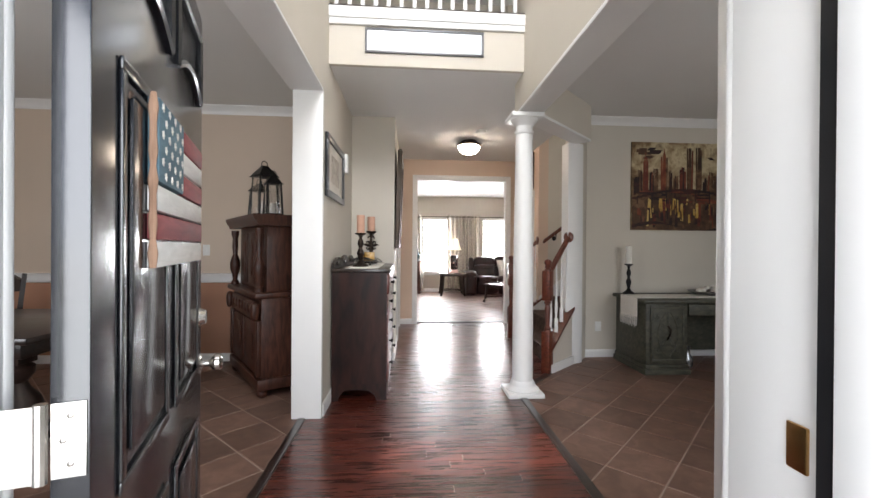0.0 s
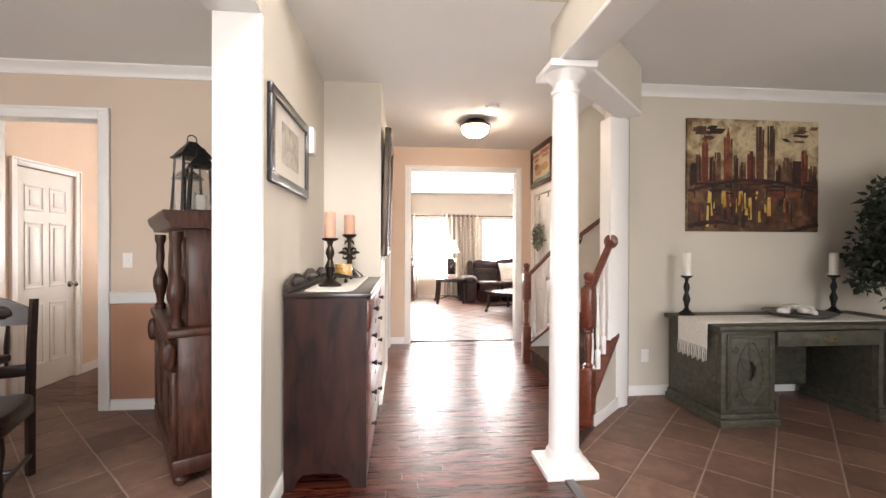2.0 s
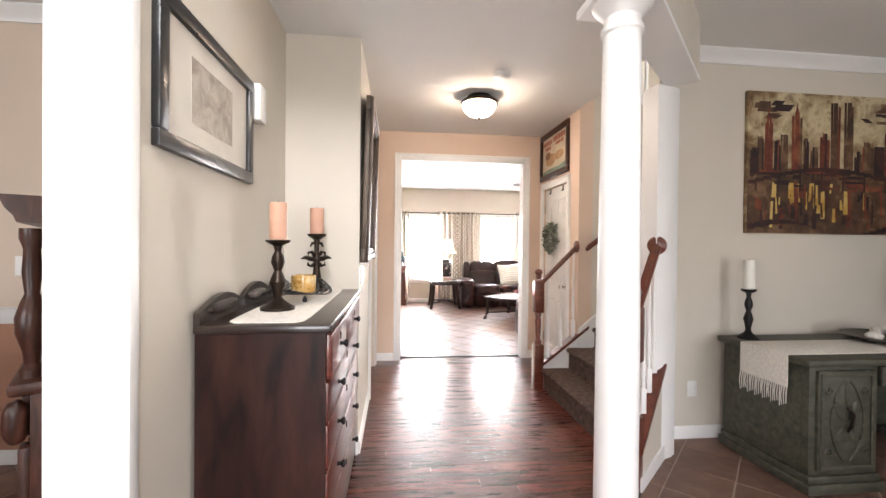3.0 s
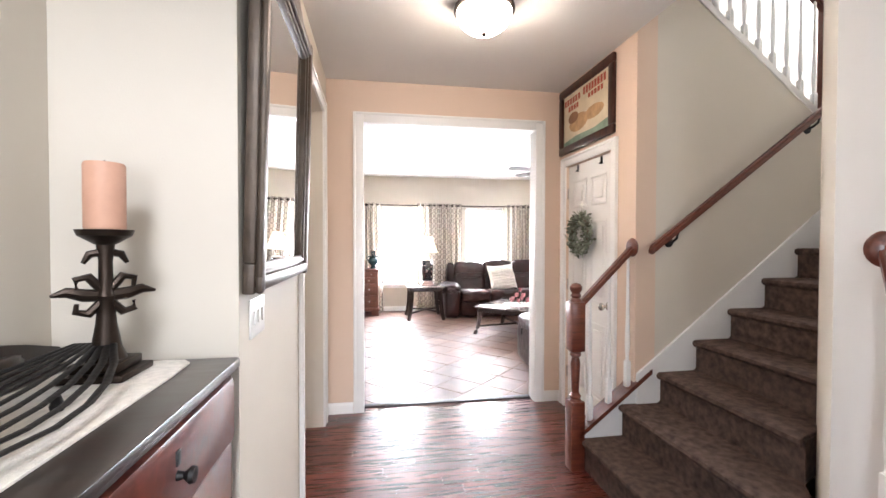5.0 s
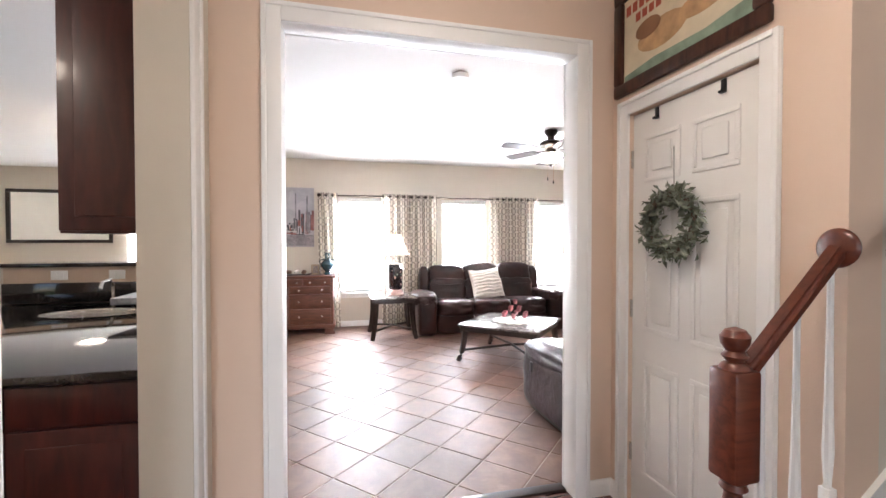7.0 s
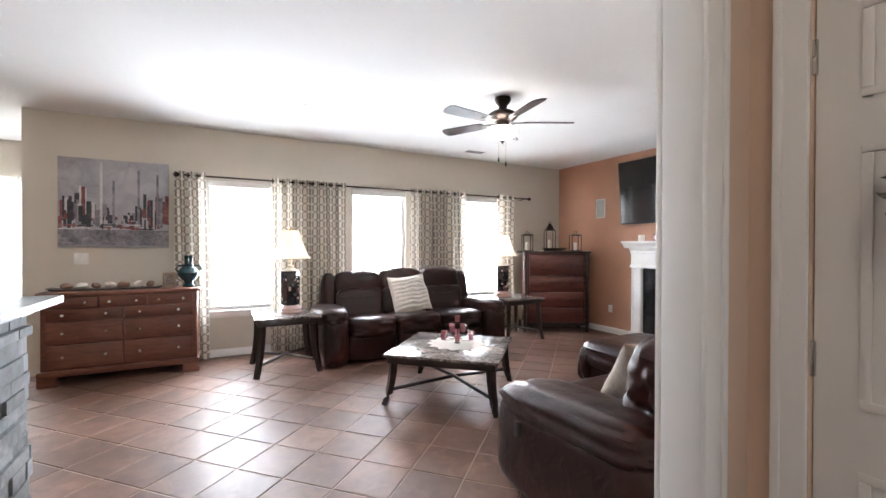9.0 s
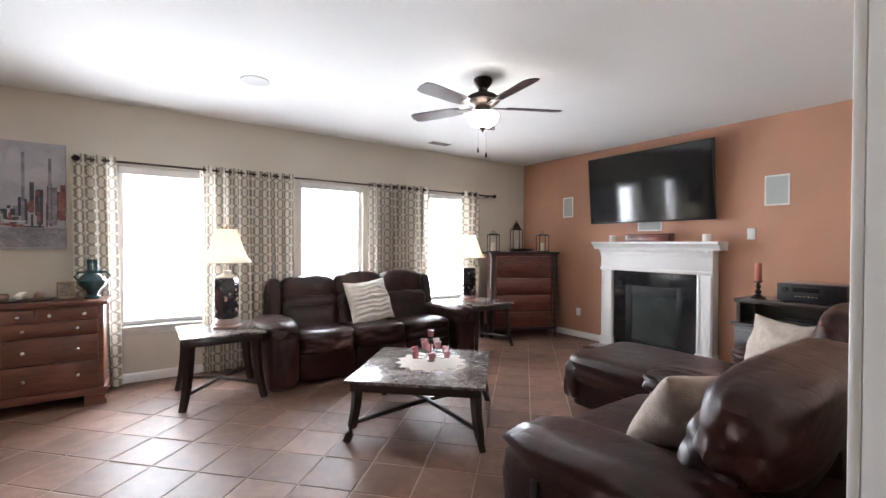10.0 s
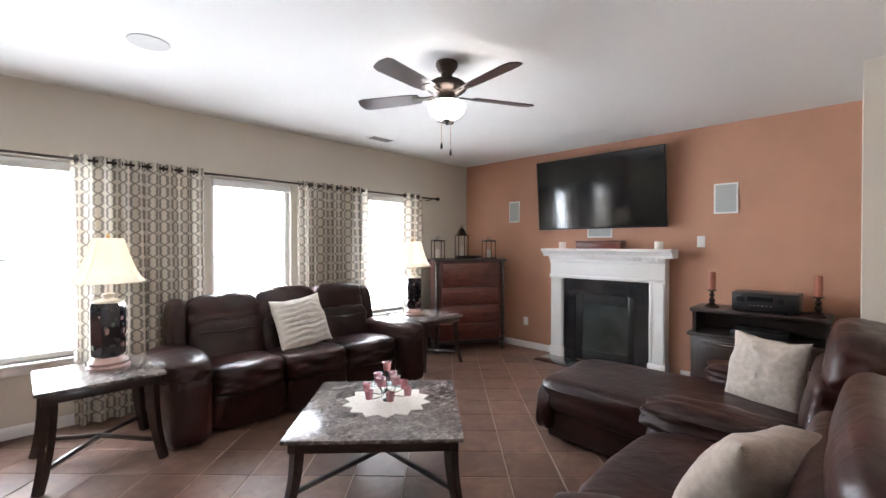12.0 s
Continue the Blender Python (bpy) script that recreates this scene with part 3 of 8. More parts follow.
structure("wall_living_near", boxes((4.78, EX, YEND + 0.11, 7.92, 0, H)), BEIGE, "beige painted living room wall behind the sectional", "wall")
wall("wall_nook_side", "y", -1.33, -1.18, WY, 14.4, 0, H, [], BEIGE, "beige painted side wall of the breakfast nook")
wall("wall_nook_back", "x", 14.4, 14.55, -6.2, -1.18, 0, H, [(-3.5, -1.55, 0.5, 2.15)], BEIGE, "beige painted breakfast nook wall with a wide window")
wall("wall_pantry", "y", -3.55, -3.42, 5.36, 6.56, 0, H, [(5.56, 6.23, 0, 2.06)], WARMBEIGE, "beige pantry wall tinted peach for warm light, beyond the dining room")
casing("pantry_trim", "y", -3.42, 1, 5.56, 6.23, 2.06, 0.065, 0.016)
baseboard("y", -3.42, 1, 6.296, 6.56)
wall("wall_kitchen_left", "y", -6.2, -6.05, 5.36, 14.4, 0, H, [], BEIGE, "beige painted kitchen side wall")

for y0, a, b in ((WY, 0.30, 4.60),):
    baseboard("x", WY, -1, -1.18, EX)
baseboard("y", EX, -1, 7.92, 9.33)
baseboard("y", EX, -1, 10.9, WY)
baseboard("x", YEND, -1, HX0, -0.012)
baseboard("x", YEND, -1, 1.648, HX1)
baseboard("y", HX0, 1, 5.15, 6.11)
baseboard("y", HX0, 1, 7.248, YEND)
baseboard("y", HX1, -1, 6.29, 6.483)
baseboard("y", HX1, -1, 7.337, YEND)
baseboard("y", LX, 1, 3.605, 5.15)
baseboard("x", 5.15, -1, LX, HX0)
baseboard("x", 5.18, -1, 1.97, 4.68)
baseboard("y", 4.68, -1, 1.0, 5.18)
baseboard("x", 5.22, -1, -2.418, -0.92)
baseboard("x", 5.22, -1, -5.05, -3.422)
crown("x", 5.18, -1, 1.99, 4.68)
crown("y", 4.68, -1, 1.0, 5.18)
crown("x", 5.22, -1, -5.05, -0.92)
crown("y", -5.05, 1, 1.0, 5.22)
for a, b in ((-5.05, -3.422), (-2.418, -0.92)):
    structure("wainscot_paint", boxes((a, b, 5.212, 5.2195, 0.09, 0.87)), RUST, "rust painted lower dining room wall", "wall")
    structure("chair_rail", extrude_profile([(5.22, 0.87), (5.20, 0.875), (5.195, 0.90), (5.202, 0.92), (5.195, 0.945), (5.188, 0.965), (5.22, 0.975)], "x", a, b), WHITE, "white painted chair rail", "trim")

# ---------------------------------------------------------------- shared kinds of things
def panel_door(parent_ob, width, height, thick, material, cols, rows, face, label=""):
    """A door leaf in the xz plane from the origin, with raised panels on the side given by face (-1: y = 0 side)."""
    slab = part("leaf", boxes((0, width, 0, thick, 0, height), bevel=0.003), material, parent_ob, label)
    y = -0.001 if face < 0 else thick + 0.001
    for (z0, z1) in rows:
        for (x0, x1) in cols:
            bm = bmesh.new()
            w = 0.022
            for a in ((x0, x1, z0, z0 + w), (x0, x1, z1 - w, z1), (x0, x0 + w, z0 + w, z1 - w), (x1 - w, x1, z0 + w, z1 - w)):
                box(bm, a[0], a[1], min(y, y + face * 0.007), max(y, y + face * 0.007), a[2], a[3], bevel=0.003)
            box(bm, x0 + 0.05, x1 - 0.05, min(y, y + face * 0.008), max(y, y + face * 0.008), z0 + 0.05, z1 - 0.05, bevel=0.006)
            part("door_panel", bm, material, slab)
    return slab


def knob_set(parent_ob, x, z, face, thick, material=None):
    material = material or NICKEL
    y0 = 0.0 if face < 0 else thick
    r = Matrix.Translation((x, y0, z)) @ Matrix.Rotation(radians(90 if face < 0 else -90), 4, "X")
    part("door_knob", lathe([(0.032, 0), (0.032, 0.006), (0.026, 0.010), (0.011, 0.014), (0.011, 0.035), (0.020, 0.042), (0.028, 0.052), (0.027, 0.064), (0.018, 0.072), (0.004, 0.074)], 20, m=r), material, parent_ob, "round satin nickel knob")


def candle(name, place, radius, height, material, label, group=""):
    bm = lathe([(radius * 0.97, 0), (radius, 0.004), (radius, height - 0.006), (radius * 0.94, height), (radius * 0.82, height - 0.003), (radius * 0.3, height - 0.010), (0.002, height - 0.011)], 24)
    ob = thing(name, pose(*place), label, "candle", group)
    part("wax", bm, material, ob)
    part("wick", lathe([(0.0018, height - 0.012), (0.0016, height + 0.008)], 6), BLACKMETAL, ob, "short black wick")
    return ob


def turned_candlestick(name, place, height, scale, material, label, group=""):
    """A turned baluster candlestick with a wide drip pan."""
    h, s = height, scale
    ob = thing(name, pose(*place), label, "candlestick", group)
    part("foot", lathe([(0.075 * s, 0), (0.075 * s, 0.012), (0.055 * s, 0.022), (0.030 * s, 0.04)], 20), material, ob)
    part("stem", lathe([(0.030 * s, 0.04), (0.018 * s, h * 0.18), (0.026 * s, h * 0.30), (0.036 * s, h * 0.40), (0.024 * s, h * 0.50), (0.016 * s, h * 0.56), (0.030 * s, h * 0.68), (0.026 * s, h * 0.76), (0.014 * s, h * 0.84), (0.020 * s, h * 0.92)], 20), material, ob)
    part("drip_pan", lathe([(0.020 * s, h * 0.92), (0.050 * s, h * 0.965), (0.056 * s, h), (0.050 * s, h), (0.030 * s, h * 0.985)], 20), material, ob)
    return ob


def frame_bars(bm, axis, face, out, a0, a1, z0, z1, width, depth, bevel=0.006):
    """Four bars of a picture frame on a wall face."""
    for u0, u1, w0, w1 in ((a0, a1, z0, z0 + width), (a0, a1, z1 - width, z1), (a0, a0 + width, z0 + width, z1 - width), (a1 - width, a1, z0 + width, z1 - width)):
        q = sorted((face, face + out * depth))
        if axis == "x":
            box(bm, u0, u1, q[0], q[1], w0, w1, bevel=bevel)
        else:
            box(bm, q[0], q[1], u0, u1, w0, w1, bevel=bevel)
    return bm


def slab(axis, face, out, a0, a1, z0, z1, t0, t1, bevel=0.0):
    q = sorted((face + out * t0, face + out * t1))
    return boxes((a0, a1, q[0], q[1], z0, z1), bevel=bevel) if axis == "x" else boxes((q[0], q[1], a0, a1, z0, z1), bevel=bevel)


def cover_plate(axis, face, out, a, z, w, h, label, kind="light_switch", toggles=1):
    ob = thing(kind, Matrix.Identity(4), label, kind.replace("_", " "))
    part("plate", slab(axis, face, out, a - w / 2, a + w / 2, z - h / 2, z + h / 2, 0.0, 0.006, 0.002), WHITEPLASTIC, ob)
    for k in range(toggles):
        c = a + (k - (toggles - 1) / 2) * 0.046
        part("toggle", slab(axis, face, out, c - 0.009, c + 0.009, z - 0.022, z + 0.022, 0.006, 0.012, 0.002), WHITEPLASTIC, ob)
    return ob


def puff(bm, size, m, e=0.45, cuts=7, crease=0.0, seed=0):
    """A stuffed cushion: a superellipsoid of the given full size."""
    n = cuts + 1
    done = []
    grid = {}

    def vert(i, j, k):
        if (i, j, k) not in grid:
            grid[(i, j, k)] = bm.verts.new((2 * i / n - 1, 2 * j / n - 1, 2 * k / n - 1))
            done.append(grid[(i, j, k)])
        return grid[(i, j, k)]
    for a in range(n):
        for b in range(n):
            for s in (0, n):
                bm.faces.new((vert(a, b, s), vert(a + 1, b, s), vert(a + 1, b + 1, s), vert(a, b + 1, s)))
                bm.faces.new((vert(a, s, b), vert(a + 1, s, b), vert(a + 1, s, b + 1), vert(a, s, b + 1)))
                bm.faces.new((vert(s, a, b), vert(s, a + 1, b), vert(s, a + 1, b + 1), vert(s, a, b + 1)))
    for v in done:
        n = v.co.normalized()
        k = (abs(n.x) ** (2 / e) + abs(n.y) ** (2 / e) + abs(n.z) ** (2 / e)) ** (-e / 2)
        p = n * k
        if crease:
            w = noise.noise(Vector((p.x * 2.1 + seed, p.y * 2.1, p.z * 2.1))) + 0.5 * noise.noise(Vector((p.x * 5 + seed, p.y * 5, p.z * 5)))
            p *= 1 + crease * w
        v.co = Vector((p.x * size[0] / 2, p.y * size[1] / 2, p.z * size[2] / 2))
    bmesh.ops.transform(bm, matrix=m, verts=list(done))
    return bm


def leaf_cloud(count, centre, size, leaf, seed, hollow=0.0, flat=0.5, ring=None):
    """Many small pointed leaves scattered in an uneven clump; one mesh."""
    rng = random.Random(seed)
    verts, faces = [], []
    for _ in range(count):
        while True:
            p = Vector((rng.uniform(-1, 1), rng.uniform(-1, 1), rng.uniform(-1, 1)))
            if ring:
                a = rng.uniform(0, 2 * math.pi)
                q = abs(rng.gauss(0, ring[1]))
                b = rng.uniform(0, 2 * math.pi)
                p = Vector(((ring[0] + q * math.cos(b)) * math.cos(a), q * math.sin(b) * 0.7, (ring[0] + q * math.cos(b)) * math.sin(a)))
                break
            n = 0.75 + 0.45 * noise.noise(p * 1.9 + Vector((seed, 0, 0)))
            if hollow < p.length < n:
                break
        p = Vector(centre) + Vector((p.x * size[0], p.y * size[1], p.z * size[2]))
        d = Vector((rng.gauss(0, 1), rng.gauss(0, 1), rng.gauss(-0.2, 1))).normalized()
        s = d.cross(Vector((rng.gauss(0, 1), rng.gauss(0, 1), rng.gauss(0, 1)))).normalized()
        length = leaf * rng.uniform(0.7, 1.3)
        up = d.cross(s) * length * 0.12
        i = len(verts)
        verts += [p, p + d * length * 0.5 + s * length * 0.22 + up, p + d * length, p + d * length * 0.5 - s * length * 0.22 + up]
        faces += [(i, i + 1, i + 2), (i, i + 2, i + 3)]
    me = bpy.data.meshes.new("leaves")
    me.from_pydata([tuple(v) for v in verts], [], faces)
    return me


# ---------------------------------------------------------------- foyer
LEAF = pose(-0.475, 0.985, 0, 0, 0, 107.2)
door = tagged(new("door_1"), "black painted panelled front door standing open", "door", "", "structure")
door.matrix_world = LEAF
panel_door(door, 0.90, 2.03, 0.044, BLACKDOOR, [(0.10, 0.42), (0.49, 0.81)], [(0.20, 0.74), (0.88, 1.58)], -1, "black gloss painted door leaf")
bm = bmesh.new()
for x0, x1 in ((0.10, 0.42), (0.49, 0.81)):
    arc = [(x0 + (x1 - x0) * k / 10, -0.006, 1.72 + 0.05 * math.sin(math.pi * k / 10)) for k in range(11)]
    sweep(arc, 0.010, 6, bm)
    for x in (x0, x1):
        sweep([(x, -0.006, 1.72), (x, -0.006, 1.92)], 0.010, 6, bm)
    sweep([(x0, -0.006, 1.92), (x1, -0.006, 1.92)], 0.010, 6, bm)
part("moulding", bm, BLACKDOOR, door)
knob_set(door, 0.835, 0.90, -1, 0.044)
knob_set(door, 0.835, 0.90, 1, 0.044)
part("deadbolt", lathe([(0.030, 0), (0.030, 0.008), (0.024, 0.018), (0.022, 0.024), (0.003, 0.025)], 20, m=Matrix.Translation((0.835, 0, 1.05)) @ Matrix.Rotation(radians(90), 4, "X")), NICKEL, door, "satin nickel deadbolt")
for z in (0.28, 1.02, 1.76):
    bm = boxes((-0.0045, 0.0005, 0.003, 0.041, z - 0.05, z + 0.05))
    sweep([(-0.008, 0.050, z - 0.052), (-0.008, 0.050, z + 0.052)], 0.008, 10, bm)
    for dz in (-0.032, 0, 0.032):
        lathe([(0.0045, 0), (0.001, 0.002)], 8, bm, Matrix.Translation((-0.0045, 0.020 + 0.008 * (dz == 0), z + dz)) @ Matrix.Rotation(radians(-90), 4, "Y"))
    box(bm, -0.0125, -0.0085, 0.052, 0.135, z - 0.05, z + 0.05)
    part("hinge", bm, NICKEL, door, "satin nickel butt hinge")
# flag plaque of painted slats
FLAGRED = wood("faded_red_slat", (0.20, 0.035, 0.04), (0.33, 0.075, 0.075), 0.7, (2, 10, 10), 4, coat=0, jitter=0.1)
FLAGWHITE = wood("chalky_white_slat", (0.66, 0.65, 0.62), (0.82, 0.81, 0.78), 0.8, (2, 10, 10), 4, coat=0, jitter=0.05)
FLAGBLUE = wood("faded_blue_board", (0.06, 0.12, 0.16), (0.12, 0.21, 0.25), 0.75, (2, 10, 10), 4, coat=0, jitter=0.05)
RAWWOOD = wood("raw_bark_edge", (0.25, 0.14, 0.09), (0.45, 0.28, 0.19), 0.9, (8, 8, 2), 4, coat=0)
flag = thing("flag_plaque", LEAF @ Matrix.Translation((0.205, -0.028, 1.237)) @ Matrix.Diagonal((0.88, 1, 0.79, 1)), "rustic wooden slat flag plaque in red, white and blue", "wall decoration")
for k in range(6):
    z = k * 0.0675
    x0 = 0.265 if k >= 3 else 0.015
    part("slat", boxes((x0, 0.575 + 0.006 * (k % 2), 0, 0.018, z, z + 0.062), bevel=0.004), FLAGWHITE if k % 2 == 0 else FLAGRED, flag)
canton = part("canton", boxes((0.012, 0.262, -0.003, 0.017, 0.2035, 0.402), bevel=0.004), FLAGBLUE, flag, "blue board with pale stars")
for r in range(6):
    for c in range(4):
        m = Matrix.Translation((0.036 + 0.058 * c + (0 if r % 2 else 0.026), -0.003, 0.222 + 0.0325 * r)) @ Matrix.Rotation(radians(90), 4, "X")
        bm = bmesh.new()
        pts = [bm.verts.new(m @ Vector(((0.011 if k % 2 == 0 else 0.0045) * math.cos(k * math.pi / 5), (0.011 if k % 2 == 0 else 0.0045) * math.sin(k * math.pi / 5), 0.0025))) for k in range(10)]
        bm.faces.new(pts)
        bm.normal_update()
        bmesh.ops.solidify(bm, geom=bm.faces[:], thickness=0.002)
        part("star", bm, FLAGWHITE, canton)
part("edge_strip", sweep([(0.006, 0.006, 0.41 * k / 12) for k in range(13)], [(0.006, 0.009, 0.005, 0.008, 0.0065)[k % 5] for k in range(13)], 7), RAWWOOD, flag, "raw bark edge strip")
# door frame with sidelight
structure("door_frame", boxes((-0.688, -0.60, 0.74, 1.004, 0.0, 2.118), (0.455, 0.538, 0.74, 1.004, 0.0, 2.118), (-0.60, 0.455, 0.74, 1.004, 2.062, 2.118), bevel=0.004), WHITE, "white painted front door frame", "trim")
structure("door_stop", boxes((0.432, 0.457, 0.742, 0.82, 0.0, 2.06), (-0.602, -0.577, 0.742, 0.82, 0.0, 2.06), bevel=0.003), WHITE, "white painted door stop", "trim")
structure("weather_strip", boxes((0.436, 0.453, 0.8205, 0.842, 0.013, 2.05)), BLACKPLASTIC, "black rubber weather strip", "trim")
strike = solid("strike_plate", boxes((0.4505, 0.4555, 0.868, 0.898, 0.995, 1.055), bevel=0.002), BRASS, Matrix.Identity(4), "worn brass strike plate on the door jamb", "strike plate")
casing("front_door_trim", "x", 1.0, 1, -0.60, 0.457, 2.06, 0.085, 0.02)
# wood border strips of the foyer floor
for x in (-0.835, 0.925):
    structure("floor_border", boxes((x - 0.028, x + 0.028, 1.02, 3.88 if x > 0 else 3.555, -0.005, 0.011), bevel=0.006), DARKWOOD, "dark stained border strip between wood and tile", "trim")
structure("floor_border_slant", prism([(0.98, 4.14), (1.02, 4.10), (1.40, 4.545), (1.36, 4.585)], -0.005, 0.011), DARKWOOD, "dark stained border strip along the study", "trim")
# column
col = tagged(thing("column", pose(0.95, 4.02, 0), "white painted round column on a square plinth", "column"), kind="structure")
part("plinth", boxes((-0.155, 0.155, -0.155, 0.155, 0.0, 0.035), bevel=0.004), WHITE, col)
part("column_base", lathe([(0.145, 0.035), (0.145, 0.05), (0.118, 0.07), (0.108, 0.085), (0.108, 0.10), (0.094, 0.12)], 32), WHITE, col)
part("shaft", lathe([(0.090, 0.12), (0.088, 0.9), (0.075, 2.27), (0.085, 2.28), (0.085, 2.30), (0.074, 2.305), (0.074, 2.34)], 32), WHITE, col)
part("capital", lathe([(0.074, 2.34), (0.095, 2.365), (0.118, 2.39), (0.122, 2.40)], 32), WHITE, col)
part("abacus", boxes((-0.14, 0.14, -0.14, 0.14, 2.40, 2.437), bevel=0.004), WHITE, col)

# chest of drawers
chest = thing("chest_of_drawers", pose(-0.685, 3.89, 0), "dark antique mahogany chest of drawers against the foyer wall", "dresser")
L, D, T = 1.235, 0.45, 1.095
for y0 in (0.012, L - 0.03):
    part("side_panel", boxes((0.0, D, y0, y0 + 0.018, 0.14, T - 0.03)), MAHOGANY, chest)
part("back_panel", boxes((0, 0.015, 0.03, L - 0.03, 0.14, T - 0.03)), DARKWOOD, chest)
part("bottom_panel", boxes((0.015, D - 0.022, 0.03, L - 0.03, 0.14, 0.17)), DARKWOOD, chest)
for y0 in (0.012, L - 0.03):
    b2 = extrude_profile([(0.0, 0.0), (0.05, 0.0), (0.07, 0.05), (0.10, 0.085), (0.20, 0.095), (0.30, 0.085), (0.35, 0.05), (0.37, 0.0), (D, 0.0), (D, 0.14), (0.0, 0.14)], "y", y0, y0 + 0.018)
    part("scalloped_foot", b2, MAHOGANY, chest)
part("apron", boxes((D - 0.02, D, 0.03, L - 0.03, 0.04, 0.14), bevel=0.004), DARKWOOD, chest)
part("top", boxes((-0.004, D + 0.022, 0.0, L, T - 0.03, T), bevel=0.008), DARKWOOD, chest)
for k, (z0, z1) in enumerate(((0.15, 0.34), (0.35, 0.53), (0.54, 0.71), (0.72, 0.87), (0.88, 1.055))):
    split = [(0.04, L - 0.04)] if k < 4 else [(0.04, 0.495), (0.505, L - 0.04)]
    for y0, y1 in split:
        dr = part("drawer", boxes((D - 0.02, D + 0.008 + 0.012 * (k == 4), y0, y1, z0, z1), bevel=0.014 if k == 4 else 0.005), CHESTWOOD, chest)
        for y in ((y0 + (y1 - y0) * 0.22, y0 + (y1 - y0) * 0.78) if len(split) == 1 else ((y0 + y1) / 2,)):
            x = D + 0.008 + 0.012 * (k == 4)
            part("knob", lathe([(0.010, 0), (0.007, 0.012), (0.017, 0.024), (0.015, 0.032), (0.003, 0.035)], 14, m=Matrix.Translation((x, y, (z0 + z1) / 2)) @ Matrix.Rotation(radians(90), 4, "Y")), BLACKMETAL, dr, "dark turned knob")
        part("escutcheon", boxes((D + 0.007, D + 0.012 + 0.012 * (k == 4), (y0 + y1) / 2 - 0.008, (y0 + y1) / 2 + 0.008, (z0 + z1) / 2 + 0.02, (z0 + z1) / 2 + 0.05), bevel=0.002), BLACKMETAL, dr)
bm = extrude_profile([(0.0, T)] + [(L * k / 24, T + 0.045 + 0.060 * abs(math.sin(math.pi * k / 8)) * (0.6 + 0.4 * math.sin(math.pi * k / 24))) for k in range(25)] + [(L, T)], "x", 0.0, 0.022)
part("carved_backboard", bm, DARKWOOD, chest, "low carved backboard")
for k in range(3):
    part("carving", puff(bmesh.new(), (0.035, 0.26, 0.05), pose(0.028, 0.20 + 0.39 * k, T + 0.045), 0.9, 5, 0.15, k), DARKWOOD, chest, "carved leaf moulding")
runner = solid("table_runner", puff(bmesh.new(), (0.28, 1.17, 0.006), pose(0, 0, 0.003), 0.15, 8), LACE, pose(-0.455, 4.51, 1.0955), "ivory lace runner lying on the chest", "table runner")
turned_candlestick("candlestick", (-0.49, 4.22, 1.102), 0.30, 0.95, BRONZE, "dark bronze turned candlestick standing on the chest", "candlesticks on the chest")
candle("pillar_candle", (-0.49, 4.22, 1.403), 0.036, 0.16, WAXPEACH, "peach pillar candle on a bronze candlestick", "pillar candles on the chest")
cs = thing("candlestick", pose(-0.465, 4.97, 1.102) @ Matrix.Scale(1.15, 4), "dark bronze fleur-de-lis candlestick standing on the chest", "candlestick", "candlesticks on the chest")
part("foot", boxes((-0.06, 0.06, -0.06, 0.06, 0, 0.015), (-0.045, 0.045, -0.045, 0.045, 0.015, 0.035), bevel=0.004), BRONZE, cs)
part("stem", lathe([(0.036, 0.035), (0.026, 0.06), (0.018, 0.11), (0.014, 0.155), (0.019, 0.165), (0.013, 0.18), (0.012, 0.235), (0.016, 0.27)], 16), BRONZE, cs)
FLEUR = [
    (((0.0, 0.165), (0.035, 0.168), (0.062, 0.176), (0.085, 0.170)), [0.012, 0.013, 0.010, 0.003]),
    (((0.005, 0.175), (0.028, 0.205), (0.048, 0.200), (0.046, 0.182)), [0.009, 0.009, 0.007, 0.004]),
    (((0.005, 0.155), (0.028, 0.130), (0.048, 0.136), (0.046, 0.152)), [0.009, 0.009, 0.007, 0.004]),
    (((0.004, 0.255), (0.026, 0.250), (0.036, 0.232)), [0.008, 0.008, 0.004]),
]
for s in (-1, 1):
    for points, radii in FLEUR:
        bm = sweep([(s * x, 0, z) for x, z in points], radii, 8)
        bmesh.ops.transform(bm, matrix=Matrix.Rotation(radians(35), 4, "Z"), verts=bm.verts)
        part("fleur_leaf", bm, BRONZE, cs)
part("drip_pan", lathe([(0.018, 0.27), (0.046, 0.288), (0.050, 0.300), (0.044, 0.300), (0.02, 0.292)], 20), BRONZE, cs)
candle("pillar_candle", (-0.465, 4.97, 1.448), 0.041, 0.155, WAXPEACH, "peach pillar candle on a bronze candlestick", "pillar candles on the chest")
tray = thing("slatted_tray", pose(-0.485, 4.60, 1.109), "dark iron slatted boat-shaped tray on the runner", "tray")
for k in range(9):
    o = (k - 4) * 0.039
    part("slat", sweep([(o * (1 - 0.75 * abs(q) ** 2), 0.36 * q, 0.022 + 0.05 * q * q) for q in (-1, -0.75, -0.5, -0.25, 0, 0.25, 0.5, 0.75, 1)], 0.008, 6, flat=0.4), BLACKMETAL, tray)
for x, y in ((-0.06, -0.15), (0.06, -0.15), (-0.06, 0.15), (0.06, 0.15)):
    part("foot", lathe([(0.010, -0.002), (0.012, 0.008), (0.006, 0.026)], 10, m=Matrix.Translation((x, y, -0.004))), BLACKMETAL, tray)
jar = thing("votive_jar", pose(-0.45, 4.54, 1.141), "gold and amber mosaic votive jar on the tray", "candle holder")
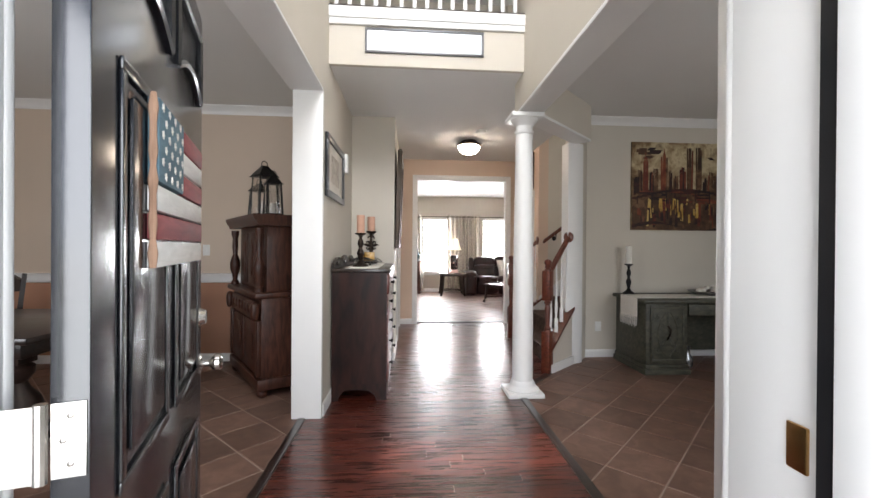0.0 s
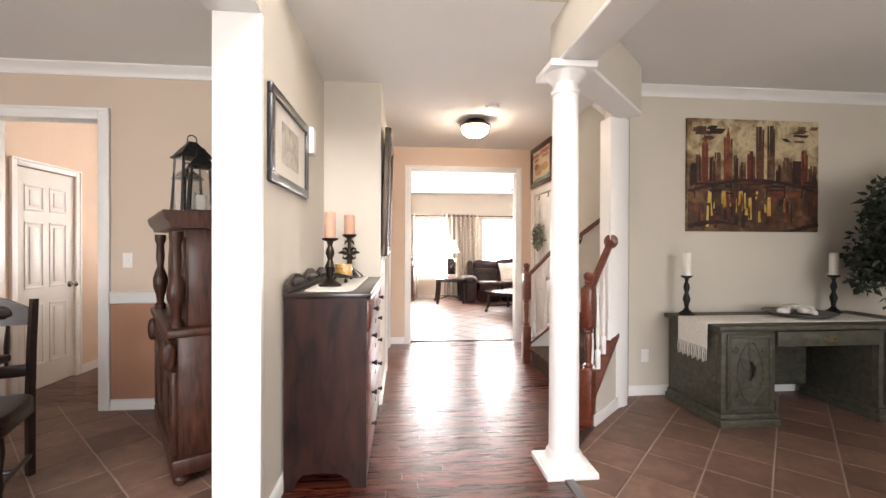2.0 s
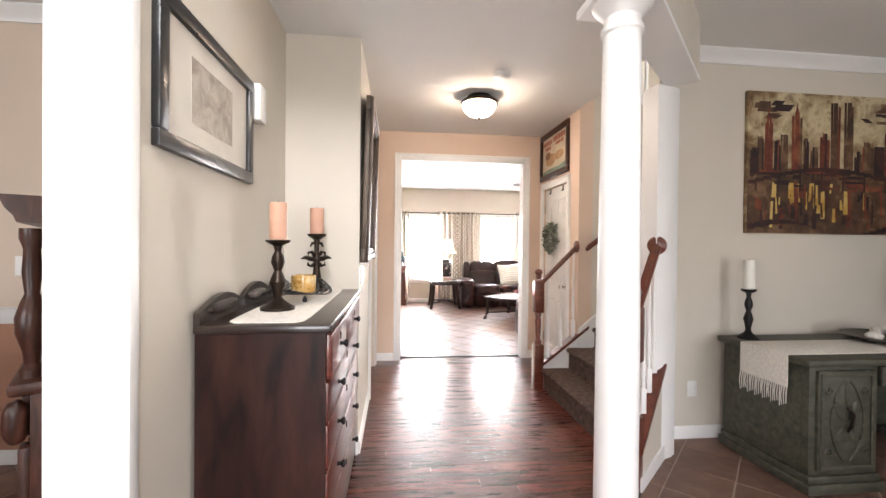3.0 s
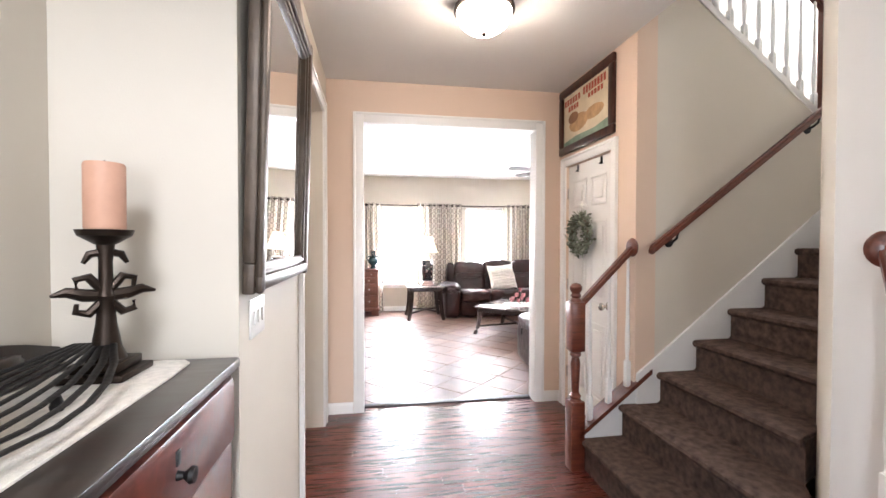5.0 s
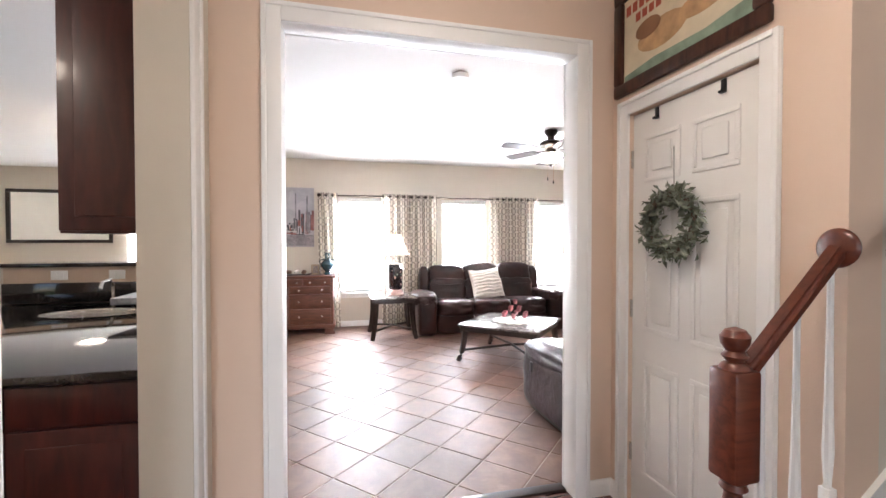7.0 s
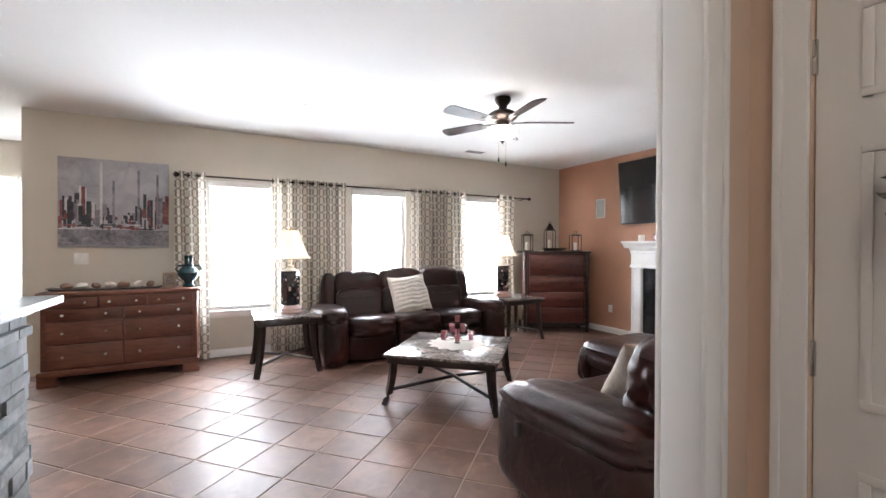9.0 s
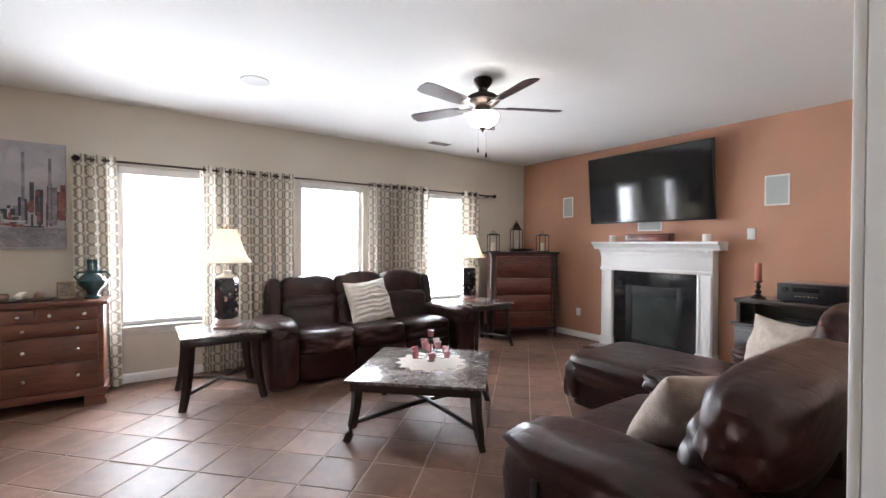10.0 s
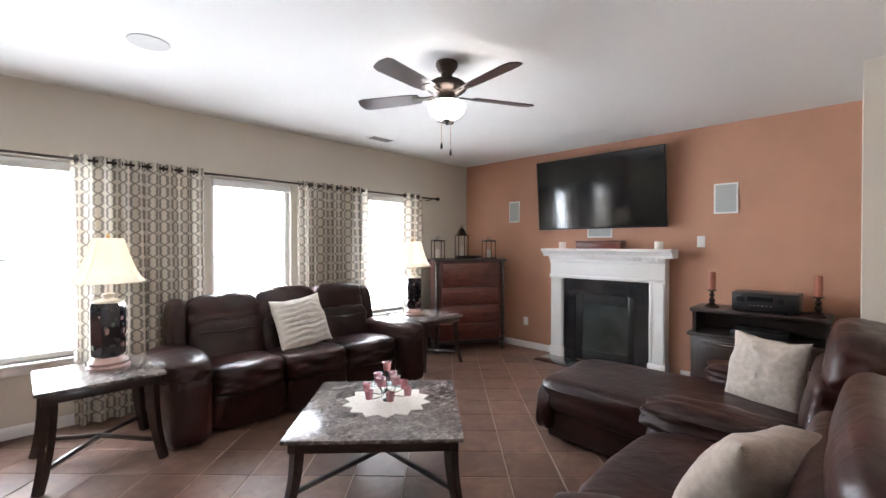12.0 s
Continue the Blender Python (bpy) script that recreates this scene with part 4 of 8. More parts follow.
part("bowl", lathe([(0.056, 0), (0.060, 0.004), (0.060, 0.086), (0.055, 0.086), (0.053, 0.012), (0.004, 0.010)], 28), speckle("gold_mosaic", [(0.25, 0.10, 0.02), (0.55, 0.32, 0.08), (0.75, 0.62, 0.40)], 60, 0.2, 0.5), jar)
part("candle_fill", lathe([(0.052, 0.012), (0.052, 0.074), (0.003, 0.075)], 20), WAXWHITE, jar)
# pictures and wall boxes
pic = thing("framed_print", Matrix.Identity(4), "black framed pencil print with a wide cream mat", "picture")
part("frame", frame_bars(bmesh.new(), "y", LX, 1, 3.655, 4.465, 1.67, 2.16, 0.055, 0.028), BLACKPLASTIC, pic)
part("mat_board", slab("y", LX, 1, 3.71, 4.41, 1.725, 2.105, 0.004, 0.010), mat("mat_board", (0.66, 0.62, 0.55), 0.9), pic)
part("print", slab("y", LX, 1, 3.88, 4.24, 1.80, 2.03, 0.010, 0.0115), speckle("sepia_sketch", [(0.22, 0.18, 0.14), (0.40, 0.35, 0.29), (0.58, 0.53, 0.46)], 14, 0.8, 0), pic, "faded sepia print")
chime = solid("door_chime", slab("y", LX, 1, 4.485, 4.585, 1.99, 2.17, 0.0, 0.05, 0.008), WHITEPLASTIC, Matrix.Identity(4), "white plastic door chime box on the wall", "door chime")
sign = thing("framed_banner", Matrix.Identity(4), "long grey framed pale panorama on the landing front", "picture")
part("frame", frame_bars(bmesh.new(), "x", 3.80, -1, -0.415, 0.545, 2.835, 3.035, 0.018, 0.02, 0.004), mat("pewter_frame", (0.16, 0.16, 0.165), 0.4, metal=0.4), sign)
part("print", slab("x", 3.80, -1, -0.40, 0.53, 2.85, 3.02, 0.002, 0.010), mat("pale_print", (0.70, 0.74, 0.80), 0.25, vary=0.08, scale=4, coat=0.6), sign)
# landing balustrade
rail = thing("landing_balustrade", pose(LX, 3.815, 3.19), "white balusters under a dark cherry rail along the landing", "railing")
part("shoe_rail", boxes((0.0, RX - LX, -0.03, 0.03, 0.0, 0.02), bevel=0.004), DARKWOOD, rail)
part("handrail", boxes((0.0, RX - LX, -0.03, 0.03, 0.88, 0.94), bevel=0.012), CHERRYRAIL, rail)
BAL = [(0.013, 0.02), (0.013, 0.16), (0.017, 0.17), (0.010, 0.20), (0.016, 0.30), (0.012, 0.45), (0.009, 0.72), (0.009, 0.88)]


def baluster(parent_ob, x, y, z0, z1):
    k = (z1 - z0) / 0.86
    bm = lathe([(r, z0 + (z - 0.02) * k) for r, z in BAL], 10, m=Matrix.Translation((x, y, 0)))
    box(bm, x - 0.016, x + 0.016, y - 0.016, y + 0.016, z0, z0 + 0.17 * k, bevel=0.002)
    return part("baluster", bm, WHITE, parent_ob)


for k in range(15):
    baluster(rail, 0.055 + 0.1037 * k, 0, 0.02, 0.88)

# ---------------------------------------------------------------- dining room
HUT = pose(-1.585, 4.43, 0, 0, 0, -57) @ Matrix.Diagonal((0.90, 0.80, 0.955, 1))
hut = thing("carved_hutch", HUT, "tall carved dark oak cabinet with turned columns, standing across the corner", "cabinet")
W2 = 0.60
part("plinth", boxes((-W2 - 0.02, W2 + 0.02, -0.02, 0.46, 0.07, 0.17), bevel=0.015), WALNUT, hut)
for x in (-W2 + 0.06, W2 - 0.06):
    for y in (0.05, 0.40):
        part("bun_foot", lathe([(0.035, 0), (0.055, 0.02), (0.058, 0.04), (0.040, 0.07)], 16, m=Matrix.Translation((x, y, 0))), WALNUT, hut)
part("lower_case", boxes((-W2, W2, 0.02, 0.44, 0.17, 0.88), bevel=0.008), WALNUT, hut)
for s in (-1, 1):
    d = part("cabinet_door", boxes((0.02 if s > 0 else -0.50, 0.50 if s > 0 else -0.02, -0.005, 0.025, 0.21, 0.66), bevel=0.010), WALNUT, hut)
    part("carved_panel", puff(bmesh.new(), (0.30, 0.03, 0.30), pose(s * 0.26, -0.006, 0.44), 0.6, 7, 0.12, s), WALNUT, d, "carved relief panel")
    part("pilaster", boxes((s * 0.555 - 0.04, s * 0.555 + 0.04, -0.02, 0.03, 0.19, 0.68), bevel=0.010), WALNUT, hut)
    part("scroll_bracket", puff(bmesh.new(), (0.08, 0.09, 0.17), pose(s * 0.555, -0.03, 0.77), 0.8, 6, 0.1, s), WALNUT, hut)
    part("turned_column", lathe([(0.045, 0.93), (0.045, 0.96), (0.028, 0.98), (0.034, 1.03), (0.058, 1.10), (0.060, 1.16), (0.040, 1.22), (0.026, 1.25), (0.036, 1.33), (0.030, 1.42), (0.045, 1.46), (0.045, 1.50)], 18, m=Matrix.Translation((s * 0.52, 0.02, 0))), WALNUT, hut)
drw = part("carved_drawer", boxes((-0.50, 0.50, -0.02, 0.03, 0.69, 0.85), bevel=0.012), WALNUT, hut)
for k in range(7):
    part("carving", puff(bmesh.new(), (0.12, 0.03, 0.09), pose(-0.40 + 0.133 * k, -0.022, 0.77), 0.9, 5, 0.2, k), WALNUT, drw)
part("waist", boxes((-W2 - 0.03, W2 + 0.03, -0.05, 0.45, 0.88, 0.93), bevel=0.015), WALNUT, hut)
part("upper_case", boxes((-0.55, 0.55, 0.09, 0.44, 0.93, 1.52), bevel=0.006), WALNUT, hut)
for s in (-1, 0, 1):
    d = part("upper_door", boxes((s * 0.30 - 0.13, s * 0.30 + 0.13, 0.075, 0.095, 0.97, 1.47), bevel=0.008), WALNUT, hut)
    part("carved_panel", puff(bmesh.new(), (0.15, 0.03, 0.36), pose(s * 0.30, 0.076, 1.22), 0.6, 6, 0.15, s + 5), WALNUT, d)
part("cornice", extrude_profile([(0.44, 1.52), (-0.02, 1.52), (-0.03, 1.545), (-0.055, 1.57), (-0.07, 1.60), (-0.07, 1.62), (0.44, 1.62)], "x", -W2 - 0.03, W2 + 0.03), WALNUT, hut)


def lantern(x, y, rz, w, h, label, group):
    ob = thing("lantern", pose(*(HUT @ Vector((x, y, 1.62))), 0, 0, rz), label, "lantern", group)
    part("lantern_base", boxes((-w / 2, w / 2, -w / 2, w / 2, 0, 0.02), bevel=0.004), BLACKMETAL, ob)
    t = w * 0.36
    for sx in (-1, 1):
        for sy in (-1, 1):
            part("post", sweep([(sx * w * 0.45, sy * w * 0.45, 0.02), (sx * t, sy * t, h * 0.70)], 0.008, 4), BLACKMETAL, ob)
    bm = bmesh.new()
    for (a, b, z0, z1) in ((t * 1.35, t * 1.35, h * 0.70, h * 0.72),):
        box(bm, -a, a, -b, b, z0, z1, bevel=0.003)
    lathe([(t * 1.75, h * 0.72), (t * 1.2, h * 0.80), (t * 0.55, h * 0.88), (t * 0.5, h * 0.90), (0.004, h * 0.905)], 4, bm, Matrix.Rotation(radians(45), 4, "Z"))
    part("roof", bm, BLACKMETAL, ob)
    part("ring", sweep([(0.028 * math.cos(a), 0, h * 0.93 + 0.03 * math.sin(a)) for a in [2 * math.pi * k / 14 for k in range(15)]], 0.004, 6), BLACKMETAL, ob)
    for k in range(4):
        pn = part("pane", boxes((-w * 0.38, w * 0.38, -0.0015, 0.0015, 0.03, h * 0.69)), GLASS, ob)
        pn.matrix_basis = Matrix.Rotation(k * math.pi / 2, 4, "Z") @ Matrix.Translation((0, w * 0.40, 0))
    part("candle", lathe([(0.03, 0.02), (0.03, h * 0.28), (0.002, h * 0.285)], 14), WAXWHITE, ob, "white pillar candle")
    return ob


lantern(0.17, 0.17, 45, 0.20, 0.52, "tall black metal and glass lantern on the cabinet", "lanterns on the cabinet")
lantern(0.38, 0.20, 30, 0.15, 0.40, "black metal and glass lantern on the cabinet", "lanterns on the cabinet")
lantern(-0.03, 0.17, 60, 0.15, 0.36, "black metal and glass lantern on the cabinet", "lanterns on the cabinet")
# dining table and chair
tb = thing("dining_table", pose(-3.15, 3.42, 0), "dark carved oak dining table with bulbous legs", "table")
part("tabletop", boxes((-1.05, 1.02, -0.58, 0.58, 0.725, 0.765), bevel=0.010), DARKWOOD, tb)
part("apron", boxes((-0.92, 0.90, -0.47, 0.47, 0.62, 0.725), bevel=0.008), DARKWOOD, tb)
for x in (-0.80, 0.80):
    for y in (-0.38, 0.38):
        bm = lathe([(0.055, 0.09), (0.05, 0.12), (0.075, 0.16), (0.11, 0.24), (0.125, 0.31), (0.11, 0.37), (0.065, 0.43), (0.05, 0.47), (0.085, 0.52), (0.085, 0.56), (0.06, 0.58)], 20, m=Matrix.Translation((x, y, 0)))
        box(bm, x - 0.065, x + 0.065, y - 0.065, y + 0.065, 0.58, 0.70, bevel=0.004)
        box(bm, x - 0.07, x + 0.07, y - 0.07, y + 0.07, 0.0, 0.10, bevel=0.008)
        part("leg", bm, DARKWOOD, tb)
part("stretcher", boxes((-0.80, 0.80, -0.04, 0.04, 0.05, 0.10), (-0.83, -0.77, -0.38, 0.38, 0.05, 0.10), (0.77, 0.83, -0.38, 0.38, 0.05, 0.10), bevel=0.006), DARKWOOD, tb)


def dining_chair(m, label):
    ob = thing("dining_chair", m, label, "chair", "chairs round the dining table")
    part("seat", puff(bmesh.new(), (0.48, 0.46, 0.07), pose(0, 0, 0.455), 0.3, 7), mat("leather_seat", (0.03, 0.02, 0.016), 0.4, bump=0.3), ob)
    part("seat_frame", boxes((-0.23, 0.23, -0.22, 0.22, 0.37, 0.43), bevel=0.008), DARKWOOD, ob)
    for x in (-0.21, 0.21):
        part("leg", lathe([(0.022, 0), (0.022, 0.10), (0.030, 0.14), (0.020, 0.2), (0.032, 0.30), (0.026, 0.38)], 12, m=Matrix.Translation((x, -0.20, 0))), DARKWOOD, ob)
        bm = bmesh.new()
        sweep([(x, 0.21, 0), (x, 0.205, 0.42), (x, 0.23, 0.75), (x, 0.27, 1.03)], [0.024, 0.026, 0.024, 0.022], 4, bm)
        part("back_post", bm, DARKWOOD, ob)
        part("stretcher", sweep([(x, -0.20, 0.12), (x, 0.21, 0.12)], 0.014, 8), DARKWOOD, ob)
    part("stretcher", sweep([(-0.21, 0.0, 0.12), (0.21, 0.0, 0.12)], 0.014, 8), DARKWOOD, ob)
    crest = [(-0.19, 0.88)] + [(-0.19 + 0.38 * k / 12, 0.98 + 0.075 * math.sin(math.pi * k / 12)) for k in range(13)] + [(0.19, 0.88)]
    part("crest_rail", extrude_profile(crest, "y", 0.245, 0.275), DARKWOOD, ob, "arched carved crest rail")
    part("carving", puff(bmesh.new(), (0.24, 0.05, 0.10), pose(0, 0.25, 0.96), 0.9, 6, 0.2, 3), DARKWOOD, ob)
    part("lower_rail", boxes((-0.19, 0.19, 0.215, 0.245, 0.58, 0.65), bevel=0.006), DARKWOOD, ob)
    for k in range(3):
        part("splat", sweep([(-0.10 + 0.10 * k, 0.23, 0.65), (-0.10 + 0.10 * k, 0.24, 0.76), (-0.10 + 0.10 * k, 0.255, 0.88)], [0.018, 0.032, 0.018], 8, flat=0.4), DARKWOOD, ob)
    return ob


ch = dining_chair(pose(-2.33, 3.94, 0, 0, 0, 22), "dark carved oak dining chair with an arched back")
copy_thing(ch, pose(-3.55, 3.98, 0, 0, 0, -4))
cover_plate("x", 5.22, -1, -2.29, 1.23, 0.075, 0.12, "white light switch on the dining room wall")
bowl = thing("footed_bowl", pose(-3.3, 3.3, 0.766), "dark red glass footed bowl on the dining table", "bowl")
part("bowl_body", lathe([(0.05, 0), (0.05, 0.01), (0.015, 0.03), (0.013, 0.16), (0.04, 0.20), (0.11, 0.25), (0.13, 0.31), (0.12, 0.31), (0.08, 0.25), (0.005, 0.22)], 24), mat("ruby_glass", (0.05, 0.006, 0.010), 0.12, coat=0.6), bowl)
# pantry door beyond the dining room
pd = tagged(new("door_2"), "white six-panel pantry door, closed", "door", "", "structure")
pd.matrix_world = pose(-3.432, 5.563, 0.008, 0, 0, 90)
panel_door(pd, 0.664, 2.045, 0.035, DOORWHITE, [(0.09, 0.30), (0.36, 0.57)], [(0.22, 0.80), (0.94, 1.56), (1.66, 1.90)], -1)
knob_set(pd, 0.61, 0.95, -1, 0.035)
for z in (0.3, 1.02, 1.8):
    part("hinge", boxes((-0.012, 0.004, -0.010, 0.002, z - 0.045, z + 0.045), bevel=0.002), NICKEL, pd)

# ---------------------------------------------------------------- study
dk = thing("pedestal_desk", pose(2.325, 4.45, 0), "green distressed wooden pedestal desk with carved doors", "desk")
DW, DD = 1.80, 0.64
part("desktop", boxes((-0.02, DW + 0.02, -0.02, DD + 0.02, 0.725, 0.765), bevel=0.012), GREENWOOD, dk)
for x0 in (0.02, DW - 0.46):
    ped = part("pedestal", boxes((x0, x0 + 0.44, 0.015, DD, 0.10, 0.725), bevel=0.006), GREENWOOD, dk)
    part("pedestal_base", boxes((x0 - 0.025, x0 + 0.465, -0.015, DD + 0.015, 0.0, 0.06), (x0 - 0.012, x0 + 0.452, 0.0, DD + 0.005, 0.06, 0.10), bevel=0.008), GREENWOOD, dk)
    dd = part("carved_door", boxes((x0 + 0.04, x0 + 0.40, -0.004, 0.02, 0.13, 0.70), bevel=0.006), GREENWOOD, dk)
    bm = bmesh.new()
    for q in (-1, 1):
        sweep([(x0 + 0.22 + q * (0.02 + 0.085 * math.sin(math.pi * k / 12) ** 0.8), -0.006, 0.19 + 0.45 * k / 12) for k in range(13)], 0.007, 5, bm)
        for cz, up in ((0.24, 1), (0.59, -1)):
            sweep([(x0 + 0.22 + q * (0.115 + 0.028 * math.cos(0.7 * k) * (1 - k / 12)), -0.006, cz + up * 0.030 * math.sin(0.7 * k) * (1 - k / 12)) for k in range(11)], 0.006, 5, bm)
        puff(bm, (0.05, 0.016, 0.12), pose(x0 + 0.22 + q * 0.045, -0.004, 0.47, 0, 24 * q, 0), 0.9, 4)
        puff(bm, (0.045, 0.014, 0.10), pose(x0 + 0.22 + q * 0.04, -0.004, 0.33, 0, -24 * q, 0), 0.9, 4)
    puff(bm, (0.035, 0.016, 0.14), pose(x0 + 0.22, -0.004, 0.57), 0.9, 4)
    frame_bars(bm, "x", -0.004, -1, x0 + 0.05, x0 + 0.39, 0.14, 0.69, 0.02, 0.008, 0.003)
    part("carved_tracery", bm, GREENWOOD, dd)
    part("pull", sweep([(x0 + 0.22, -0.008, 0.50), (x0 + 0.235, -0.03, 0.46), (x0 + 0.22, -0.034, 0.40), (x0 + 0.205, -0.02, 0.36)], [0.012, 0.010, 0.012, 0.008], 8), BRONZE, dd, "dark bronze drop pull")
    part("side_panel", boxes((x0 - 0.004, x0 + 0.002, 0.06, DD - 0.06, 0.15, 0.68), bevel=0.002), GREENWOOD, ped)
part("kneehole_drawer", boxes((0.47, DW - 0.47, 0.0, 0.03, 0.60, 0.715), bevel=0.006), GREENWOOD, dk)
part("drawer_pull", sweep([(DW / 2 - 0.05, -0.002, 0.66), (DW / 2 - 0.03, -0.02, 0.645), (DW / 2 + 0.03, -0.02, 0.645), (DW / 2 + 0.05, -0.002, 0.66)], 0.006, 6), BRASS, dk, "aged brass bail pull")
part("modesty_panel", boxes((0.46, DW - 0.46, DD - 0.03, DD - 0.01, 0.10, 0.725)), GREENWOOD, dk)
rn = thing("desk_runner", pose(2.325, 4.45, 0.766), "ivory woven runner with a fringe hanging over the desk end", "table runner")
part("cloth", boxes((-0.03, 1.55, 0.10, 0.44, 0.0, 0.005), (-0.032, -0.026, 0.10, 0.44, -0.19, 0.0), bevel=0.002), LACE, rn)
for k in range(24):
    part("fringe", sweep([(-0.030, 0.105 + 0.0143 * k, -0.19), (-0.033 - 0.003 * (k % 3), 0.105 + 0.0143 * k, -0.24), (-0.030, 0.107 + 0.0143 * k, -0.285 - 0.008 * (k % 4))], [0.0035, 0.003, 0.002], 5), LACE, rn)
for x, s in ((2.44, 0.86), (3.86, 0.86)):
    turned_candlestick("candlestick", (x, 4.99, 0.7655), 0.34, s, BLACKMETAL, "tall dark iron candlestick standing on the desk", "candlesticks on the desk")
    candle("pillar_candle", (x, 4.99, 1.107), 0.034, 0.20, WAXWHITE, "white pillar candle on an iron candlestick", "pillar candles on the desk")
dish = thing("shell_dish", pose(3.32, 4.80, 0.772), "shallow grey dish on the desk runner", "dish")
part("dish_body", lathe([(0.10, 0), (0.20, 0.012), (0.26, 0.040), (0.25, 0.042), (0.19, 0.020), (0.004, 0.012)], 28), mat("grey_stoneware", (0.12, 0.11, 0.10), 0.6, bump=0.3), dish)
SHELL = mat("white_shell", (0.70, 0.66, 0.60), 0.5, vary=0.1, scale=30, bump=0.5)
for k in range(9):
    a = k * 2.4
    solid("sea_shell", puff(bmesh.new(), (0.10, 0.075, 0.06), pose(0, 0, 0, 20 * math.sin(k), 15 * math.cos(k * 2), 40 * k), 1.1, 5, 0.15, k), SHELL, pose(3.32 + 0.035 * (k % 5 + 1) * math.cos(a), 4.80 + 0.035 * (k % 5 + 1) * math.sin(a), 0.822 + 0.012 * (k % 2)), "white sea shell lying in the dish", "shell", "shells in the dish")
vz = solid("floor_vase", lathe([(0.045, 0), (0.06, 0.03), (0.055, 0.10), (0.03, 0.15), (0.028, 0.20), (0.04, 0.22), (0.035, 0.22), (0.022, 0.19), (0.02, 0.05)], 20), mat("pewter_vase", (0.35, 0.36, 0.36), 0.25, metal=0.8), pose(2.96, 4.72, 0.0), "small pewter vase on the floor under the desk", "vase")
# skyline canvas
cv = thing("skyline_canvas", Matrix.Identity(4), "unframed city skyline canvas in browns, reds and gold", "painting")
PX0, PX1, PZ0, PZ1 = 2.555, 3.87, 1.50, 2.54
part("canvas", slab("x", 5.18, -1, PX0, PX1, PZ0, PZ1, 0.0, 0.03, 0.003), speckle("stormy_sky_paint", [(0.035, 0.018, 0.010), (0.20, 0.12, 0.055), (0.56, 0.46, 0.28), (0.10, 0.05, 0.025)], 4.5, 0.7, 0.0, 0.2), cv)
OIL = [speckle("oil_rust", [(0.025, 0.008, 0.006), (0.15, 0.032, 0.016), (0.30, 0.10, 0.04)], 9, 0.7, 0.0, 0.3), speckle("oil_brown", [(0.016, 0.009, 0.006), (0.085, 0.040, 0.020), (0.26, 0.15, 0.075)], 9, 0.7, 0.0, 0.3),
       speckle("oil_gold", [(0.16, 0.07, 0.015), (0.50, 0.30, 0.06), (0.68, 0.52, 0.22)], 7, 0.7, 0.0, 0.3), speckle("oil_dark", [(0.008, 0.005, 0.005), (0.028, 0.012, 0.010), (0.085, 0.022, 0.015)], 10, 0.7, 0.0, 0.3)]


def stroke(u0, u1, v0, v1, k, lift, taper=0.0, lean=0.0):
    w, h = PX1 - PX0, PZ1 - PZ0
    bm = bmesh.new()
    y = 5.15 - lift
    q = [(u0, v0), (u1, v0), (u1 - taper + lean, v1), (u0 + taper + lean, v1)]
    bm.faces.new([bm.verts.new((PX0 + min(max(u, 0.002), 0.998) * w, y, PZ0 + min(max(v, 0.003), 0.997) * h)) for u, v in q])
    bm.normal_update()
    bmesh.ops.solidify(bm, geom=bm.faces[:], thickness=0.0006)
    part("paint_layer", bm, OIL[k], cv)


rngp = random.Random(7)
stroke(0.0, 1.0, 0.0, 0.46, 1, 0.0007)
# storm clouds towards the corners, pale light between
for k in range(16):
    u = rngp.choice((rngp.uniform(0.0, 0.28), rngp.uniform(0.72, 0.95)))
    v = rngp.uniform(0.80, 0.94)
    stroke(u, u + rngp.uniform(0.04, 0.12), v, v + rngp.uniform(0.015, 0.05), rngp.choice((1, 1, 3)), 0.0012 + 0.00006 * k, 0.0, rngp.uniform(-0.05, 0.05))
# towers, each of a few ragged upright strokes
for u, w, top, k in ((0.015, 0.05, 0.60, 3), (0.06, 0.035, 0.68, 1), (0.10, 0.05, 0.82, 0), (0.16, 0.04, 0.66, 3), (0.20, 0.045, 0.70, 1), (0.27, 0.06, 0.86, 0), (0.34, 0.035, 0.68, 3), (0.385, 0.05, 0.62, 1), (0.445, 0.06, 0.72, 0),
                     (0.515, 0.055, 0.94, 1), (0.60, 0.055, 0.95, 1), (0.665, 0.05, 0.60, 3), (0.715, 0.05, 0.67, 1), (0.77, 0.09, 0.64, 3), (0.865, 0.045, 0.74, 0), (0.92, 0.06, 0.60, 1)):
    for q in range(4):
        a = u + w * q / 4
        t = top - (0.0 if 0 < q < 3 else rngp.uniform(0.0, 0.05))
        stroke(a, a + w / 4 + 0.004, 0.42 + rngp.uniform(-0.05, 0.02), t, k if rngp.random() < 0.66 else rngp.choice((0, 1, 3)), 0.0030 + 0.0002 * q, 0.002, rngp.uniform(-0.004, 0.004))
    if k == 0 and top > 0.8:
        stroke(u + w * 0.3, u + w * 0.7, top - 0.02, top + 0.07, 0, 0.0042, w * 0.19)
# haze of the shore and reflections that run down the water
for k in range(34):
    u = rngp.uniform(0.0, 0.92)
    v = rngp.uniform(0.30, 0.44)
    stroke(u, u + rngp.uniform(0.04, 0.14), v, v + rngp.uniform(0.012, 0.04), rngp.choice((0, 3, 3, 1)), 0.0044 + 0.00003 * k, 0.0, rngp.uniform(-0.02, 0.02))
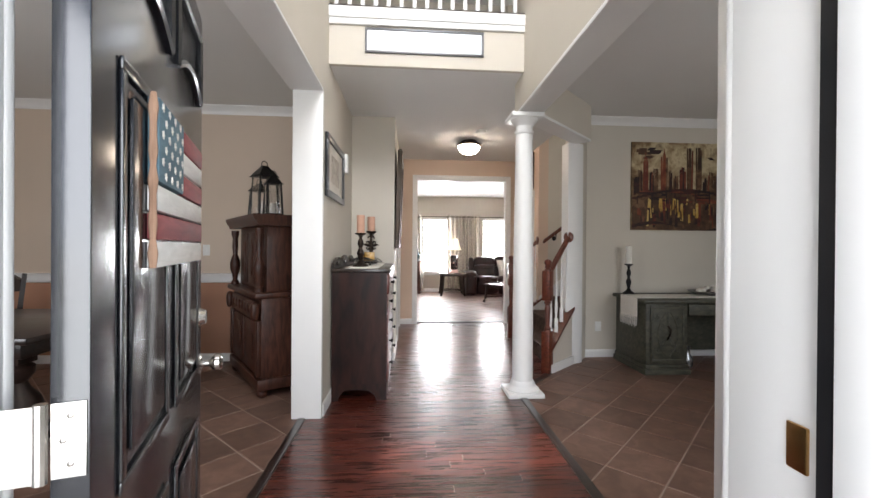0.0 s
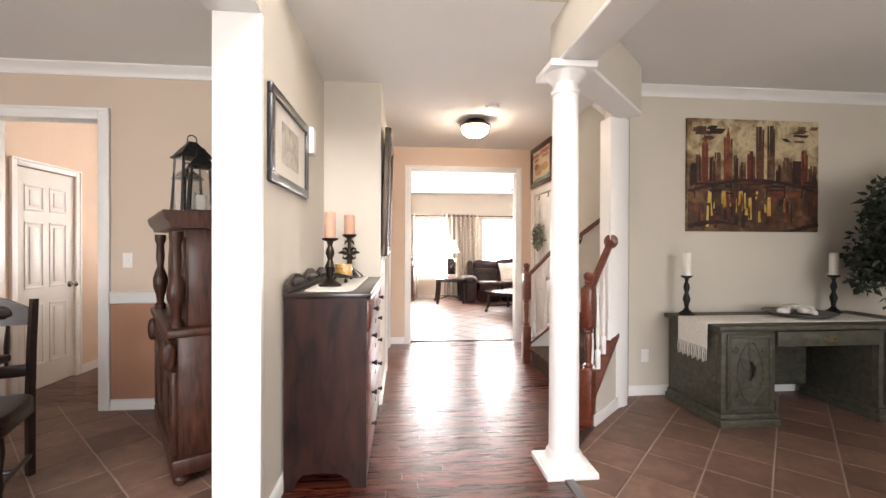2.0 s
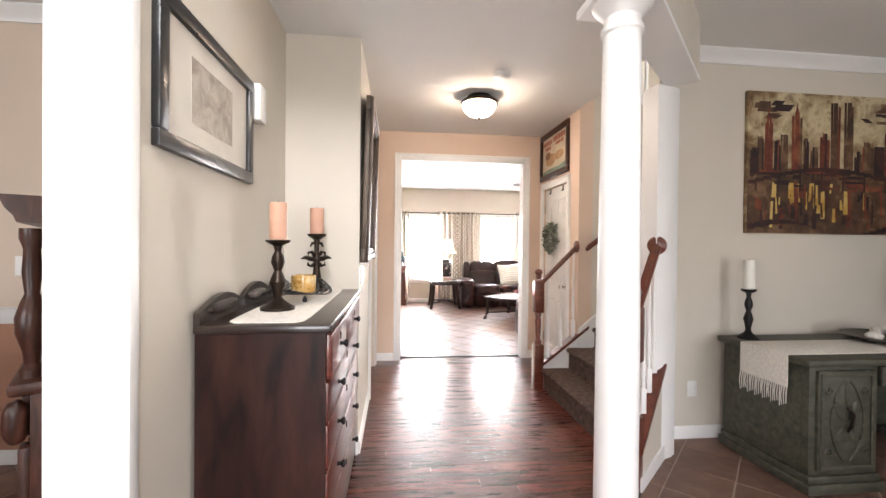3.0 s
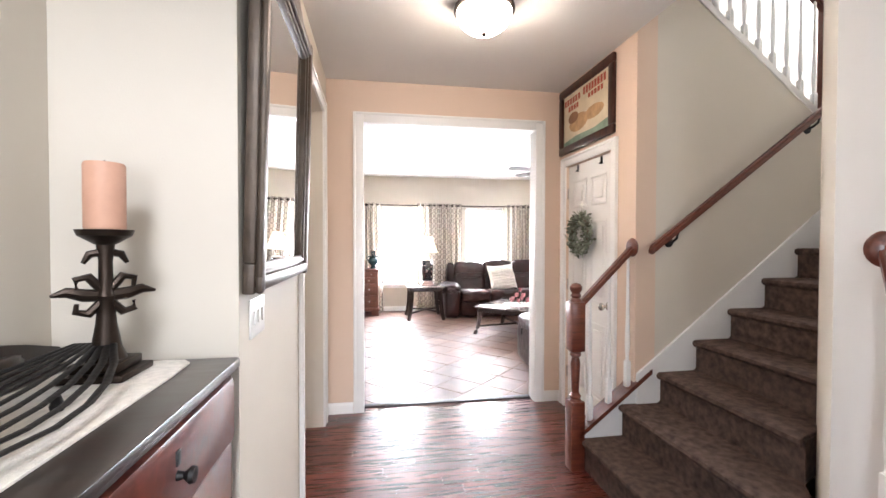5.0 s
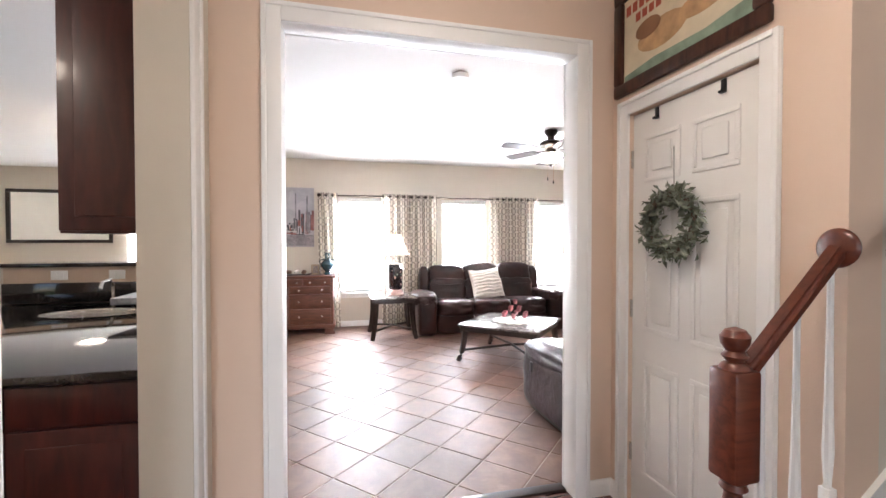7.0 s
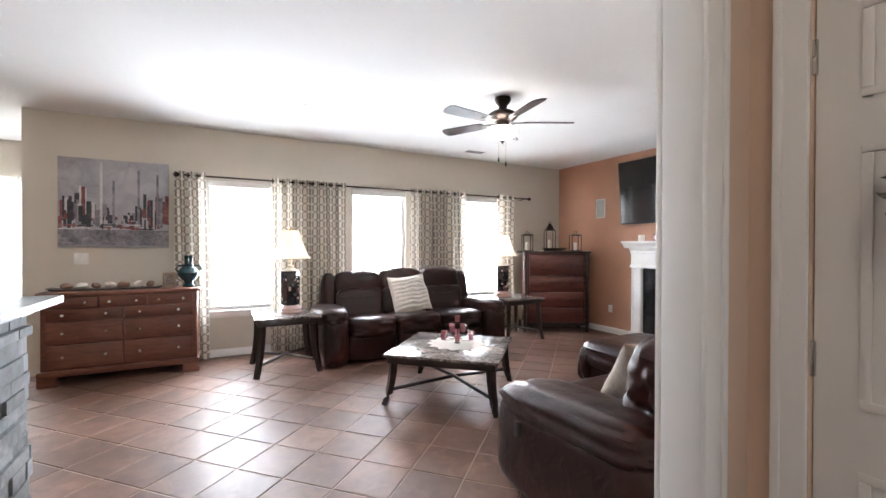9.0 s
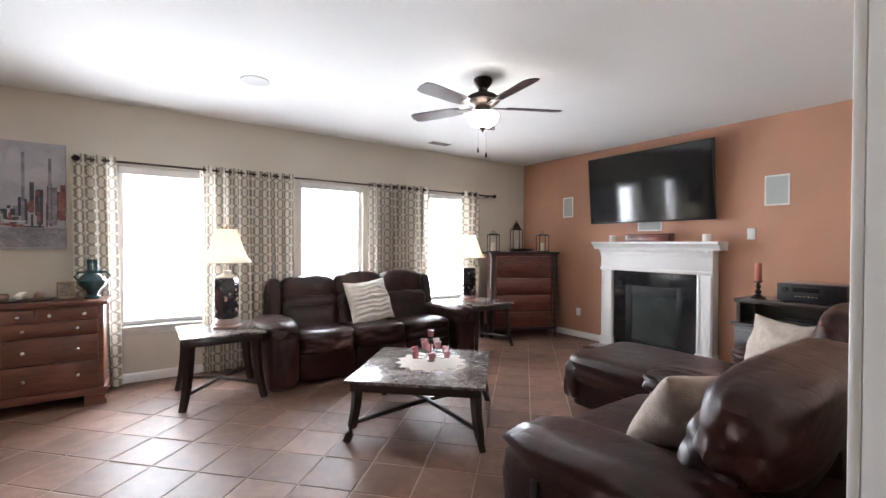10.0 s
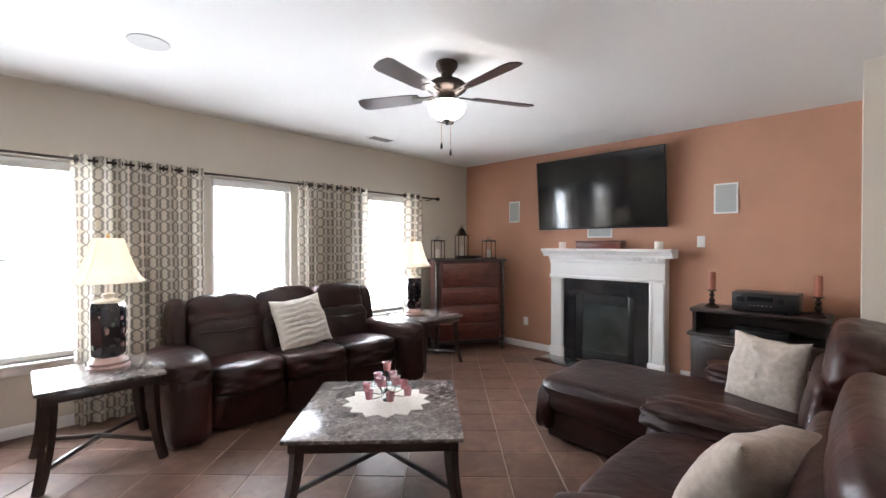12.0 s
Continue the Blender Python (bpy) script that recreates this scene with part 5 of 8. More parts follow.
for k in range(80):
    u = rngp.uniform(0.0, 0.97)
    v = rngp.uniform(0.03, 0.26)
    gold = 0.12 < u < 0.75 and rngp.random() < 0.30
    stroke(u, u + rngp.uniform(0.010, 0.034), v, min(v + rngp.uniform(0.05, 0.20), 0.36), 2 if gold else rngp.choice((0, 0, 1, 3, 3)), 0.0030 + 0.00003 * k, 0.003, rngp.uniform(-0.006, 0.006))
# the bridge: a low arch with its piers
for k in range(22):
    u = k / 22
    z = 0.36 + 0.10 * math.sin(math.pi * min(u * 1.05, 1.0))
    stroke(u, u + 0.05, z - 0.012, z + 0.014, 3, 0.0058, 0.0, 0.0)
    if k % 3 == 1:
        stroke(u, u + 0.010, 0.30, z, 3, 0.0056)
    stroke(u, u + 0.05, 0.03 + 0.04 * math.sin(7 * u), 0.05 + 0.05 * math.sin(7 * u + 0.4), 3, 0.0060)
cover_plate("x", 5.18, -1, 2.17, 0.36, 0.075, 0.115, "white wall outlet in the study", "wall_outlet", 2)
# ficus tree
tree = thing("ficus_tree", pose(4.24, 4.66, 0), "dark-leaved potted ficus tree beside the desk", "plant")
POT = mat("aged_brass_pot", (0.30, 0.20, 0.09), 0.35, metal=0.9, vary=0.2)
part("pot", lathe([(0.15, 0), (0.16, 0.01), (0.17, 0.26), (0.185, 0.28), (0.185, 0.30), (0.165, 0.30), (0.155, 0.26), (0.004, 0.25)], 28), POT, tree, "dull brass pot")
TRUNK = mat("ficus_bark", (0.12, 0.085, 0.06), 0.9, vary=0.25, scale=14, bump=0.7, bump_scale=60)
for s in (-1, 1):
    part("trunk", sweep([(s * 0.05 * math.cos(3 * z), 0.05 * math.sin(3.2 * z + s), 0.25 + z) for z in [0.12 * k for k in range(9)]], [0.028 - 0.0018 * k for k in range(9)], 8), TRUNK, tree)
rb = random.Random(3)
for k in range(10):
    a = k * 0.63
    part("limb", sweep([(0, 0, 0.9 + 0.04 * k), (0.15 * math.cos(a), 0.15 * math.sin(a), 1.1 + 0.05 * k), (0.36 * math.cos(a), 0.30 * math.sin(a), 1.25 + 0.05 * k)], [0.012, 0.009, 0.004], 6), TRUNK, tree)
FOLIAGE = mat("ficus_leaf", (0.022, 0.030, 0.020), 0.5, vary=0.5, scale=9, spec=0.3)
for k, (c, sz, n) in enumerate((((0, 0, 1.46), (0.56, 0.46, 0.58), 2500), ((-0.28, -0.10, 1.25), (0.36, 0.32, 0.40), 1000), ((0.10, -0.05, 1.80), (0.36, 0.28, 0.34), 700), ((-0.30, -0.12, 1.74), (0.30, 0.24, 0.30), 500))):
    me = leaf_cloud(n, c, sz, 0.075, 11 + k)
    me.materials.append(FOLIAGE)
    o = new("crown", me)
    o.parent = tree

# ---------------------------------------------------------------- staircase
RUN, RISE, X1 = 0.254, 0.197, 1.43
stair = tagged(thing("staircase", Matrix.Identity(4), "straight staircase covered in dark brown carpet", "stairs"), kind="structure")


def near_edge(x):
    return min(4.70 + (x - 1.40) * 1.22, 5.365) if x < 2.14 else 5.462


for i in range(10):
    xa, xb, z = X1 + RUN * i, X1 + RUN * (i + 1), RISE * (i + 1)
    if i == 9:
        xb = 4.99
    bm = prism([(xa + 0.022, near_edge(xa)), (xa + 0.022, 6.285), (xb + 0.03, 6.285), (xb + 0.03, near_edge(xb))], z - RISE + 0.001, z - 0.012)
    nose = [(xa + 0.030, z - 0.050), (xa + 0.006, z - 0.042), (xa - 0.006, z - 0.026), (xa - 0.002, z - 0.008), (xa + 0.018, z), (xb + 0.028, z), (xb + 0.028, z - 0.050)]
    yb = 6.285
    lo = [bm.verts.new((x, near_edge(max(x, xa)), q)) for x, q in nose]
    hi = [bm.verts.new((x, yb, q)) for x, q in nose]
    bm.faces.new(lo)
    bm.faces.new(hi[::-1])
    for k in range(len(nose)):
        bm.faces.new((lo[k], hi[k], hi[(k + 1) % len(nose)], lo[(k + 1) % len(nose)]))
    part("carpeted_step", bm, CARPET, stair)
# white stringers, skirt boards and cherry caps
slope = RISE / RUN
zs = lambda x, lift: RISE + (x - X1) * slope + lift
part("far_stringer", extrude_profile([(1.43, 0.0), (1.93, 0.0), (1.93, zs(1.93, 0.02)), (1.43, zs(1.43, 0.02))], "y", 6.287, 6.345), WHITE, stair, "white painted stringer")
part("far_cap", extrude_profile([(1.41, zs(1.41, 0.02)), (1.90, zs(1.90, 0.02)), (1.90, zs(1.90, 0.05)), (1.41, zs(1.41, 0.05))], "y", 6.265, 6.375), CHERRYRAIL, stair, "cherry cap under the balusters")
part("skirt_board", extrude_profile([(1.80, zs(1.80, -0.2)), (4.0, zs(4.0, -0.2)), (4.0, zs(4.0, 0.10)), (1.80, zs(1.80, 0.10))], "y", 6.272, 6.289), WHITE, stair, "white painted skirt board along the wall")


def slanted(p, q, y_off, lift0, lift1, width):
    """A sloping board in the upright plane through the plan points p and q."""
    bm = bmesh.new()
    p, q = Vector((*p, 0)), Vector((*q, 0))
    d = (q - p).normalized()
    n = Vector((-d.y, d.x, 0))
    cs_ = []
    for s in (y_off, y_off + width):
        for pt, za, zb in ((p, *lift0), (q, *lift1)):
            for z in (za, zb):
                cs_.append(bm.verts.new(pt + n * s + Vector((0, 0, z))))
    a = cs_
    for f in ((0, 1, 3, 2), (4, 6, 7, 5), (0, 4, 5, 1), (2, 3, 7, 6), (1, 5, 7, 3), (0, 2, 6, 4)):
        bm.faces.new([a[i] for i in f])
    return bm


NP, NQ = (1.36, 4.58), (1.735, 4.93)
part("near_kneewall", slanted(NP, NQ, -0.035, (0.0, 0.22), (0.0, 0.60), 0.07), BEIGE, stair, "beige painted knee wall")
part("near_kneewall_base", slanted(NP, NQ, -0.050, (0.0, 0.09), (0.0, 0.09), 0.014), WHITE, stair, "white baseboard")
part("near_cap", slanted(NP, NQ, -0.055, (0.22, 0.25), (0.60, 0.63), 0.11), CHERRYRAIL, stair, "cherry cap under the balusters")


def newel(parent_ob, x, y, rz):
    m = pose(x, y, 0, 0, 0, rz)
    bm = boxes((-0.045, 0.045, -0.045, 0.045, 0, 0.43), bevel=0.005)
    box(bm, -0.045, 0.045, -0.045, 0.045, 0.74, 1.05, bevel=0.010)
    lathe([(0.040, 0.43), (0.030, 0.445), (0.036, 0.46), (0.022, 0.48), (0.026, 0.58), (0.030, 0.66), (0.022, 0.70), (0.036, 0.715), (0.030, 0.73), (0.040, 0.74)], 18, bm)
    bmesh.ops.transform(bm, matrix=m, verts=bm.verts)
    nw = part("newel_post", bm, CHERRYRAIL, parent_ob)
    part("finial", lathe([(0.040, 1.05), (0.034, 1.062), (0.022, 1.07), (0.034, 1.085), (0.024, 1.10), (0.036, 1.12), (0.038, 1.14), (0.026, 1.158), (0.004, 1.166)], 18, m=m), CHERRYRAIL, nw)
    return nw


def stair_rail(p, q, label, zp, zq):
    ob = thing("stair_railing", Matrix.Identity(4), label, "railing", "stair railings")
    newel(ob, *p, 0 if p[1] > 6 else 43)
    d = Vector((q[0] - p[0], q[1] - p[1], 0))
    bm = slanted(p, q, -0.028, (zp[0] - 0.028, zp[0] + 0.028), (zp[1] - 0.028, zp[1] + 0.028), 0.056)
    bmesh.ops.bevel(bm, geom=bm.edges[:], offset=0.012, segments=3, affect="EDGES")
    part("handrail", bm, CHERRYRAIL, ob)
    ang = math.atan2(d.y, d.x)
    part("rosette", lathe([(0.058, 0), (0.060, 0.006), (0.054, 0.014), (0.044, 0.018), (0.004, 0.020)], 24, m=Matrix.Translation((q[0], q[1], zp[1])) @ Matrix.Rotation(ang, 4, "Z") @ Matrix.Rotation(radians(-90), 4, "Y")), CHERRYRAIL, ob, "round cherry rosette on the wall")
    for k in range(zq[2]):
        f = (k + 0.75) / zq[2] if p[1] > 6 else (k + 0.6) / zq[2]
        baluster(ob, p[0] + d.x * f, p[1] + d.y * f, zq[0] + (zq[1] - zq[0]) * f, zp[0] + (zp[1] - zp[0]) * f - 0.02)
    return ob


stair_rail((1.40, 6.31), (1.785, 6.31), "cherry newel and handrail with white balusters by the closet", (1.00, 1.385), (zs(1.40, 0.05), zs(1.785, 0.05), 3))
stair_rail(NP, (1.70, 4.90), "cherry newel and handrail with white balusters by the study", (1.00, 1.40), (0.24, 0.62, 4))
wr = thing("wall_handrail", Matrix.Identity(4), "cherry wall handrail on dark metal brackets", "handrail")
bm = slanted((1.83, 6.205), (4.0, 6.205), -0.027, (1.335, 1.39), (1.335 + 2.17 * 0.745, 1.39 + 2.17 * 0.745), 0.054)
bmesh.ops.bevel(bm, geom=bm.edges[:], offset=0.014, segments=3, affect="EDGES")
part("rail", bm, CHERRYRAIL, wr)
for x in (2.02, 3.05, 3.9):
    z = 1.335 + (x - 1.83) * 0.745
    bm = sweep([(x, 6.205, z), (x, 6.215, z - 0.035), (x, 6.25, z - 0.055), (x, 6.287, z - 0.06)], 0.008, 8)
    lathe([(0.032, 0), (0.030, 0.006), (0.012, 0.012)], 18, bm, Matrix.Translation((x, 6.289, z - 0.06)) @ Matrix.Rotation(radians(90), 4, "X"))
    part("bracket", bm, BLACKMETAL, wr, "dark metal bracket")
# upper flight on the far side of the wall
UP = [(3.55, 1.98), (2.10, 3.09)]
us = -(3.09 - 1.98) / 1.45
part("upper_stringer_cap", slanted((3.55, 6.355), (2.0, 6.355), -0.075, (1.948, 2.00), (1.948 - 1.55 * us, 2.00 - 1.55 * us), 0.15), WHITE, stair, "white painted cap on the stair wall")
part("upper_shoe", slanted((3.55, 6.355), (2.0, 6.355), -0.05, (2.001, 2.015), (2.001 - 1.55 * us, 2.015 - 1.55 * us), 0.10), DARKWOOD, stair)
upf = thing("upper_railing", Matrix.Identity(4), "white balusters and cherry rail of the upper flight", "railing")
for k in range(11):
    x = 3.18 - 0.112 * k
    z = 2.01 - (3.55 - x) * us
    baluster(upf, x, 6.355, z, z + 0.80)
bm = slanted((3.30, 6.355), (2.0, 6.355), -0.028, (2.80 - 0.25 * us, 2.86 - 0.25 * us), (2.80 - 1.55 * us, 2.86 - 1.55 * us), 0.056)
bmesh.ops.bevel(bm, geom=bm.edges[:], offset=0.012, segments=2, affect="EDGES")
part("handrail", bm, CHERRYRAIL, upf)
part("newel_post", boxes((3.255, 3.345, 6.31, 6.40, 2.10, 3.17), bevel=0.008), CHERRYRAIL, upf)
structure("upper_flight", slanted((3.7, 6.45), (1.95, 6.45), 0.0, (1.7, 1.9), (1.7 - 1.75 * us, 1.9 - 1.75 * us), -1.0), CARPET, "brown carpeted upper stair flight", "stairs")
w2 = tagged(new("window_2"), "white framed stair landing window", "window", "", "structure")
part("window_frame", frame_bars(bmesh.new(), "y", 5.06, 1, 6.35, 7.35, 3.25, 4.55, 0.05, 0.06), WHITE, w2)
part("window_bar", boxes((5.07, 5.10, 6.40, 7.30, 3.88, 3.92)), WHITE, w2)

# ---------------------------------------------------------------- rear hall
cd = tagged(new("door_3"), "white six-panel closet door, closed", "door", "", "structure")
cd.matrix_world = pose(HX1 + 0.018, 7.257, 0.008, 0, 0, -90)
panel_door(cd, 0.694, 2.045, 0.035, DOORWHITE, [(0.09, 0.315), (0.38, 0.605)], [(0.22, 0.80), (0.95, 1.58), (1.69, 1.92)], -1)
knob_set(cd, 0.635, 0.95, -1, 0.035)
for z in (0.30, 1.05, 1.82):
    part("hinge", boxes((-0.010, 0.006, -0.012, 0.002, z - 0.045, z + 0.045), bevel=0.002), NICKEL, cd, "satin nickel hinge")
for x in (0.17, 0.53):
    part("over_door_hook", boxes((x - 0.012, x + 0.012, -0.006, -0.0012, 1.985, 2.04), (x - 0.012, x + 0.012, -0.02, -0.006, 1.985, 1.995), bevel=0.001), BLACKMETAL, cd, "black over-door hook")
wre = thing("wreath", pose(HX1 - 0.02, 6.93, 1.485, 0, 0, 90), "dried grey-green leaf wreath hanging on the closet door", "wreath")
WREATHLEAF = mat("dusty_leaf", (0.11, 0.12, 0.08), 0.85, vary=0.45, scale=14)
for k, n in enumerate((620, 460)):
    me = leaf_cloud(n, (0, 0.03, 0), (1, 1, 1), 0.040, 31 + k, ring=(0.128, 0.026))
    me.materials.append(WREATHLEAF if k else mat("silver_leaf", (0.24, 0.26, 0.20), 0.85, vary=0.4, scale=14))
    o = new("leaves", me)
    o.parent = wre
part("twig_ring", sweep([(0.128 * math.cos(a), 0.03, 0.128 * math.sin(a)) for a in [2 * math.pi * k / 24 for k in range(25)]], 0.014, 7), TRUNK, wre)
part("hanger", sweep([(-0.004, 0.012, 0.11), (0, 0.012, 0.34)], 0.0025, 5), mat("grey_ribbon", (0.35, 0.33, 0.30), 0.9), wre)
post = thing("circus_poster", Matrix.Identity(4), "dark wood framed vintage circus poster above the closet door", "poster")
Y0, Y1, Z0, Z1 = 6.515, 7.362, 2.165, 2.715
part("frame", frame_bars(bmesh.new(), "y", HX1, -1, Y0, Y1, Z0, Z1, 0.065, 0.03, 0.010), WALNUT, post)
part("sheet", slab("y", HX1, -1, Y0 + 0.06, Y1 - 0.06, Z0 + 0.06, Z1 - 0.06, 0.004, 0.010), mat("aged_paper", (0.62, 0.53, 0.38), 0.7, vary=0.1, scale=9), post)
INKRED = mat("poster_red", (0.36, 0.07, 0.04), 0.7, vary=0.15, scale=30)
INKTAN = mat("poster_tan", (0.45, 0.27, 0.13), 0.7, vary=0.25, scale=16)
INKTEAL = mat("poster_teal", (0.20, 0.27, 0.20), 0.7, vary=0.25, scale=16)


def poster_shape(pts, material, lift, name):
    bm = bmesh.new()
    bm.faces.new([bm.verts.new((HX1 - 0.010 - lift, Y1 - 0.07 - u * (Y1 - Y0 - 0.14), Z0 + 0.07 + v * (Z1 - Z0 - 0.14))) for u, v in pts])
    bm.normal_update()
    bmesh.ops.solidify(bm, geom=bm.faces[:], thickness=0.0008)
    part(name, bm, material, post)


poster_shape([(0, 0), (1, 0), (1, 0.16), (0.7, 0.10), (0.3, 0.12), (0, 0.07)], INKTEAL, 0.0012, "ground_band")
ell = lambda cx, cy, rx, ry: [(cx + rx * math.cos(a), cy + ry * math.sin(a)) for a in [2 * math.pi * k / 18 for k in range(18)]]
poster_shape(ell(0.36, 0.36, 0.22, 0.17), INKTAN, 0.0024, "animal_shape")
poster_shape(ell(0.70, 0.40, 0.20, 0.12), INKTAN, 0.0026, "animal_shape")
poster_shape(ell(0.24, 0.50, 0.12, 0.11), mat("poster_brown", (0.25, 0.12, 0.06), 0.7, vary=0.2), 0.0034, "animal_shape")
for u, w, v0, v1 in ((0.02, 0.40, 0.80, 0.92), (0.12, 0.26, 0.66, 0.76), (0.47, 0.48, 0.82, 0.96), (0.58, 0.32, 0.70, 0.79)):
    n = max(3, round(w / 0.062))
    for k in range(n):
        a = u + w * k / n
        poster_shape([(a, v0), (a + w / n * 0.72, v0), (a + w / n * 0.72, v1), (a, v1)], INKRED, 0.0030, "lettering_bar")
mir = thing("wall_mirror", pose(HX0 + 0.004, 5.60, 1.265, 0, 1.6, 0), "large mirror in a wide dark bronze moulded frame", "mirror")
MF = mat("bronze_frame", (0.085, 0.062, 0.045), 0.42, metal=0.35, vary=0.3, scale=12, bump=0.4, bump_scale=50)
w, hh = 0.44, 1.11
for a in ((-w, w, 0.0, 0.09, 1), (-w, w, hh - 0.09, hh, 1), (-w, -w + 0.09, 0.09, hh - 0.09, 0), (w - 0.09, w, 0.09, hh - 0.09, 0)):
    bm = boxes((0.0, 0.035, a[0], a[1], a[2], a[3]), bevel=0.006)
    if a[4]:
        box(bm, 0.033, 0.055, a[0] + 0.01, a[1] - 0.01, a[2] + (0.012 if a[2] == 0 else 0.035), a[3] - (0.035 if a[2] == 0 else 0.012), bevel=0.010)
        box(bm, 0.033, 0.044, a[0] + 0.06, a[1] - 0.06, a[2] + (0.062 if a[2] == 0 else 0.012), a[3] - (0.012 if a[2] == 0 else 0.062), bevel=0.005)
    else:
        s = -1 if a[0] < 0 else 1
        box(bm, 0.033, 0.055, a[0] + (0.012 if s < 0 else 0.035), a[1] - (0.035 if s < 0 else 0.012), a[2] - 0.09, a[3] + 0.09, bevel=0.010)
        box(bm, 0.033, 0.044, a[0] + (0.062 if s < 0 else 0.012), a[1] - (0.012 if s < 0 else 0.062), a[2] - 0.02, a[3] + 0.02, bevel=0.005)
    part("frame_side", bm, MF, mir)
part("mirror_glass", boxes((0.012, 0.022, -w + 0.08, w - 0.08, 0.08, hh - 0.08)), MIRROR, mir, "silvered mirror glass")
part("crest", extrude_profile([(-0.30, hh)] + [(-0.30 + 0.60 * k / 14, hh + 0.10 * math.sin(math.pi * k / 14) ** 0.7) for k in range(1, 14)] + [(0.30, hh)], "x", 0.005, 0.035), MF, mir)
cover_plate("y", HX0, 1, 5.33, 1.175, 0.165, 0.125, "white triple light switch under the mirror", "light_switch", 3)
lm = thing("ceiling_lamp", pose(0.75, 6.10, H), "lit flush ceiling lamp with a frosted bowl and bronze rim", "lamp", "flush ceiling lamps")
part("rim", lathe([(0.06, 0), (0.105, -0.004), (0.120, -0.030), (0.150, -0.042), (0.166, -0.056), (0.166, -0.072), (0.152, -0.078)], 36), BRONZE, lm, "bronze pan")
part("bowl", lathe([(0.150, -0.070), (0.147, -0.100), (0.130, -0.138), (0.092, -0.170), (0.040, -0.188), (0.003, -0.190)], 36, cap=False), LAMPGLASS, lm, "glowing frosted glass bowl")
part("finial", lathe([(0.014, -0.187), (0.016, -0.197), (0.007, -0.207), (0.002, -0.218)], 12), BRONZE, lm)


# second copy is an unseen lamp, added to brighten the far kitchen wall
for x, y in ((-1.95, 6.55), (-2.45, 11.3)):
    copy_thing(lm, pose(x, y, H))


def smoke_alarm(x, y):
    ob = thing("smoke_alarm", pose(x, y, H), "round white plastic smoke alarm on the ceiling", "smoke alarm", "smoke alarms")
    part("housing", lathe([(0.065, 0), (0.068, -0.012), (0.060, -0.032), (0.035, -0.038), (0.003, -0.038)], 28), WHITEPLASTIC, ob)


smoke_alarm(0.83, 5.58)
smoke_alarm(1.27, 8.62)
structure("living_threshold", boxes((0.075, 1.56, 7.475, 7.545, -0.008, 0.014), bevel=0.006), DARKWOOD, "dark stained wood threshold strip", "trim")

# ---------------------------------------------------------------- kitchen beyond the opening
STONE = speckle("grey_ledge_stone", [(0.10, 0.105, 0.11), (0.20, 0.205, 0.21), (0.32, 0.32, 0.32)], 9, 0.8, 0, 0.5, 0.25)
COUNTER = speckle("cream_granite", [(0.20, 0.16, 0.12), (0.45, 0.39, 0.31), (0.62, 0.56, 0.47)], 40, 0.15, 0.5)


def base_cabinet(m, width, label, depth=0.60):
    ob = thing("base_cabinet", m, label, "cabinet", "kitchen cabinets")
    part("body", boxes((0, width, 0.02, depth, 0.10, 0.875)), CABINETRED, ob)
    part("toe_kick", boxes((0, width, 0.07, depth, 0, 0.10)), BLACKPLASTIC, ob)
    n = max(1, round(width / 0.45))
    for k in range(n):
        a, b = width * k / n + 0.006, width * (k + 1) / n - 0.006
        d = part("cabinet_door", boxes((a, b, 0, 0.02, 0.12, 0.70), bevel=0.003), CABINETRED, ob)
        part("door_panel", boxes((a + 0.06, b - 0.06, -0.006, 0.001, 0.18, 0.64), bevel=0.004), CABINETRED, d)
        part("drawer_front", boxes((a, b, 0, 0.02, 0.715, 0.865), bevel=0.003), CABINETRED, ob)
    return ob


def wall_cabinet(m, width, height, label):
    ob = thing("wall_cabinet", m, label, "cabinet", "kitchen wall cabinets")
    part("body", boxes((0, width, 0.02, 0.32, 0, height)), CABINETRED, ob)
    n = max(1, round(width / 0.45))
    for k in range(n):
        a, b = width * k / n + 0.004, width * (k + 1) / n - 0.004
        d = part("cabinet_door", boxes((a, b, 0, 0.02, 0.01, height - 0.01), bevel=0.003), CABINETRED, ob)
        part("door_panel", boxes((a + 0.06, b - 0.06, -0.005, 0.001, 0.07, height - 0.07), bevel=0.004), CABINETRED, d)
    part("crown", boxes((-0.02, width + 0.02, -0.03, 0.32, height, height + 0.06), bevel=0.015), CABINETRED, ob)
    return ob


base_cabinet(pose(-2.2, 7.22, 0), 1.78, "burgundy stained kitchen base cabinets under the counter")
SLATE = speckle("black_polished_granite", [(0.008, 0.007, 0.007), (0.018, 0.014, 0.013), (0.045, 0.036, 0.032)], 60, 0.07, 0.6)
ct = tagged(new("kitchen_counter", mesh_of(boxes((-2.22, -0.415, 7.19, 9.36, 0.876, 0.915), bevel=0.008), "kitchen_counter", SLATE)), "polished black granite kitchen counter", "counter")
part("backsplash", boxes((-2.22, -0.76, 9.335, 9.358, 0.9155, 1.075), bevel=0.003), SLATE, ct)
base_cabinet(pose(-2.2, 7.84, 0), 1.40, "burgundy stained corner cabinets under the sink", 1.50)
sink = thing("sink", pose(-1.30, 8.72, 0.9155), "oval stainless steel sink set in the counter", "sink")
part("basin_rim", lathe([(0.235, 0.0), (0.245, 0.004), (0.225, 0.005), (0.205, 0.0015), (0.20, 0.001)], 32, m=Matrix.Diagonal((1.25, 0.8, 1, 1))), NICKEL, sink)
part("tap", sweep([(0, 0.24, 0.0), (0, 0.24, 0.16), (0, 0.20, 0.21), (0, 0.10, 0.20), (0, 0.07, 0.16)], 0.012, 10), NICKEL, sink, "curved steel tap")
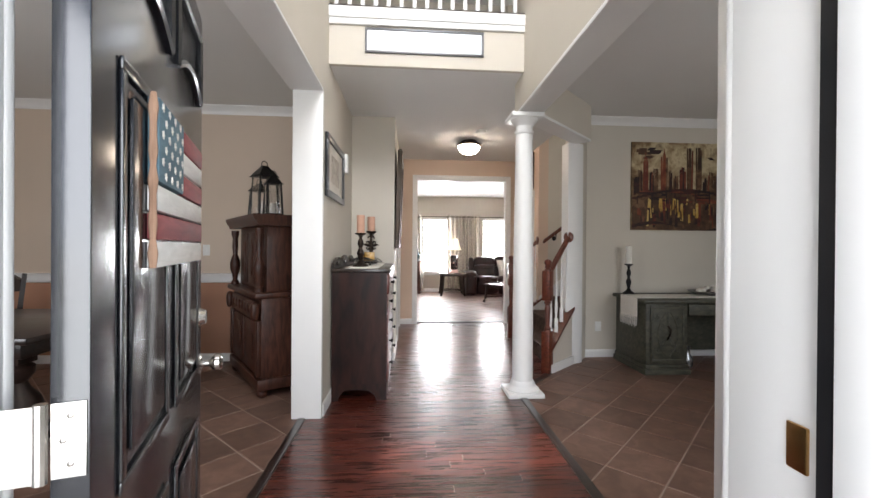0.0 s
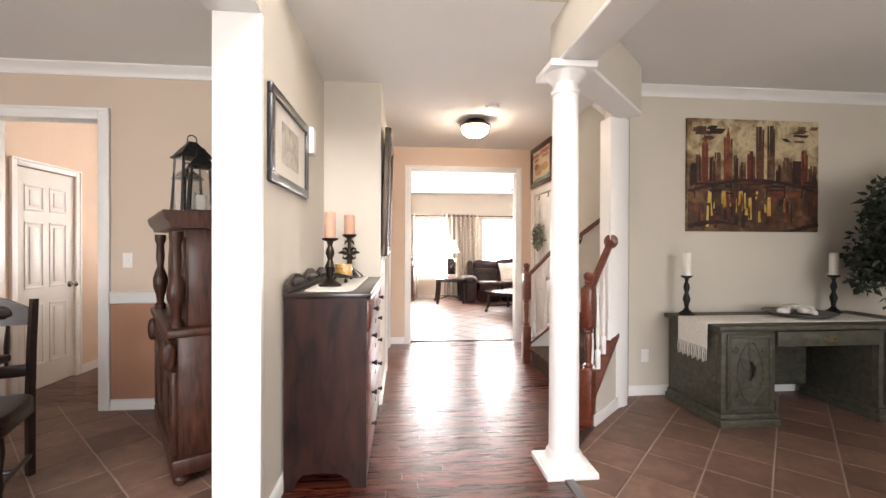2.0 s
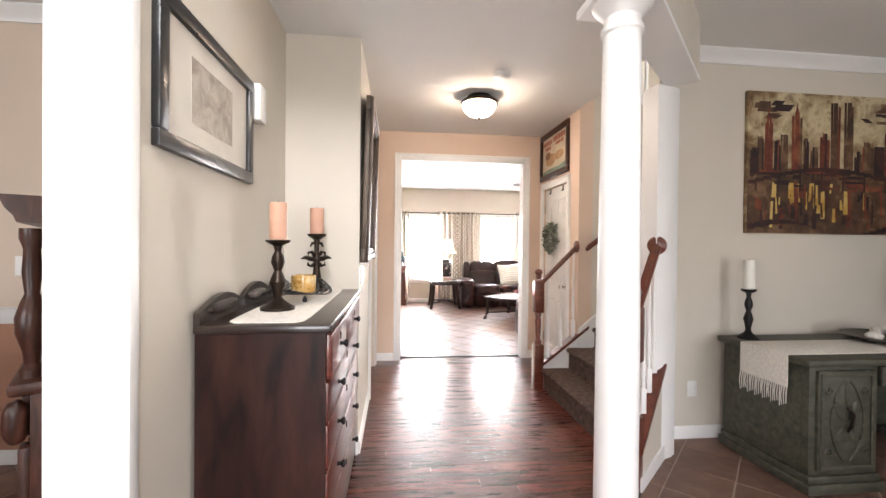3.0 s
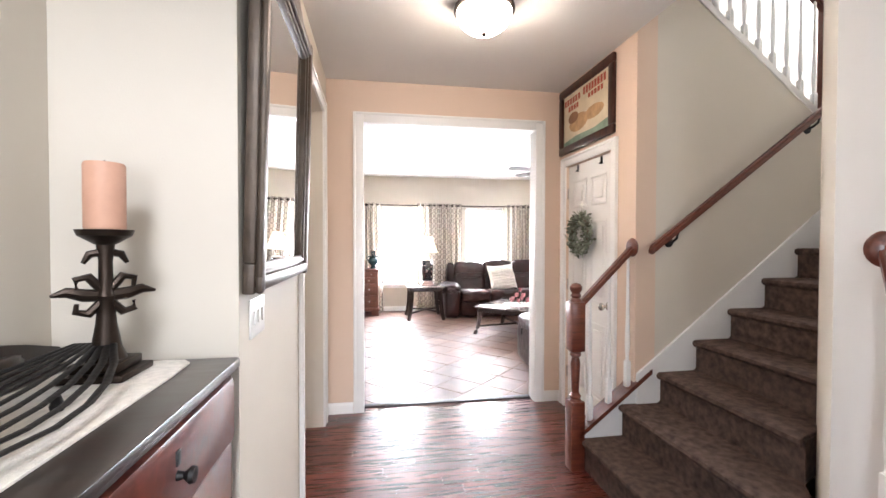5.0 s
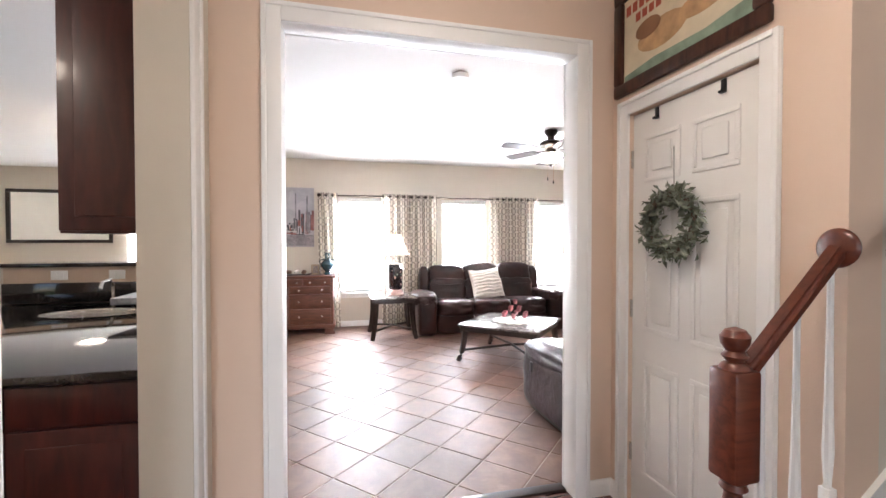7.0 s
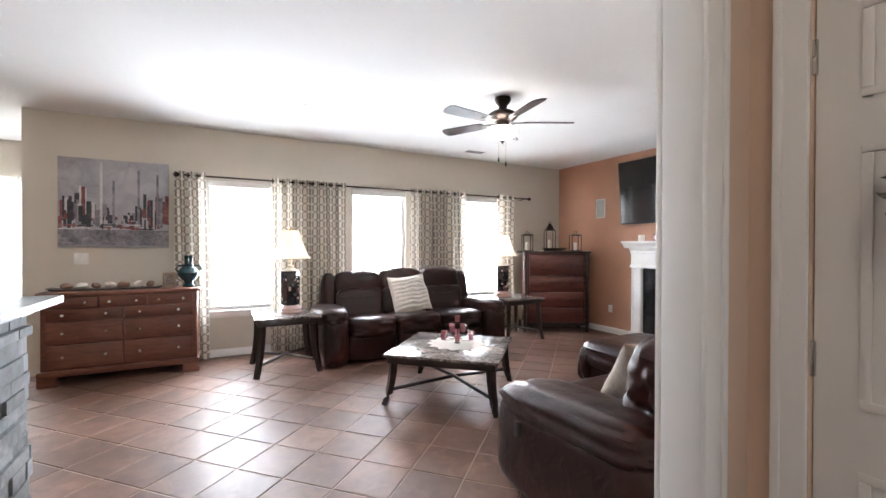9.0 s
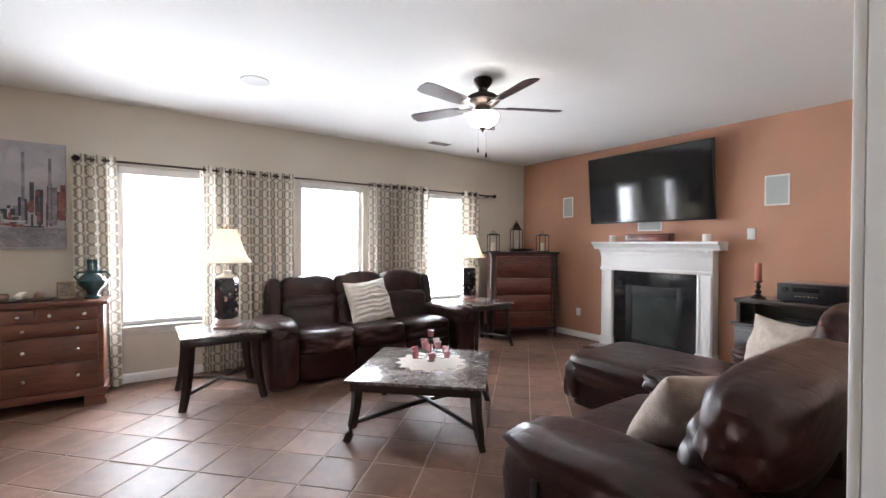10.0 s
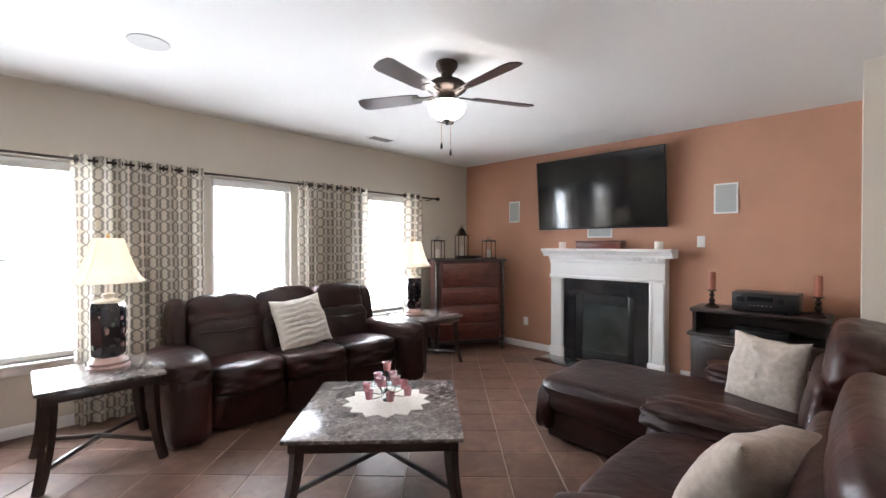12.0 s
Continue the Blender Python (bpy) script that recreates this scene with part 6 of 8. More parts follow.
structure("bar_wall", boxes((-0.75, -0.43, 8.02, 9.60, 0, 1.04)), mat("bar_paint", (0.52, 0.40, 0.30), 0.7), "tan painted raised bar wall of the kitchen", "wall")
structure("sink_wall", boxes((-2.22, -0.76, 9.36, 9.50, 0, 1.20)), bpy.data.materials["bar_paint"], "tan painted wall behind the kitchen counter", "wall")
tagged(new("ledge_cap", mesh_of(boxes((-2.25, -0.765, 9.32, 9.62, 1.201, 1.232), bevel=0.005), "ledge_cap", SLATE)), "dark polished stone cap on the counter wall", "counter")
for x in (-1.15, -1.45, -1.85):
    cover_plate("x", 9.36, -1, x, 1.135, 0.115, 0.075, "white wall outlet on the bar wall", "wall_outlet", 2)
bt = tagged(new("bar_top", mesh_of(prism([(-0.95, 8.15), (-0.28, 8.15), (-0.28, 9.66), (-0.95, 9.66)], 1.041, 1.078), "bar_top", speckle("grey_granite", [(0.13, 0.14, 0.15), (0.24, 0.25, 0.27), (0.34, 0.35, 0.37)], 40, 0.42, 0.1))), "polished grey granite raised bar top", "counter")
bw = bpy.data.objects["bar_wall"]
rs = random.Random(17)
for face in ("side", "end"):
    z = 0.0
    while z < 1.0:
        hgt = min(rs.choice((0.05, 0.07, 0.09)), 1.04 - z)
        u, end = (8.02, 9.60) if face == "side" else (-0.75, -0.43)
        while u < end - 0.01:
            v = min(u + rs.uniform(0.14, 0.38), end)
            dpt = rs.uniform(0.018, 0.045)
            if face == "side":
                st = boxes((-0.43, -0.43 + dpt, u + 0.003, v - 0.003, z + 0.003, z + hgt - 0.003))
            else:
                st = boxes((u + 0.003, v - 0.003, 9.60, 9.60 + dpt, z + 0.003, z + hgt - 0.003))
            part("ledge_stone", st, STONE, bw)
            u = v
        z += hgt
wall_cabinet(pose(-0.82, 7.46, 1.44), 0.455, 1.18, "burgundy stained wall cabinet over the counter")
lf = thing("framed_mirror", Matrix.Identity(4), "dark framed mirror on the far kitchen wall", "mirror")
part("frame", frame_bars(bmesh.new(), "x", 14.4, -1, -5.37, -3.75, 1.38, 2.34, 0.06, 0.03), DARKWOOD, lf)
part("mirror_glass", slab("x", 14.4, -1, -5.32, -3.80, 1.43, 2.29, 0.004, 0.010), MIRROR, lf)
base_cabinet(pose(-4.6, 8.2, 0, 0, 0, 0), 1.6, "burgundy stained kitchen base cabinets along the far side")
tagged(new("kitchen_counter", mesh_of(boxes((-4.62, -2.98, 8.17, 8.85, 0.876, 0.915), bevel=0.006), "kitchen_counter", COUNTER)), "polished cream granite counter on the far cabinets", "counter")
wall_cabinet(pose(-4.6, 8.54, 1.44), 1.6, 1.10, "burgundy stained wall cabinets on the far side")
structure("wall_kitchen_back", boxes((-4.8, -2.9, 8.86, 8.98, 0, H)), BEIGE, "beige painted kitchen wall behind the cabinets", "wall")
w3 = tagged(new("window_3"), "wide breakfast nook window with white sheers", "window", "", "structure")
part("window_frame", frame_bars(bmesh.new(), "x", 14.42, 1, -3.5, -1.55, 0.5, 2.15, 0.06, 0.06), WHITE, w3)
part("mullion", boxes((-2.55, -2.50, 14.43, 14.48, 0.56, 2.09)), WHITE, w3)
SHEER = mat("white_sheer", (0.82, 0.82, 0.80), 0.9, vary=0.02)
_nt = SHEER.node_tree
_tl = _nt.nodes.new("ShaderNodeBsdfTranslucent")
_tl.inputs["Color"].default_value = (0.9, 0.9, 0.88, 1)
_mx = _nt.nodes.new("ShaderNodeMixShader")
_mx.inputs[0].default_value = 0.7
_nt.links.new(_nt.nodes["Principled BSDF"].outputs[0], _mx.inputs[1])
_nt.links.new(_tl.outputs[0], _mx.inputs[2])
_nt.links.new(_mx.outputs[0], _nt.nodes["Material Output"].inputs["Surface"])
sh = thing("sheer_curtain", Matrix.Identity(4), "white sheer curtains on the nook window", "curtain")
for a, b in ((-3.5, -2.6), (-2.45, -1.5)):
    bm = bmesh.new()
    rows_ = [[bm.verts.new((a + (b - a) * k / 40, 14.33 + 0.02 * math.sin(k * 1.3), z)) for k in range(41)] for z in (0.004, 1.2, 2.25)]
    for r0, r1 in zip(rows_, rows_[1:]):
        for k in range(40):
            bm.faces.new((r0[k], r0[k + 1], r1[k + 1], r1[k]))
    bm.normal_update()
    bmesh.ops.solidify(bm, geom=bm.faces[:], thickness=0.002)
    part("curtain_panel", bm, SHEER, sh)

# ---------------------------------------------------------------- living room: windows, curtains, fan
for a, b in wins:
    wn = tagged(new("window_4"), "white framed living room window, bright daylight outside", "window", "", "structure")
    part("window_frame", frame_bars(bmesh.new(), "x", WY + 0.06, 1, a, b, 0.56, 2.14, 0.045, 0.05), WHITE, wn)
    part("meeting_rail", boxes((a + 0.045, b - 0.045, WY + 0.07, WY + 0.10, 1.34, 1.358), bevel=0.003), WHITE, wn)
    part("window_sill", boxes((a - 0.05, b + 0.05, WY - 0.05, WY + 0.06, 0.535, 0.56), bevel=0.006), WHITE, wn)
    part("sill_apron", boxes((a - 0.03, b + 0.03, WY - 0.014, WY - 0.001, 0.47, 0.535), bevel=0.004), WHITE, wn)
    part("blind_headrail", boxes((a + 0.01, b - 0.01, WY + 0.0, WY + 0.055, 2.06, 2.135), bevel=0.005), WHITEPLASTIC, wn, "white raised blind")
    pn = part("pane", boxes((a + 0.045, b - 0.045, WY + 0.082, WY + 0.086, 0.605, 2.095)), GLASS, wn)
    pn.visible_shadow = False
# hazy bright distance outside the windows
for nm, b in (("backdrop", (-8, 14, 24, 24.2, -0.2, 9)),):
    ob = structure(nm, boxes(b), SKYGLOW, "bright hazy daylight beyond the windows", "backdrop")

rod = thing("curtain_rod", pose(0, WY - 0.13, 2.15), "dark bronze curtain rod with turned finials", "curtain rod")
part("rod", sweep([(0.06, 0, 0), (5.02, 0, 0)], 0.011, 10), BRONZE, rod)
for x, s in ((0.06, -1), (5.02, 1)):
    part("finial", lathe([(0.012, 0), (0.020, 0.01), (0.012, 0.02), (0.026, 0.04), (0.030, 0.055), (0.018, 0.075), (0.004, 0.085)], 14, m=Matrix.Translation((x, 0, 0)) @ Matrix.Rotation(radians(90 * s), 4, "Y")), BRONZE, rod)
for x in (0.12, 1.45, 3.35, 4.95):
    part("bracket", sweep([(x, 0, -0.012), (x, 0.06, -0.02), (x, 0.128, -0.02)], 0.006, 6), BRONZE, rod)


def curtain(x0, x1, seed, bunch=0.0):
    """A grommet panel hung on the rod, falling in soft folds."""
    ob = thing("curtain", pose(0, WY - 0.13, 0), "cream grommet curtain with a grey trellis pattern", "curtain", "living room curtains")
    bm = bmesh.new()
    uvl = bm.loops.layers.uv.new("UVMap")
    n, folds = 96, max(2, round((x1 - x0) / 0.12))
    zs_ = [0.025, 0.3, 0.7, 1.1, 1.5, 1.8, 2.0, 2.12, 2.19]
    rows = []
    for z in zs_:
        f = z / 2.19
        row = []
        for k in range(n + 1):
            u = k / n
            amp = 0.035 + 0.012 * math.sin(4 * u + seed)
            drift = (1 - f) * (0.02 * math.sin(5 * u + seed * 2) + 0.012 * math.sin(13 * u + seed)) 
            x = x0 + (x1 - x0) * u + drift + bunch * (1 - f) * (0.3 + 0.7 * u)
            y = amp * math.sin(2 * math.pi * folds * u + 0.5 * math.sin(3 * z + seed)) - 0.01 * (1 - f)
            row.append((bm.verts.new((x, y, z)), u * (x1 - x0) * 1.55, z))
        rows.append(row)
    for r0, r1 in zip(rows, rows[1:]):
        for k in range(n):
            q = (r0[k], r0[k + 1], r1[k + 1], r1[k])
            fc = bm.faces.new([v[0] for v in q])
            for lp, v in zip(fc.loops, q):
                lp[uvl].uv = (v[1] + 0.03 * seed, v[2])
    part("cloth", bm, TRELLIS, ob)
    for k in range(folds * 2):
        x = x0 + (x1 - x0) * (k + 0.5) / (folds * 2)
        part("grommet", sweep([(x, 0.026 * math.cos(a), 2.15 + 0.026 * math.sin(a)) for a in [2 * math.pi * q / 12 for q in range(13)]], 0.005, 6), BRONZE, ob)
    return ob


for k, (a, b, bunch) in enumerate(((-0.02, 0.30, 0.06), (0.99, 1.47, 0), (1.47, 1.95, 0), (2.88, 3.35, 0), (3.35, 3.82, 0), (4.40, 4.76, 0))):
    curtain(a, b, k * 1.3, bunch)

fan = thing("ceiling_fan", pose(2.80, 9.99, H - 0.055), "bronze ceiling fan with five dark blades and a lit bowl", "ceiling fan")
part("canopy", lathe([(0.075, 0.055), (0.078, 0.035), (0.060, 0.0), (0.040, -0.02), (0.040, -0.06)], 28), BRONZE, fan)
part("motor", lathe([(0.045, -0.06), (0.10, -0.075), (0.135, -0.10), (0.138, -0.13), (0.10, -0.16), (0.06, -0.165), (0.06, -0.20), (0.075, -0.21), (0.075, -0.235)], 32), BRONZE, fan)
part("light_bowl", lathe([(0.075, -0.225), (0.128, -0.235), (0.131, -0.255), (0.118, -0.290), (0.078, -0.325), (0.03, -0.341), (0.003, -0.342)], 32, cap=False), FANGLASS, fan, "glowing frosted glass bowl")
part("bowl_finial", lathe([(0.03, -0.339), (0.034, -0.347), (0.014, -0.357), (0.006, -0.375), (0.002, -0.38)], 14), BRONZE, fan)
BLADE = wood("fan_blade_wood", (0.016, 0.007, 0.005), (0.05, 0.018, 0.013), 0.35, (10, 2, 10), 3, coat=0.3, jitter=0.1)
for k in range(5):
    m = Matrix.Rotation(radians(45 + 72 * k), 4, "Z")
    out = [(0.20, -0.05), (0.30, -0.062), (0.62, -0.070), (0.66, -0.055), (0.675, 0.0), (0.66, 0.055), (0.62, 0.070), (0.30, 0.062), (0.20, 0.05)]
    bm = prism(out, -0.003, 0.004)
    bmesh.ops.transform(bm, matrix=m @ Matrix.Translation((0, 0, -0.175)) @ Matrix.Rotation(radians(12), 4, "X"), verts=bm.verts)
    bl = part("blade", bm, BLADE, fan)
    bm = prism([(0.09, -0.02), (0.17, -0.015), (0.24, -0.045), (0.27, 0.0), (0.24, 0.045), (0.17, 0.015), (0.09, 0.02)], -0.010, -0.003)
    bmesh.ops.transform(bm, matrix=m @ Matrix.Translation((0, 0, -0.172)) @ Matrix.Rotation(radians(12), 4, "X"), verts=bm.verts)
    part("blade_iron", bm, BRONZE, bl)
for x, y, z in ((-0.03, 0.02, -0.50), (0.03, -0.01, -0.54)):
    part("pull_chain", sweep([(x, y, -0.34), (x, y, z)], 0.0016, 5), BRASS, fan)
    part("chain_fob", lathe([(0.003, z), (0.008, z - 0.02), (0.009, z - 0.04), (0.003, z - 0.045)], 10, m=Matrix.Translation((x, y, 0))), BLACKMETAL, fan)
cs1 = thing("ceiling_speaker", pose(1.28, 11.12, H), "round flush ceiling speaker with a pale grille", "speaker")
part("grille", lathe([(0.115, -0.001), (0.113, -0.005), (0.10, -0.006), (0.003, -0.006)], 32), mat("pale_grille", (0.55, 0.54, 0.52), 0.7), cs1)
vent = thing("ceiling_vent", pose(3.75, 12.0, H), "white slatted ceiling air vent", "vent")
part("frame", boxes((-0.17, 0.17, -0.08, 0.08, -0.006, 0.0), bevel=0.002), WHITEPLASTIC, vent)
# dark strips paint the shade between the vent's white slats
for k in range(7):
    part("slat", boxes((-0.14, 0.14, -0.058 + 0.018 * k, -0.050 + 0.018 * k, -0.012, -0.006)), mat("vent_shadow", (0.25, 0.24, 0.23), 0.8) if k == 0 else bpy.data.materials["vent_shadow"], vent)

# ---------------------------------------------------------------- living room: seating
def leather_part(name, size, place, rot, parent_ob, e=0.42, crease=0.035, seed=0, label="", cuts=9):
    return part(name, puff(bmesh.new(), size, pose(*place, *rot), e, cuts, crease, seed), LEATHER, parent_ob, label)


sofa = thing("recliner_sofa", pose(2.60, 11.38, 0, 0, 0, -2), "dark brown leather three-seat reclining sofa under the windows", "sofa")
part("base", boxes((-0.92, 0.92, 0.14, 0.86, 0.03, 0.30), bevel=0.03), LEATHER, sofa)
for k in range(3):
    x = (k - 1) * 0.585
    leather_part("seat_cushion", (0.612, 0.82, 0.27), (x, 0.355, 0.375), (-5, 0, 0), sofa, 0.40, 0.045, k, cuts=20)
    leather_part("footrest_panel", (0.590, 0.18, 0.33), (x, 0.08, 0.195), (7, 0, 0), sofa, 0.42, 0.03, k + 3, cuts=14)
    leather_part("lower_back", (0.61, 0.26, 0.42), (x, 0.66, 0.585), (-16, 0, 0), sofa, 0.38, 0.06, k + 6, cuts=16)
    leather_part("upper_back", (0.615, 0.28, 0.38), (x, 0.77, 0.825 + (0.03 if k else 0)), (-10, 0, 0), sofa, 0.55, 0.06, k + 9, cuts=18)
    bm = sweep([(x - 0.24 + 0.48 * q / 8, 0.555 + 0.012 * math.cos(q * 0.8), 0.705 + 0.006 * math.sin(q * 1.3)) for q in range(9)], 0.006, 6)
    part("back_seam", bm, LEATHER, sofa)
for s in (-1, 1):
    leather_part("arm", (0.30, 1.02, 0.56), (s * 1.03, 0.385, 0.29), (0, 0, 0), sofa, 0.30, 0.02, s + 20, cuts=16)
    leather_part("arm_pad", (0.38, 0.98, 0.25), (s * 1.04, 0.36, 0.525), (-3, 0, 0), sofa, 0.66, 0.06, s + 24, cuts=20)
    leather_part("back_wing", (0.17, 0.30, 0.66), (s * 0.95, 0.80, 0.66), (-10, 0, 0), sofa, 0.55, 0.03, s + 28, cuts=14)


def throw_pillow(m, size, material, label, rows=0):
    ob = thing("throw_pillow", m, label, "pillow")
    bm = bmesh.new()
    n = 44 if rows else 34
    for side in (1, -1):
        grid = []
        for i in range(n + 1):
            line = []
            for j in range(n + 1):
                u, v = math.sin(math.pi * (i / n - 0.5)), math.sin(math.pi * (j / n - 0.5))
                edge = max((1 - abs(u) ** 2.4) * (1 - abs(v) ** 2.4), 0)
                t = size[1] * 0.5 * edge ** 0.5 * (1 + 0.16 * noise.noise(Vector((u * 2.2 + size[0], v * 2.2, side))))
                if rows:
                    t += 0.026 * edge ** 0.5 * abs(math.sin(v * math.pi * rows / 2 + 0.5 * noise.noise(Vector((u * 3, v, 0)))))
                else:
                    t += 0.016 * edge * noise.noise(Vector((u * 6, v * 5, side * 3.0)))
                pinch = 1 - 0.07 * (1 - abs(u) ** 2) * abs(v) - 0.07 * (1 - abs(v) ** 2) * abs(u)
                sag = 0.02 * noise.noise(Vector((u * 1.7, v * 1.7, 4.0)))
                line.append(bm.verts.new((u * size[0] / 2 * pinch + sag, side * t, v * size[2] / 2 * pinch + sag)))
            grid.append(line)
        for i in range(n):
            for j in range(n):
                bm.faces.new((grid[i][j], grid[i + 1][j], grid[i + 1][j + 1], grid[i][j + 1]))
    bmesh.ops.remove_doubles(bm, verts=bm.verts, dist=0.0004)
    part("cushion", bm, material, ob)
    return ob


throw_pillow(pose(2.62, 11.76, 0.73, -24, -4, 8), (0.55, 0.17, 0.50), CREAM, "cream ribbed knit throw pillow on the sofa", 9)
sec = thing("sectional_sofa", pose(0, 0, 0), "dark brown leather sectional with a chaise along the near wall", "sofa")
part("base", boxes((1.96, 4.30, 7.72, 8.70, 0.03, 0.30), bevel=0.03), LEATHER, sec)
leather_part("arm", (0.34, 1.06, 0.50), (2.02, 8.24, 0.26), (0, 0, 0), sec, 0.32, 0.025, 41)
leather_part("arm_pad", (0.37, 1.00, 0.22), (2.03, 8.26, 0.50), (-3, 0, 0), sec, 0.55, 0.09, 42, cuts=14)
leather_part("seat_cushion", (1.02, 0.84, 0.24), (2.66, 8.36, 0.40), (-3, 0, 0), sec, 0.38, 0.04, 43, cuts=12)
leather_part("front_panel", (1.00, 0.12, 0.28), (2.66, 8.74, 0.20), (0, 0, 0), sec, 0.35, 0.03, 44)
leather_part("lower_back", (1.10, 0.30, 0.40), (2.62, 7.96, 0.60), (10, 0, 0), sec, 0.42, 0.05, 45, cuts=16)
leather_part("upper_back", (1.24, 0.30, 0.36), (2.58, 7.86, 0.80), (10, 0, 0), sec, 0.5, 0.05, 46, cuts=20)
leather_part("console_arm", (0.30, 0.96, 0.46), (3.30, 8.32, 0.28), (0, 0, 0), sec, 0.34, 0.03, 47)
leather_part("console_pad", (0.33, 0.74, 0.19), (3.30, 8.46, 0.51), (0, 0, 0), sec, 0.55, 0.12, 48, cuts=14)
leather_part("chaise_seat", (0.92, 1.60, 0.26), (3.90, 8.90, 0.35), (0, 0, 0), sec, 0.30, 0.03, 49, cuts=14)
part("chaise_base", boxes((3.50, 4.30, 8.20, 9.62, 0.03, 0.28), bevel=0.04), LEATHER, sec)
leather_part("chaise_front", (0.90, 0.16, 0.34), (3.90, 9.62, 0.24), (0, 0, 0), sec, 0.35, 0.04, 53)
leather_part("lower_back", (0.90, 0.30, 0.42), (3.88, 8.00, 0.62), (10, 0, 0), sec, 0.42, 0.05, 50, cuts=16)
leather_part("upper_back", (0.94, 0.30, 0.38), (3.88, 7.92, 0.86), (10, 0, 0), sec, 0.5, 0.05, 51, cuts=20)
leather_part("arm", (0.28, 0.96, 0.48), (4.42, 8.28, 0.26), (0, 0, 0), sec, 0.34, 0.03, 54)
leather_part("arm_pad", (0.32, 0.92, 0.20), (4.42, 8.30, 0.51), (0, 0, 0), sec, 0.55, 0.10, 52, cuts=14)
part("recline_lever", boxes((1.838, 1.852, 8.50, 8.54, 0.34, 0.42), bevel=0.004), BLACKPLASTIC, sec, "black recliner lever")
throw_pillow(pose(2.56, 8.17, 0.635, 34, 6, -30), (0.60, 0.27, 0.44), TAN, "tan plush throw pillow on the sectional")
throw_pillow(pose(4.08, 8.36, 0.655, 16, -2, 72), (0.44, 0.18, 0.46), OATMEAL, "oatmeal woven throw pillow on the chaise")

# ---------------------------------------------------------------- living room: tables and lamps
def splayed_table(name, m, sx, sy, h, label, group=""):
    """A table with curved splayed legs, crossed stretchers and a stone top."""
    ob = thing(name, m, label, "table", group)
    part("stone_top", boxes((-sx / 2, sx / 2, -sy / 2, sy / 2, h - 0.024, h), bevel=0.006), GRANITE, ob, "brown veined marble top")
    part("apron", boxes((-sx / 2 + 0.03, sx / 2 - 0.03, -sy / 2 + 0.03, sy / 2 - 0.03, h - 0.085, h - 0.025), bevel=0.006), DARKWOOD, ob)
    for a in (-1, 1):
        for b in (-1, 1):
            bm = bmesh.new()
            pts = []
            for k in range(9):
                q = k / 8
                off = 0.055 * (1 - q) ** 2.4
                pts.append((a * (sx / 2 - 0.07 + off), b * (sy / 2 - 0.07 + off), q * (h - 0.03)))
            sweep(pts, [0.030 + 0.013 * (k / 8) for k in range(9)], 4, bm)
            part("leg", bm, DARKWOOD, ob)
    for s in (-1, 1):
        part("stretcher", sweep([(-sx / 2 + 0.07, s * (sy / 2 - 0.07), 0.13), (0, 0, 0.155 + 0.004 * s), (sx / 2 - 0.07, -s * (sy / 2 - 0.07), 0.13)], 0.016, 6), DARKWOOD, ob)
    return ob


cf = splayed_table("coffee_table", pose(2.35, 10.13, 0, 0, 0, -43), 0.98, 0.98, 0.435, "square coffee table with a brown marble top and curved dark legs")
splayed_table("end_table", pose(1.085, 11.66, 0), 0.66, 0.66, 0.60, "end table with a brown marble top beside the sofa", "end tables")
splayed_table("end_table", pose(4.30, 11.80, 0), 0.66, 0.66, 0.60, "end table with a brown marble top at the sofa's far end", "end tables")
INKY = speckle("inky_floral_glaze", [(0.006, 0.006, 0.010), (0.012, 0.012, 0.018), (0.03, 0.028, 0.03), (0.25, 0.13, 0.12)], 22, 0.15, 0.6)
PINKISH = mat("pink_ceramic", (0.42, 0.26, 0.22), 0.3, vary=0.1, scale=20, coat=0.4)


